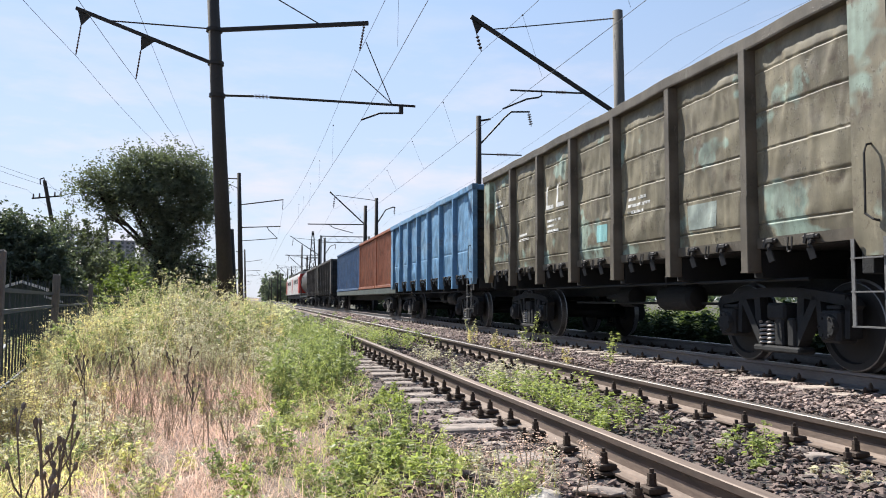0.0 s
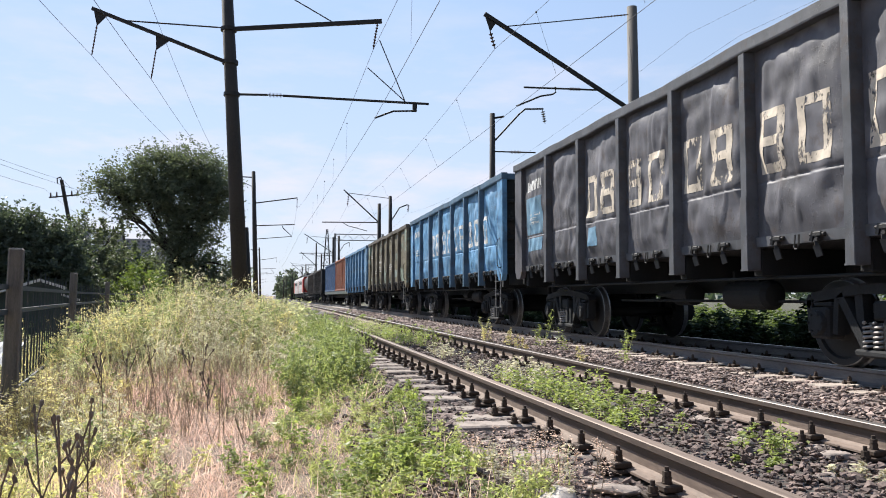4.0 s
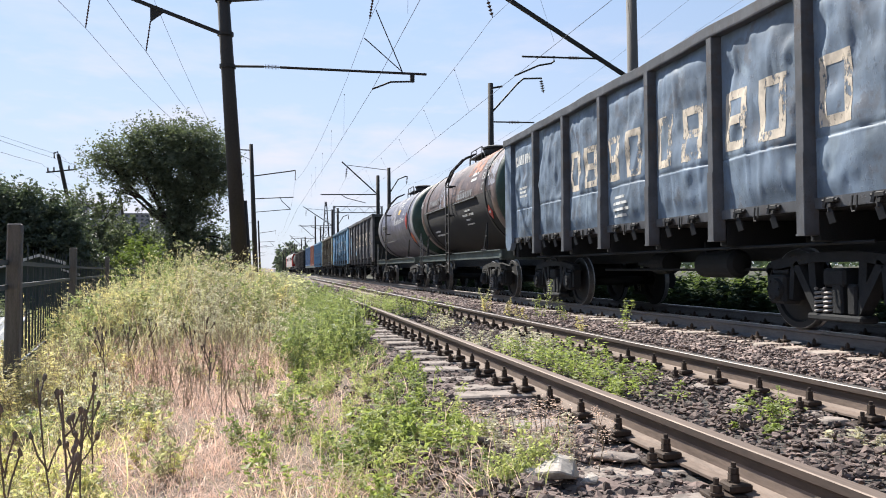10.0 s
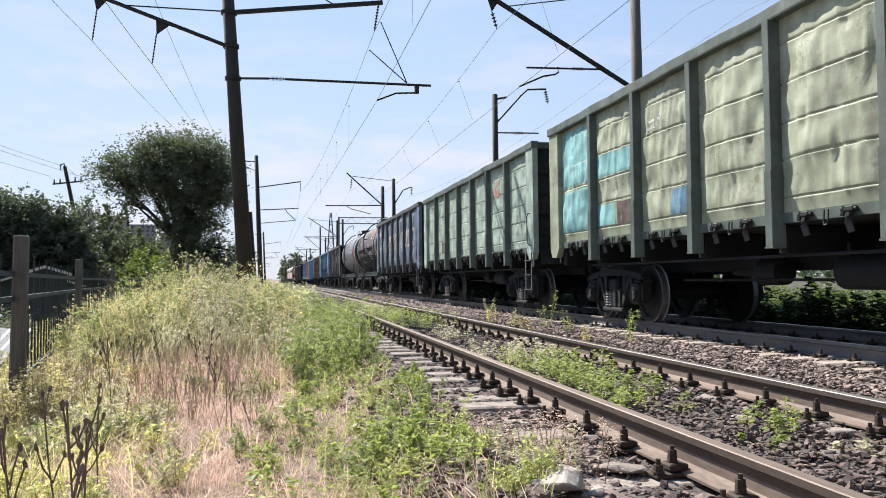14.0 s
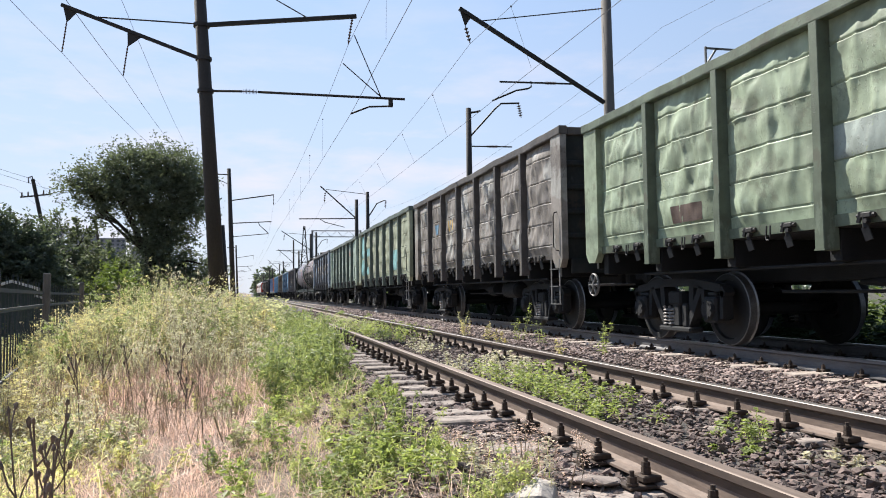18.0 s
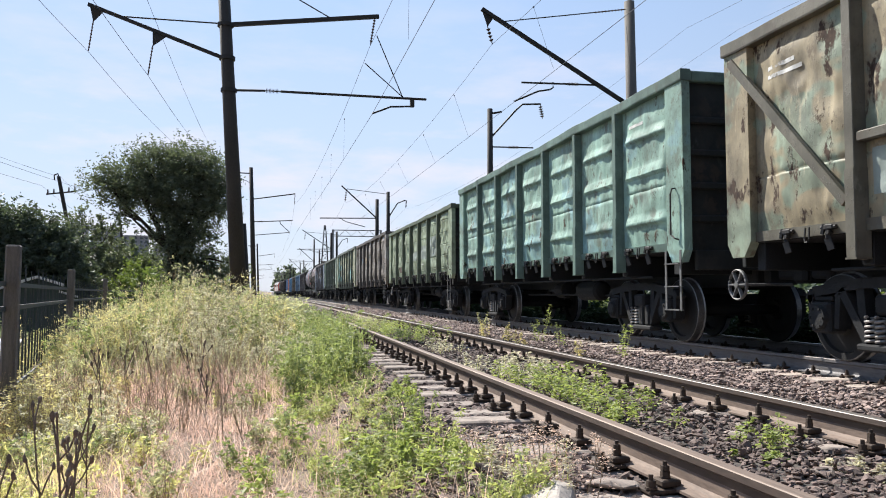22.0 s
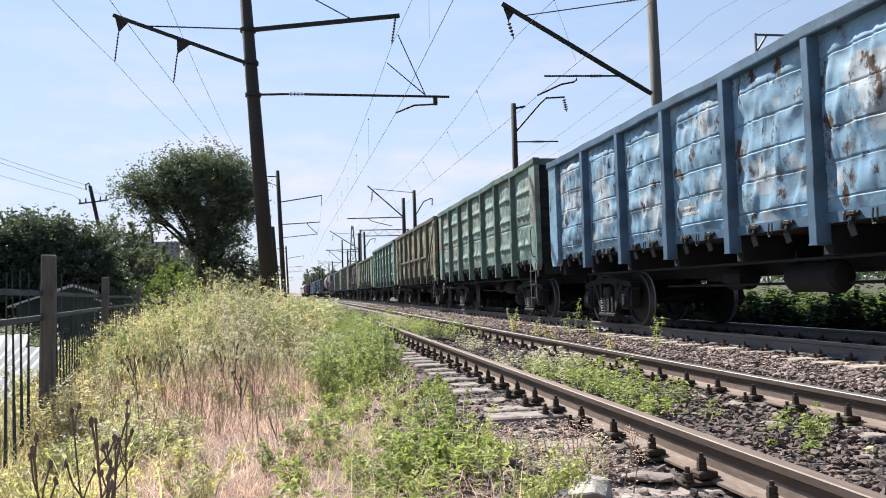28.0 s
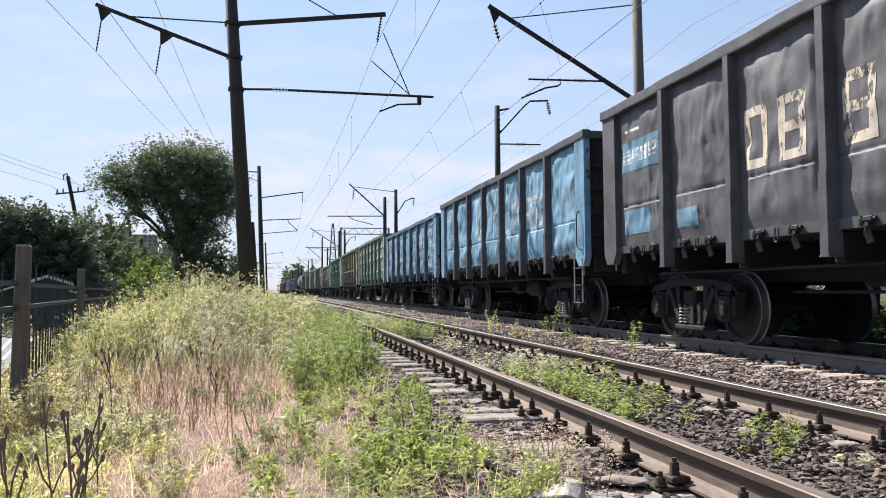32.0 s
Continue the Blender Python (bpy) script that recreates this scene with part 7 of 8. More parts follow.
# tall stems and blades between the weeds on the bank
for mat, n, lab in (("dead", 350, "tall dead brown stems in the bank"), ("straw", 500, "tall dry stems standing in the bank"), ("yellow", 1500, "tall yellowing blades in the bank"), ("weed", 2500, "tall green blades in the bank")):
    x, y = scatter(n, -4.2, 0.3, 9.5, 20, 1.0)
    v, f = ribbons(np.stack([x, y, ground_z(x, y) - 0.02], 1), (0.25 + 1.1 * hump(x, y)) * rng.uniform(0.5, 1.2, n), rng.uniform(0.005, 0.010, n), rng.uniform(0.1, 0.8, n))
    field("bank_blades", v, f, G[mat], lab)

# leafy herbs along the ballast's edge
for n, mat, seed, leaf, lab in ((95, "herb", 1.0, 0.021, "low bright green herbs beside the rail"), (80, "deep", 4.0, 0.018, "low deep green herbs beside the rail"), (110, "green", 8.0, 0.016, "low yellow green herbs beside the rail")):
    x, y = scatter(n, -0.55, 1.14, 3.4, 12, 1.25)
    k = (patch(x, y, 1.9, seed) > 0.40) & (x > 0.12 + rng.uniform(-0.25, 0.25, n))
    s, lv = bushes(x[k], y[k], rng.uniform(0.10, 0.30, k.sum()), 8, 42, leaf, 0.85, 0.12, 0.003, 0.4, 2.2)
    field("green_herbs", *lv, G[mat], lab, "weeds")
    field("herb_stems", *s, G["green"], "thin green stems of low herbs", "weeds")
x, y = scatter(150, 0.15, 1.12, 8.6, 21, 1.0)
s, lv = bushes(x, y, rng.uniform(0.35, 0.78, 150), 9, 42, 0.026, 0.5, 0.1, 0.004, 0.35)
field("green_weeds", *lv, G["deep"], "bushy green weeds crowding the rail", "weeds")
field("weed_stems", *s, G["green"], "thin green weed stems", "weeds")

# the tall weeds on the bank, each a bush of its own height
for name, n, box_, mat, stems, nl, size, long, label in (
        ("tall_weeds", 150, (-4.2, 0.5, 11.3, 24), "weed", 9, 49, 0.026, 2.4, "tall dusty green weeds on the bank"),
        ("yellow_weeds", 190, (-4.6, 0.3, 11.0, 22), "yellow", 9, 49, 0.021, 1.6, "tall yellowing flowering weeds on the bank"),
        ("dark_weeds", 110, (-3.8, 0.5, 10.8, 20), "deep", 8, 42, 0.028, 2.6, "tall deep green weeds on the bank"),
        ("grey_weeds", 90, (-1.4, 0.6, 9.6, 17), "grey_weed", 9, 56, 0.017, 2.2, "greyish feathery weeds on the bank")):
    x, y = scatter(n, *box_, 1.1)
    h = (0.30 + 1.22 * hump(x, y)) * rng.uniform(0.55, 1.12, n)
    s, lv = bushes(x, y, h, stems, nl, size, 0.34, 0.12, 0.0032, 0.26, long)
    field(name, *lv, G[mat], label, "weeds")
    field("weed_stems", *s, G["stem"], "thin dry weed stems on the bank", "weeds")
for mat, n, label in (("weed", 46, "green weeds at the end of the bank beside the rail"), ("yellow", 34, "yellowing weeds at the end of the bank beside the rail")):
    x, y = scatter(n, -0.7, 0.45, 13, 30, 1.0)
    s, lv = bushes(x, y, rng.uniform(0.75, 1.2, n), 9, 49, 0.028, 0.36, 0.1, 0.005, 0.28)
    field("tall_weeds", *lv, G[mat], label, "weeds")
    field("weed_stems", *s, G["stem"], "thin dry weed stems on the bank", "weeds")
for mat, seed, label in (("yellow", 2.0, "tall yellowing weeds in front of the fence"), ("weed", 5.0, "tall dusty green weeds in front of the fence")):
    x, y = scatter(110, -3.5, -1.5, 8.6, 14.0, 1.0)
    k = patch(x, y, 1.2, seed) > 0.40
    h = (0.22 + 0.62 * np.clip((y - 8.5) / 3.5, 0, 1)) * rng.uniform(0.5, 1.1, 110)
    s, lv = bushes(x[k], y[k], h[k], 8, 42, 0.022, 0.4, 0.2, 0.0045, 0.28)
    field("fence_weeds", *lv, G[mat], label, "weeds")
    field("weed_stems", *s, G["stem"], "thin dry weed stems by the fence", "weeds")
x, y = scatter(3000, -14, -4.5, 8, 45, 1.0)
s, lv = weeds(x, y, rng.uniform(0.4, 0.9, 3000), 18, 0.07, 0.4, 0.008, 0.1, 0.2, 1.3)
field("garden_weeds", *lv, G["tree"], "rough green weeds beyond the fence", "weeds")
x, y = scatter(2200, 0.0, 0.9, 18, 120, 1.6)
s, lv = weeds(x + np.array([bend(t) for t in y]) * 1.0, y, rng.uniform(0.4, 1.1, 2200), 20, 0.07, 0.4, 0.008, 0.05, 0.2, 1.2)
field("trackside_weeds", *lv, G["weed"], "green weeds along the far trackside", "weeds")
x, y = scatter(2600, -6.0, 0.0, 22, 90, 1.4)
s, lv = weeds(x, y, rng.uniform(0.4, 1.2, 2600), 20, 0.07, 0.4, 0.008, 0.05, 0.2, 1.2)
field("bank_weeds", *lv, G["yellow"], "yellow green weeds on the far bank", "weeds")
x, y = scatter(7000, 10.2, 24.0, 2, 75, 1.5)
s, lv = weeds(x, y, rng.uniform(0.4, 1.2, 7000), 22, 0.075, 0.4, 0.008, 0.05, 0.2, 1.2)
field("verge_weeds", *lv, G["bush"], "rough green weeds behind the train", "weeds")
x, y = scatter(2400, 11.2, 14.5, -2, 70, 1.2)
s, lv = weeds(x, y, rng.uniform(0.8, 1.6, 2400), 40, 0.085, 0.4, 0.01, 0.0, 0.12, 1.0)
field("verge_weeds", *lv, G["bush"], "tall green weeds on the far verge", "weeds")
# a thicket whose dark leaf colour stands for the shade under the train
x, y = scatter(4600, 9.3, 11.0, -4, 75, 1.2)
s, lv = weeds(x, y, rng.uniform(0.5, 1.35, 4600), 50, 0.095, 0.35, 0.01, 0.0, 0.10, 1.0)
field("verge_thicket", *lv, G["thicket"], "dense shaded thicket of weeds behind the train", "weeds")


def clump(name, x, y, h, n, nl, leaf, spread, mat, label, round_=0.18, z=None, stem="green"):
    """A single plant, or a small clump of one kind, as a thing of leaves and stems."""
    px, py = x + rng.normal(0, round_, n), y + rng.normal(0, round_ * 1.4, n)
    s, lv = weeds(px, py, rng.uniform(0.55, 1.0, n) * h, nl, leaf, spread, 0.004, 0.1, 0.28, 1.2)
    t = thing(name, pose(x, y, float(ground_z(x, y))), label, "weed", "weeds on the ballast")
    for nm, (v, f), m in (("foliage", lv, G[mat]), ("stem", s, G[stem])):
        part(nm, soup(nm, v - np.array([x, y, float(ground_z(x, y))]), f, m), None, t)["kind"] = "stuff"
    return t


for x, y, h, n, r, mat in ((2.72, 6.05, 0.30, 16, 0.20, "herb"), (2.62, 6.75, 0.34, 18, 0.22, "herb"), (2.75, 7.6, 0.36, 20, 0.24, "herb"), (2.6, 8.5, 0.34, 18, 0.26, "grey_weed"), (2.9, 9.3, 0.3, 14, 0.25, "grey_weed"), (2.55, 5.35, 0.24, 9, 0.13, "herb"),
                           (2.7, 15.2, 0.42, 22, 0.3, "herb"), (2.6, 16.8, 0.46, 26, 0.34, "herb"), (2.8, 18.6, 0.44, 24, 0.36, "herb"), (2.6, 20.6, 0.42, 22, 0.36, "weed"), (2.7, 12.4, 0.28, 12, 0.26, "grey_weed"), (2.6, 23.5, 0.4, 22, 0.4, "weed"), (2.65, 27.5, 0.4, 20, 0.5, "weed"),
                           (2.95, 4.35, 0.26, 6, 0.07, "herb"), (2.72, 4.05, 0.12, 5, 0.05, "herb"), (3.10, 3.70, 0.13, 6, 0.07, "grey_weed")):
    clump("ballast_weed", x, y, h, n, 44, 0.027, 0.7, mat, "bushy green weed growing between the rails", r)
for x, y, h, n, mat in ((5.05, 10.9, 0.52, 3, "herb"), (5.1, 13.4, 0.52, 2, "herb"), (5.15, 14.7, 0.62, 4, "herb"), (4.72, 15.4, 0.36, 5, "yellow"), (4.6, 16.9, 0.34, 5, "yellow"), (4.55, 11.2, 0.22, 3, "yellow"), (4.6, 14.2, 0.26, 3, "yellow"), (5.3, 19.5, 0.5, 4, "weed")):
    clump("shoulder_weed", x, y, h * 1.5, n, 46, 0.030, 0.26, mat, "slender green weed on the ballast shoulder", 0.05)
for x, y, h, n in ((1.44, 3.80, 0.40, 9), (1.32, 4.00, 0.36, 8), (1.52, 4.05, 0.30, 6), (1.22, 4.30, 0.28, 6)):
    clump("green_weed", x - 0.1, y, h * 0.7, 7, 40, 0.018, 0.6, "grey_weed", "low dusty weed beside the rail", 0.10)
    clump("white_flowered_weed", x, y, h, n, 60, 0.010, 0.6, "straw", "thin branching weed with tiny pale flowers", 0.09, stem="stem")
for x, y, h in ((0.45, 4.7, 0.30), (0.75, 4.05, 0.28), (0.62, 5.4, 0.34), (0.2, 5.9, 0.4), (0.9, 5.0, 0.3), (0.05, 4.5, 0.3)):
    clump("young_maple_shoot", x, y, h, 6, 20, 0.034, 0.8, "herb", "low leafy shoot with broad bright leaves", 0.10)


def thistle(x, y, h, seed):
    """A dead stalk with side branches and dark seed heads."""
    r = random.Random(seed)
    z = float(ground_z(x, y))
    t = thing("dead_thistle", pose(x, y, z - 0.03, r.uniform(-12, 12), r.uniform(-12, 12), r.uniform(0, 360)), "dead brown thistle stalk with dark seed heads", "dry weed", "dead stalks")
    tips = [(Vector((0, 0, 0)), Vector((0.02, 0, h)))]
    for i in range(r.randint(2, 4)):
        f = r.uniform(0.35, 0.85)
        a = r.uniform(0, 6.28)
        p = Vector((0.02 * f, 0, h * f))
        tips.append((p, p + Vector((math.cos(a) * 0.07, math.sin(a) * 0.07, r.uniform(0.10, 0.24)))))
    for p, q in tips:
        bm = bmesh.new()
        chain(bm, [p, (p * 0.5 + q * 0.5) + Vector((0.008, 0.006, -0.01)), q], 0.0045, 5)
        part("stalk", bm, G["dead"], t)
        bm = bmesh.new()
        bmesh.ops.create_icosphere(bm, subdivisions=1, radius=0.0095, matrix=Matrix.Translation(q) @ Matrix.Diagonal((1, 1, 2.0, 1)))
        for v in bm.verts:
            v.co += (v.co - q) * r.uniform(-0.3, 0.6)
        part("seed_head", bm, G["dead"], t, "dark dry seed head")


r = random.Random(3)
for k in range(7):
    y = r.uniform(3.4, 5.0)
    thistle(-y * r.uniform(0.13, 0.29), y, r.uniform(0.45, 0.80), k)
for k in range(7):
    thistle(r.uniform(-1.9, -0.4), r.uniform(7.5, 9.5), r.uniform(0.4, 0.7), 50 + k)

x, y = scatter(300, -2.6, -1.6, 6.8, 8.8, 1.0)
k = x < -0.24 * y - 0.05
s, lv = weeds(x[k], y[k], rng.uniform(0.28, 0.70, k.sum()), 40, 0.018, 0.3, 0.004, 0.15, 0.2, 1.5)
field("fence_weeds", *lv, G["yellow"], "yellowing weeds along the foot of the fence", "weeds")
field("weed_stems", *s, G["stem"], "thin dry weed stems by the fence", "weeds")

# pale umbels standing in the grass
FLOWER = leafy("pale_flower", (0.66, 0.60, 0.50), (0.52, 0.44, 0.36), 0.4)
for x, y, h in ((-1.55, 7.6, 0.42), (-1.30, 7.4, 0.34), (-0.62, 8.4, 0.55), (-0.75, 9.2, 0.72), (-2.35, 5.9, 0.36), (-1.62, 6.6, 0.28), (-2.75, 6.2, 0.3)):
    z = float(ground_z(x, y))
    t = thing("umbel_flower", pose(x, y, z - 0.02), "pale flat flower head on a thin stem", "flower", "pale flowers")
    bm = bmesh.new()
    chain(bm, [(0, 0, 0), (0.01, 0.01, h * 0.6), (0.0, 0.02, h)], 0.004, 5)
    part("stem", bm, G["stem"], t)
    a, d = rng.uniform(0, 6.28, 90), 0.055 * rng.uniform(0, 1, 90) ** 0.5
    v, f = leaves(np.stack([np.cos(a) * d, np.sin(a) * d, h + 0.02 - 3 * d * d + rng.uniform(-0.01, 0.02, 90)], 1), np.full(90, 0.016), 0.5, 1.1)
    part("flower_head", soup("flower_head", v, f, FLOWER), None, t, "pale cream flower head")

# ---- fence ----
fence = thing("garden_fence", pose(0, 0, 0), "weathered fence of thin iron pickets on timber posts", "fence")


CORNERS = [(-1.39, 1.5), (-2.28, 7.73), (-3.55, 15.4), (-4.75, 24.7), (-4.7, 31.0)]
for x, y in CORNERS[1:]:
    bm = bmesh.new()
    box(bm, (-0.058, -0.058, 0), (0.058, 0.058, 1.74), 0.015)
    for v in bm.verts:
        v.co.x += 0.02 * noise.noise(v.co * 3)
    part("post", bm, M["wood"], fence, "grey weathered timber post").matrix_local = pose(x, y, -0.55, 0, 1.0, 6)
bm = bmesh.new()
box(bm, (-0.011, -0.009, -0.40), (0.011, 0.009, 1.02))
for v in bm.verts:
    if v.co.z > 0.9:
        v.co.y *= 0.3
        v.co.x *= 0.3
PICKET = bpy.data.meshes.new("picket")
bm.to_mesh(PICKET)
bm.free()
PICKET.materials.append(M["fence_iron"])
r = random.Random(5)
for k, ((xa, ya), (xb, yb)) in enumerate(zip(CORNERS, CORNERS[1:])):
    a, b = Vector((xa, ya, 0)), Vector((xb, yb, 0))
    for z in ((0.84, 0.62) if k == 0 else (0.84, 0.62, -0.15)):
        bm = bmesh.new()
        bar(bm, a + Vector((-0.03, 0, z)), b + Vector((-0.03, 0, z)), 0.025, 0.045)
        part("fence_rail", bm, M["fence_iron"], fence)
    step = 0.30
    for i in range(1, int((b - a).length / step)):
        p = a.lerp(b, i * step / (b - a).length)
        part("picket", PICKET, None, fence).matrix_local = pose(p.x - 0.05, p.y, r.uniform(-0.04, 0.04), r.uniform(-1.5, 1.5), r.uniform(-1, 1), -6)

# ---- trees ----


def branch(bm, a, b, r0, r1, seg=7, wob=0.05, n=5):
    a, b = Vector(a), Vector(b)
    rings = []
    for k in range(n + 1):
        t = k / n
        p = a.lerp(b, t) + Vector((noise.noise(Vector((a.x + t * 3, b.z, 1))), noise.noise(Vector((b.x, t * 3, 2))), 0)) * wob * (b - a).length * math.sin(math.pi * t)
        rings.append((p, r0 + (r1 - r0) * t))
    vs = []
    for i, (p, rr) in enumerate(rings):
        d = (rings[min(i + 1, n)][0] - rings[max(i - 1, 0)][0]).normalized()
        u = d.orthogonal().normalized()
        w = d.cross(u)
        vs.append([bm.verts.new(p + rr * (math.cos(2 * math.pi * k / seg) * u + math.sin(2 * math.pi * k / seg) * w)) for k in range(seg)])
    for p, q in zip(vs, vs[1:]):
        for k in range(seg):
            bm.faces.new((p[k], p[(k + 1) % seg], q[(k + 1) % seg], q[k]))


def tree(name, foot, trunk_top, blobs, mat, n_leaf, leaf, label, trunk_r=0.28, rough=0.55, category="tree"):
    """A tapered trunk, limbs into each mass of foliage, and a crown of leaf sprays with gaps between them."""
    foot = Vector(foot)
    t = thing(name, Matrix.Translation(foot), label, category)
    bm = bmesh.new()
    top = Vector(trunk_top)
    branch(bm, (0, 0, 0), top, trunk_r, trunk_r * 0.6, 10, 0.03)
    part("trunk", bm, G["bark"], t)
    vol = sum(b[3] * b[4] * b[5] for b in blobs)
    allv = []
    for bx, by, bz, rx, ry, rz in blobs:
        bm = bmesh.new()
        branch(bm, top * 0.85, (bx, by, bz), trunk_r * 0.45, 0.03)
        for k in range(3):
            e = Vector((bx + rng.uniform(-0.7, 0.7) * rx, by + rng.uniform(-0.7, 0.7) * ry, bz + rng.uniform(-0.2, 0.8) * rz))
            branch(bm, top.lerp(Vector((bx, by, bz)), 0.6), e, trunk_r * 0.22, 0.02, 5)
        part("limb", bm, G["bark"], t)
        n = max(60, int(n_leaf * rx * ry * rz / vol))
        sprays = max(10, n // 28)
        d = rng.normal(size=(sprays, 3))
        d /= np.linalg.norm(d, axis=1)[:, None]
        rad = rng.uniform(0.25, 1.0, sprays) ** 0.45 * (1 + rng.normal(0, 0.10, sprays))
        c = d * rad[:, None] * np.array([rx, ry, rz]) + np.array([bx, by, bz])
        i = rng.integers(0, sprays, n)
        way = d + rng.normal(0, 0.35, d.shape)
        out = way[i] * rng.uniform(-0.3, 1, (n, 1)) * rough
        allv.append(c[i] + out + rng.normal(0, 0.14, (n, 3)) * rough)
    at = np.concatenate(allv)
    v, f = leaves(at, leaf * rng.uniform(0.6, 1.3, len(at)), 0.8, 2.1)
    part("crown", soup("crown", v, f, G[mat]), None, t)
    return t


tree("broad_willow", (-6.35, 52, -1.45), (0.3, 0, 5.6),
     [(-3.6, 0, 8.9, 1.2, 1.3, 0.8), (-2.3, 0.3, 9.3, 1.5, 1.7, 1.2), (-0.6, 0.4, 10.1, 1.5, 1.8, 1.1), (1.0, 0, 10.3, 1.5, 1.8, 1.1), (2.3, 0.3, 9.5, 1.4, 1.7, 1.3), (3.0, 0, 8.0, 1.0, 1.4, 1.2),
      (0.9, 0, 8.4, 1.9, 1.9, 1.3), (-1.3, -0.3, 8.2, 1.3, 1.5, 0.9), (-2.7, 0, 7.4, 0.6, 0.8, 0.9), (1.3, 0, 6.6, 1.5, 1.4, 1.3), (0.3, 0, 6.0, 1.2, 1.3, 1.2), (1.5, 0.2, 4.8, 1.1, 1.3, 1.3), (1.3, 0, 3.2, 1.4, 1.4, 1.2),
      (3.2, 0, 3.7, 1.2, 1.3, 0.7), (2.6, 0, 2.3, 1.5, 1.4, 0.9), (0.5, 0, 1.8, 1.2, 1.3, 1.0)],
     "tree", 60000, 0.105, "broad leafy tree with a dark uneven crown", 0.34, 0.85)
tree("dark_tree", (-12.4, 42.5, -0.6), (0.2, 0, 2.6), [(-0.9, 0, 4.1, 2.0, 1.9, 1.5), (0.9, 0, 3.7, 1.8, 1.7, 1.5), (-2.5, 0, 3.0, 1.7, 1.7, 1.6), (0.2, -0.4, 2.0, 2.8, 1.8, 1.6), (2.2, 0, 2.4, 1.3, 1.4, 1.5)],
     "tree_dark", 60000, 0.115, "dense dark rounded tree behind the fence", 0.25, 0.65)
tree("dark_tree", (-16.8, 41.0, -0.6), (0.2, 0, 2.4), [(0, 0, 3.2, 2.0, 1.9, 1.6), (1.7, 0, 2.2, 1.6, 1.6, 1.5), (-1.8, 0, 2.4, 1.6, 1.6, 1.6), (0.6, 0, 1.4, 2.4, 1.6, 1.2)],
     "tree_dark", 30000, 0.13, "dense dark rounded tree behind the fence", 0.25, 0.65)
tree("slender_tree", (-11.2, 53.0, -0.6), (0.0, 0, 3.2), [(-0.3, 0, 5.2, 0.8, 0.9, 1.4), (0.8, 0, 4.6, 0.9, 1.0, 1.3), (-0.8, 0, 3.6, 1.2, 1.2, 1.2), (0.8, 0, 2.9, 1.4, 1.2, 1.2), (0.2, 0, 1.6, 1.8, 1.3, 1.3)],
     "tree", 9000, 0.13, "slender leafy tree with airy top", 0.16, 0.7)
tree("garden_tree", (-9.4, 58.0, -0.6), (0.0, 0, 2.4), [(0, 0, 3.5, 1.6, 1.5, 1.2), (-1.6, 0, 3.0, 1.4, 1.5, 1.3), (1.3, 0, 2.6, 1.4, 1.4, 1.2), (0, 0, 1.4, 2.4, 1.5, 1.1)],
     "tree", 9000, 0.16, "leafy garden tree in a row", 0.2, 0.6)
tree("bright_bush", (-7.0, 44.0, -0.6), (0.0, 0, 1.2), [(0.0, 0, 2.2, 0.7, 0.8, 0.8), (-0.3, 0, 1.4, 0.9, 0.9, 0.9), (0.5, 0, 1.3, 0.9, 0.9, 0.9)], "bush", 4800, 0.09, "bright yellow green bush near the fence", 0.09, 0.5, "bush")
tree("young_tree", (-4.9, 33.5, -0.6), (0.0, 0, 1.0), [(0.0, 0, 1.7, 0.7, 0.7, 0.7), (0.5, 0, 1.1, 0.7, 0.7, 0.7), (-0.6, 0, 1.1, 0.8, 0.7, 0.6)], "bush", 1800, 0.10, "young yellow green bush by the fence", 0.06, 0.5, "bush")
r = random.Random(11)
for i in range(9):
    x, y = -20 - 2.6 * i + r.uniform(-1, 1), 48 + r.uniform(-5, 16)
    h = r.uniform(3.2, 5.2)
    tree("garden_tree", (x, y, -0.6), (0, 0, h * 0.5), [(0, 0, h * 0.8, 1.7, 1.6, 1.3), (1.4, 0, h * 0.55, 1.5, 1.4, 1.3), (-1.4, 0, h * 0.5, 1.5, 1.4, 1.3), (0, 0, h * 0.3, 2.4, 1.5, 1.2)], "tree_dark", 5200, 0.2, "leafy garden tree in a row", 0.2, 0.5)
for i in range(16):
    y = 150 + 22 * i + r.uniform(-6, 6)
    x = -9 - 0.03 * y + r.uniform(-5, 3.5) + bend(y)
    h = r.uniform(5.5, 8.5)
    tree("trackside_tree", (x, y, -0.6), (0, 0, h * 0.5), [(0, 0, h * 0.75, 2.4, 2.2, h * 0.26), (1.8, 0, h * 0.5, 2.0, 2.0, h * 0.25), (-1.8, 0, h * 0.45, 2.0, 2.0, h * 0.25)], "tree", 1100, 0.55, "distant leafy tree beside the line", 0.25, 0.9)
for i in range(14):
    y = 60 + 26 * i + r.uniform(-6, 6)
    x = 24 + r.uniform(-3, 8) + bend(y)
    h = r.uniform(3.0, 5.0)
    tree("trackside_tree", (x, y, -0.75), (0, 0, h * 0.5), [(0, 0, h * 0.7, 2.2, 2.2, h * 0.28), (2.0, 0, h * 0.45, 2.0, 2.0, h * 0.25), (-1.8, 0, h * 0.4, 2.0, 2.0, h * 0.25)], "tree", 900, 0.45, "distant leafy tree beside the line", 0.2, 0.9)

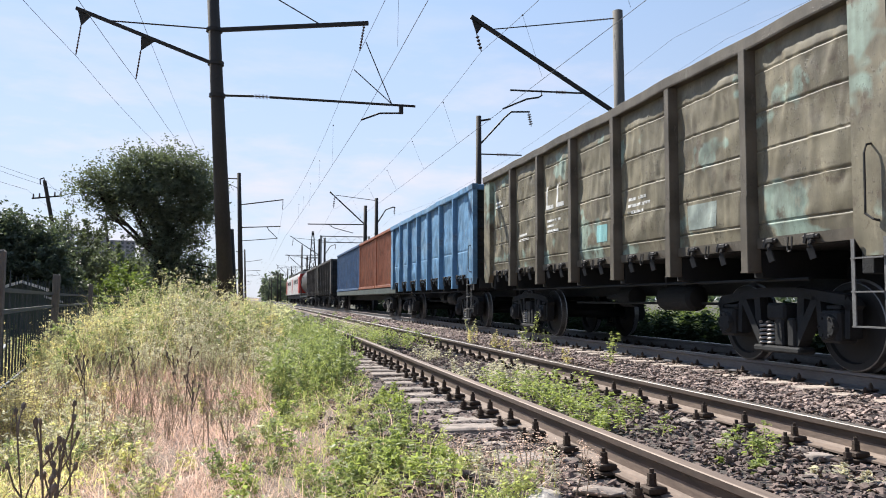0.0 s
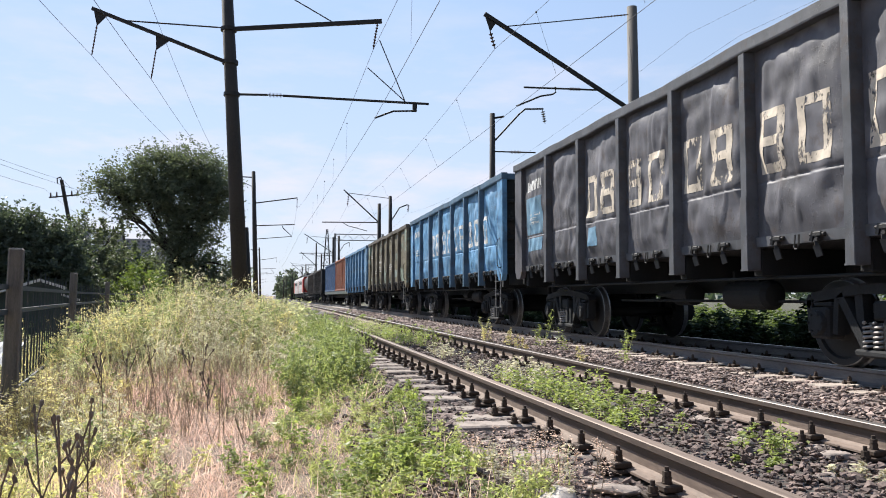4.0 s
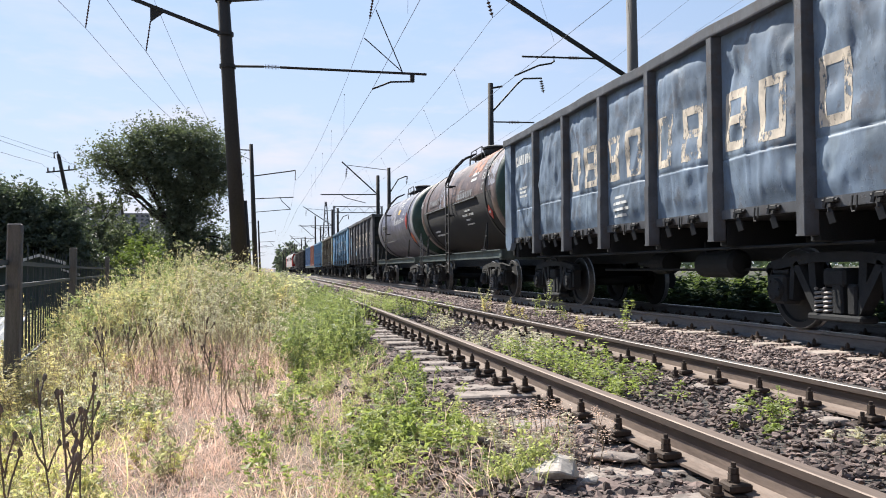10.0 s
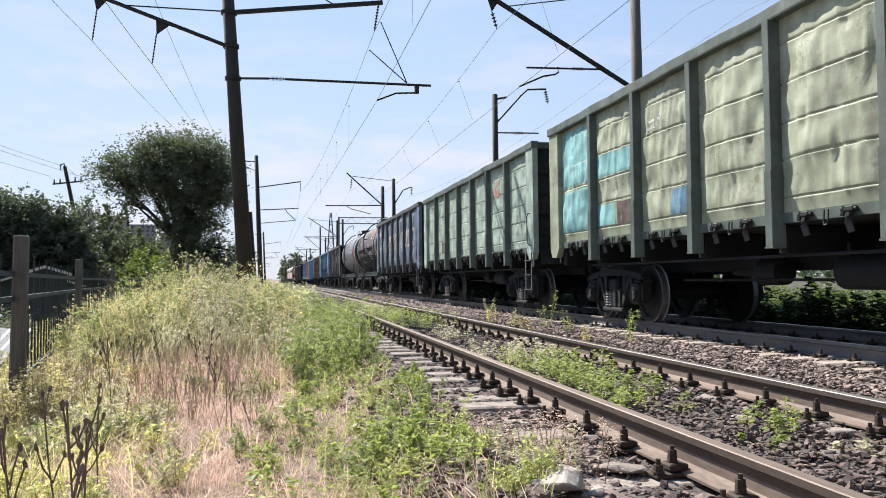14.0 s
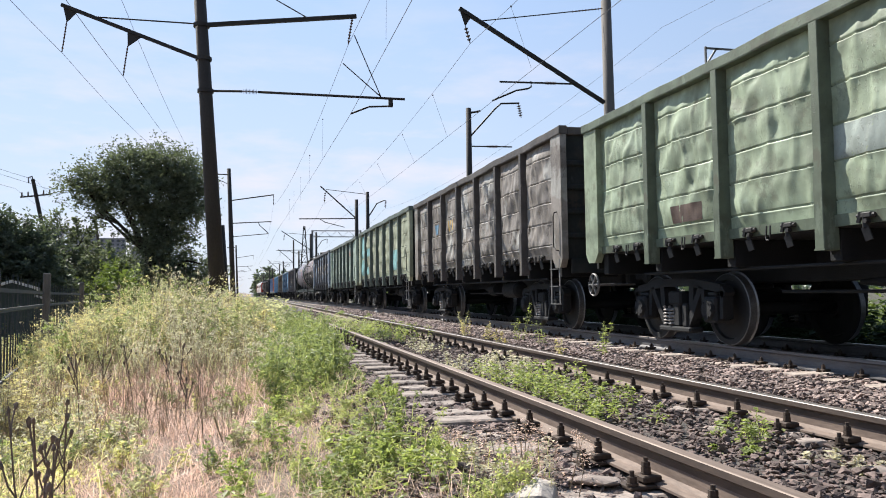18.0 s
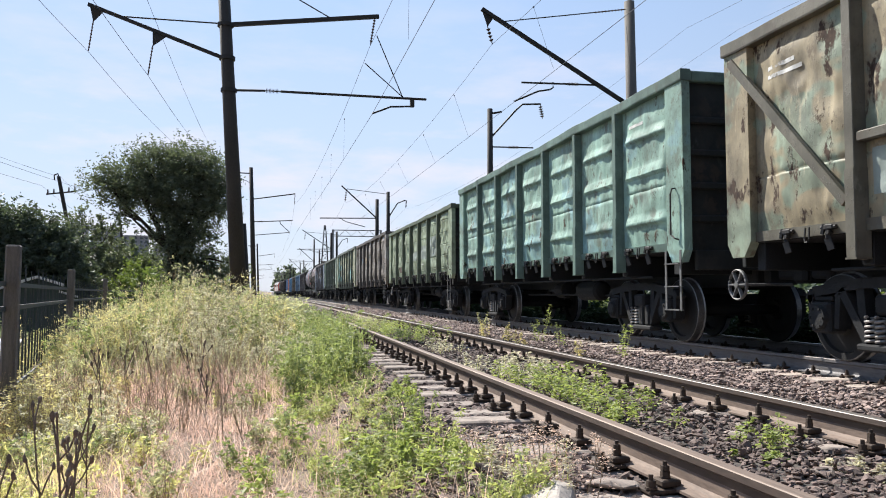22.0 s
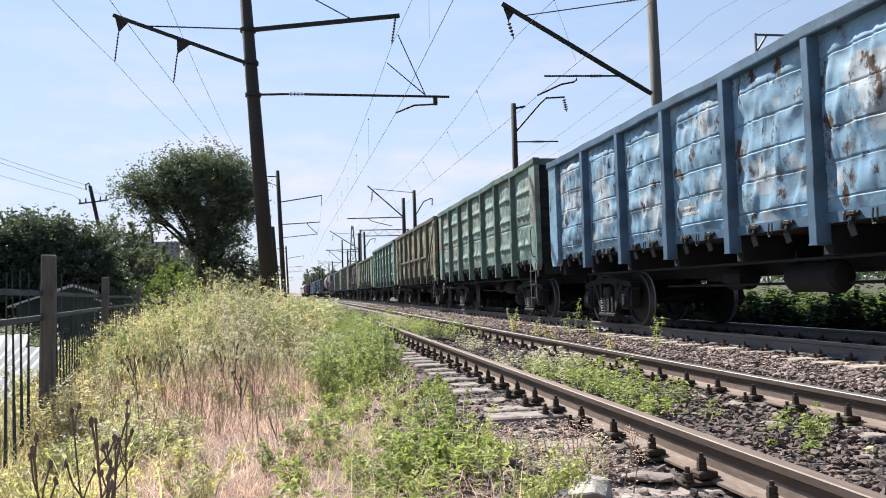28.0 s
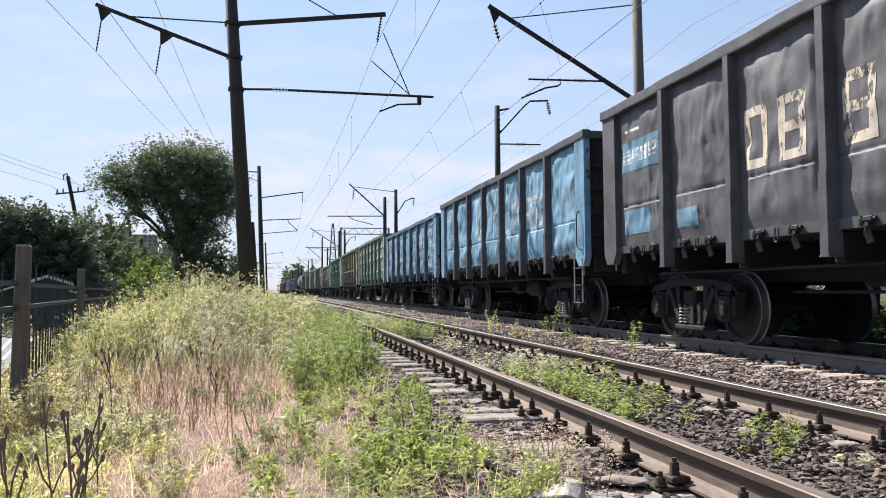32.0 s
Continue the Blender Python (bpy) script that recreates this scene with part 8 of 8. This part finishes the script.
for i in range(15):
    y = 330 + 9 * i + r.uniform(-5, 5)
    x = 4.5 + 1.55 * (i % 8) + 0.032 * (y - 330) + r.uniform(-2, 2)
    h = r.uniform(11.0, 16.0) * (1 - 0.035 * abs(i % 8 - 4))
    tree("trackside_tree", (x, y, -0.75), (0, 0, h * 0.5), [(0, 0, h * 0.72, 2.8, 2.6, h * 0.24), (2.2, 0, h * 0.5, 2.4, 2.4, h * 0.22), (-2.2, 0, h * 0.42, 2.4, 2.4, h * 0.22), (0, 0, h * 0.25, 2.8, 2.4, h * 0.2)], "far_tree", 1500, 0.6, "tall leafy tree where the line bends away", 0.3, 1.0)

# far woods across the gardens and up to the hill
n = 16000
a = rng.uniform(0, 1, n)
x = -600 + 1200 * a
y = 330 + rng.uniform(0, 330, n)
k = (x < -24 - 0.02 * y) | (x > np.where(y > 420, 2.0, 40.0))
x, y = x[k], y[k]
z = ground_z(x, y) + rng.uniform(0, 1, len(x)) ** 0.7 * np.where(x > 0, 14, 9)
v, f = leaves(np.stack([x, y, z], 1), rng.uniform(2.0, 4.5, len(x)), 0.9, 1.4)
field("far_woods", v, f, leafy("far_leaf", (0.085, 0.115, 0.075), (0.055, 0.08, 0.055), 0.3), "hazy belt of far trees", "woods")

# ---- houses ----
WALL_GREY = plain("hazy_panel_wall", (0.40, 0.40, 0.43), (0.33, 0.33, 0.36), 0.2, 0.9, 0, 0.1, 0.01, fine=2)
GLASS_FAR = plain("far_window", (0.10, 0.12, 0.15), (0.08, 0.09, 0.11), 1, 0.3, 0, 0.0, 0.001)
PALE_ROOF = plain("pale_sheet_roof", (0.66, 0.66, 0.66), (0.52, 0.53, 0.54), 1.5, 0.5, 0.1, 0.2, 0.01)
SHED_WALL = plain("shed_plank_wall", (0.050, 0.075, 0.072), (0.030, 0.045, 0.045), 3, 0.85, 0, 0.3, 0.01, (4, 4, 0.5))


def block(x, y, w, d, storeys):
    z = float(ground_z(x, y))
    t = thing("apartment_building", pose(x, y, z - 2, 0, 0, 8), "distant grey panel apartment building on the hill", "apartment building", "apartment blocks")
    h = storeys * 3.0 + 2
    bm = bmesh.new()
    box(bm, (-w / 2, -d / 2, 0), (w / 2, d / 2, h))
    part("wall", bm, WALL_GREY, t)
    bm = bmesh.new()
    box(bm, (-w / 2 - 0.4, -d / 2 - 0.4, h), (w / 2 + 0.4, d / 2 + 0.4, h + 0.8))
    part("roof", bm, WALL_GREY, t)
    me = None
    for s in range(storeys):
        for i in range(int(w / 4)):
            if me is None:
                bm = bmesh.new()
                box(bm, (-0.9, -0.08, -0.75), (0.9, 0.05, 0.75))
                me = bpy.data.meshes.new("window")
                bm.to_mesh(me)
                bm.free()
                me.materials.append(GLASS_FAR)
            part("window", me, None, t).matrix_local = pose(-w / 2 + 2 + 4 * i, -d / 2, 3.6 + 3 * s)


for x, y, w, st in ((-132, 690, 22, 5), (-108, 684, 20, 6), (-82, 680, 24, 7), (-158, 700, 20, 5)):
    block(x, y, w, 12, st)

for x, y, w, d, h, label in ((-8.3, 30.0, 2.6, 4.0, 0.95, "low garden shed with a pale sheet roof"), (-5.3, 20.0, 0.9, 1.2, 1.25, "small lean shed with a white sheet roof behind the fence"), (-15.5, 27.0, 5.0, 6.0, 1.0, "garden house with a pale sheet roof behind the fence")):
    t = thing("garden_shed", pose(x, y, -0.65, 0, 0, 14), label, "shed", "garden sheds")
    bm = bmesh.new()
    box(bm, (-w / 2, -d / 2, 0), (w / 2, d / 2, h + 0.4))
    part("wall", bm, SHED_WALL, t)
    for s in (-1, 1):
        bm = bmesh.new()
        vs = [(s * (w / 2 + min(0.3, 0.1 * w)), -d / 2 - 0.3, h + 0.32), (s * (w / 2 + min(0.3, 0.1 * w)), d / 2 + 0.3, h + 0.32), (0, d / 2 + 0.3, h + 0.32 + 0.2 * w), (0, -d / 2 - 0.3, h + 0.32 + 0.2 * w)]
        lo = [bm.verts.new(p) for p in vs]
        hi = [bm.verts.new((p[0], p[1], p[2] + 0.06)) for p in vs]
        bm.faces.new(lo)
        bm.faces.new(hi[::-1])
        for i in range(4):
            bm.faces.new((lo[i], hi[i], hi[(i + 1) % 4], lo[(i + 1) % 4]))
        bmesh.ops.recalc_face_normals(bm, faces=bm.faces)
        part("roof_slope", bm, PALE_ROOF, t)
    for e in (-1, 1):
        bm = bmesh.new()
        vs = [bm.verts.new(p) for p in ((-w / 2, e * (d / 2 - 0.02), h + 0.38), (w / 2, e * (d / 2 - 0.02), h + 0.38), (0, e * (d / 2 - 0.02), h + 0.31 + 0.2 * w))]
        ws = [bm.verts.new((p.co.x, p.co.y - e * 0.1, p.co.z)) for p in vs]
        bm.faces.new(vs)
        bm.faces.new(ws[::-1])
        for i in range(3):
            bm.faces.new((vs[i], ws[i], ws[(i + 1) % 3], vs[(i + 1) % 3]))
        bmesh.ops.recalc_face_normals(bm, faces=bm.faces)
        part("gable", bm, SHED_WALL, t)

SHEET = plain("weathered_sheet", (0.40, 0.41, 0.42), (0.24, 0.25, 0.26), 2.5, 0.7, 0.0, 0.3, 0.01)
# pale sheets that lean behind the fence
for x, y, w, h, turn in ((-3.75, 9.4, 0.9, 1.8, -10), (-4.6, 11.6, 1.2, 2.0, 6)):
    t = thing("sheet_panel", pose(x, y, float(ground_z(x, y)) - 0.03, -64, 0, turn), "pale corrugated sheet leaning behind the fence", "metal sheet", "leaning sheets")
    n = 14
    bm = bmesh.new()
    front = [[bm.verts.new((-w / 2 + w * i / n, 0.02 * (i % 2), z)) for i in range(n + 1)] for z in (0.0, h)]
    back = [[bm.verts.new((v.co.x, v.co.y + 0.006, v.co.z)) for v in row] for row in front]
    for i in range(n):
        bm.faces.new((front[0][i], front[0][i + 1], front[1][i + 1], front[1][i]))
        bm.faces.new((back[0][i + 1], back[0][i], back[1][i], back[1][i + 1]))
    part("sheet", bm, SHEET, t)


# ---- what moves ----
def run(t):
    """How far the first wagon's leading end has come along the track."""
    return 18.786 + 6.69862 * t - 0.01875 * t * t + 0.00012 * t ** 3


def motions():
    for w, place, half in ROLLING:
        rows = []
        for t in np.linspace(0, 32, 33):
            y = run(t) - place - half
            rows.append((t, pose(FAR_AXIS + bend(y), y, 0, 0, 0, heading(y))))
        walk(w, rows)
    for w, y in WHEELSETS:
        walk(w, [(t, pose(0, y, WHEEL_R, -math.degrees(run(t) / WHEEL_R))) for t in np.linspace(0, 32, 321)])


motions()
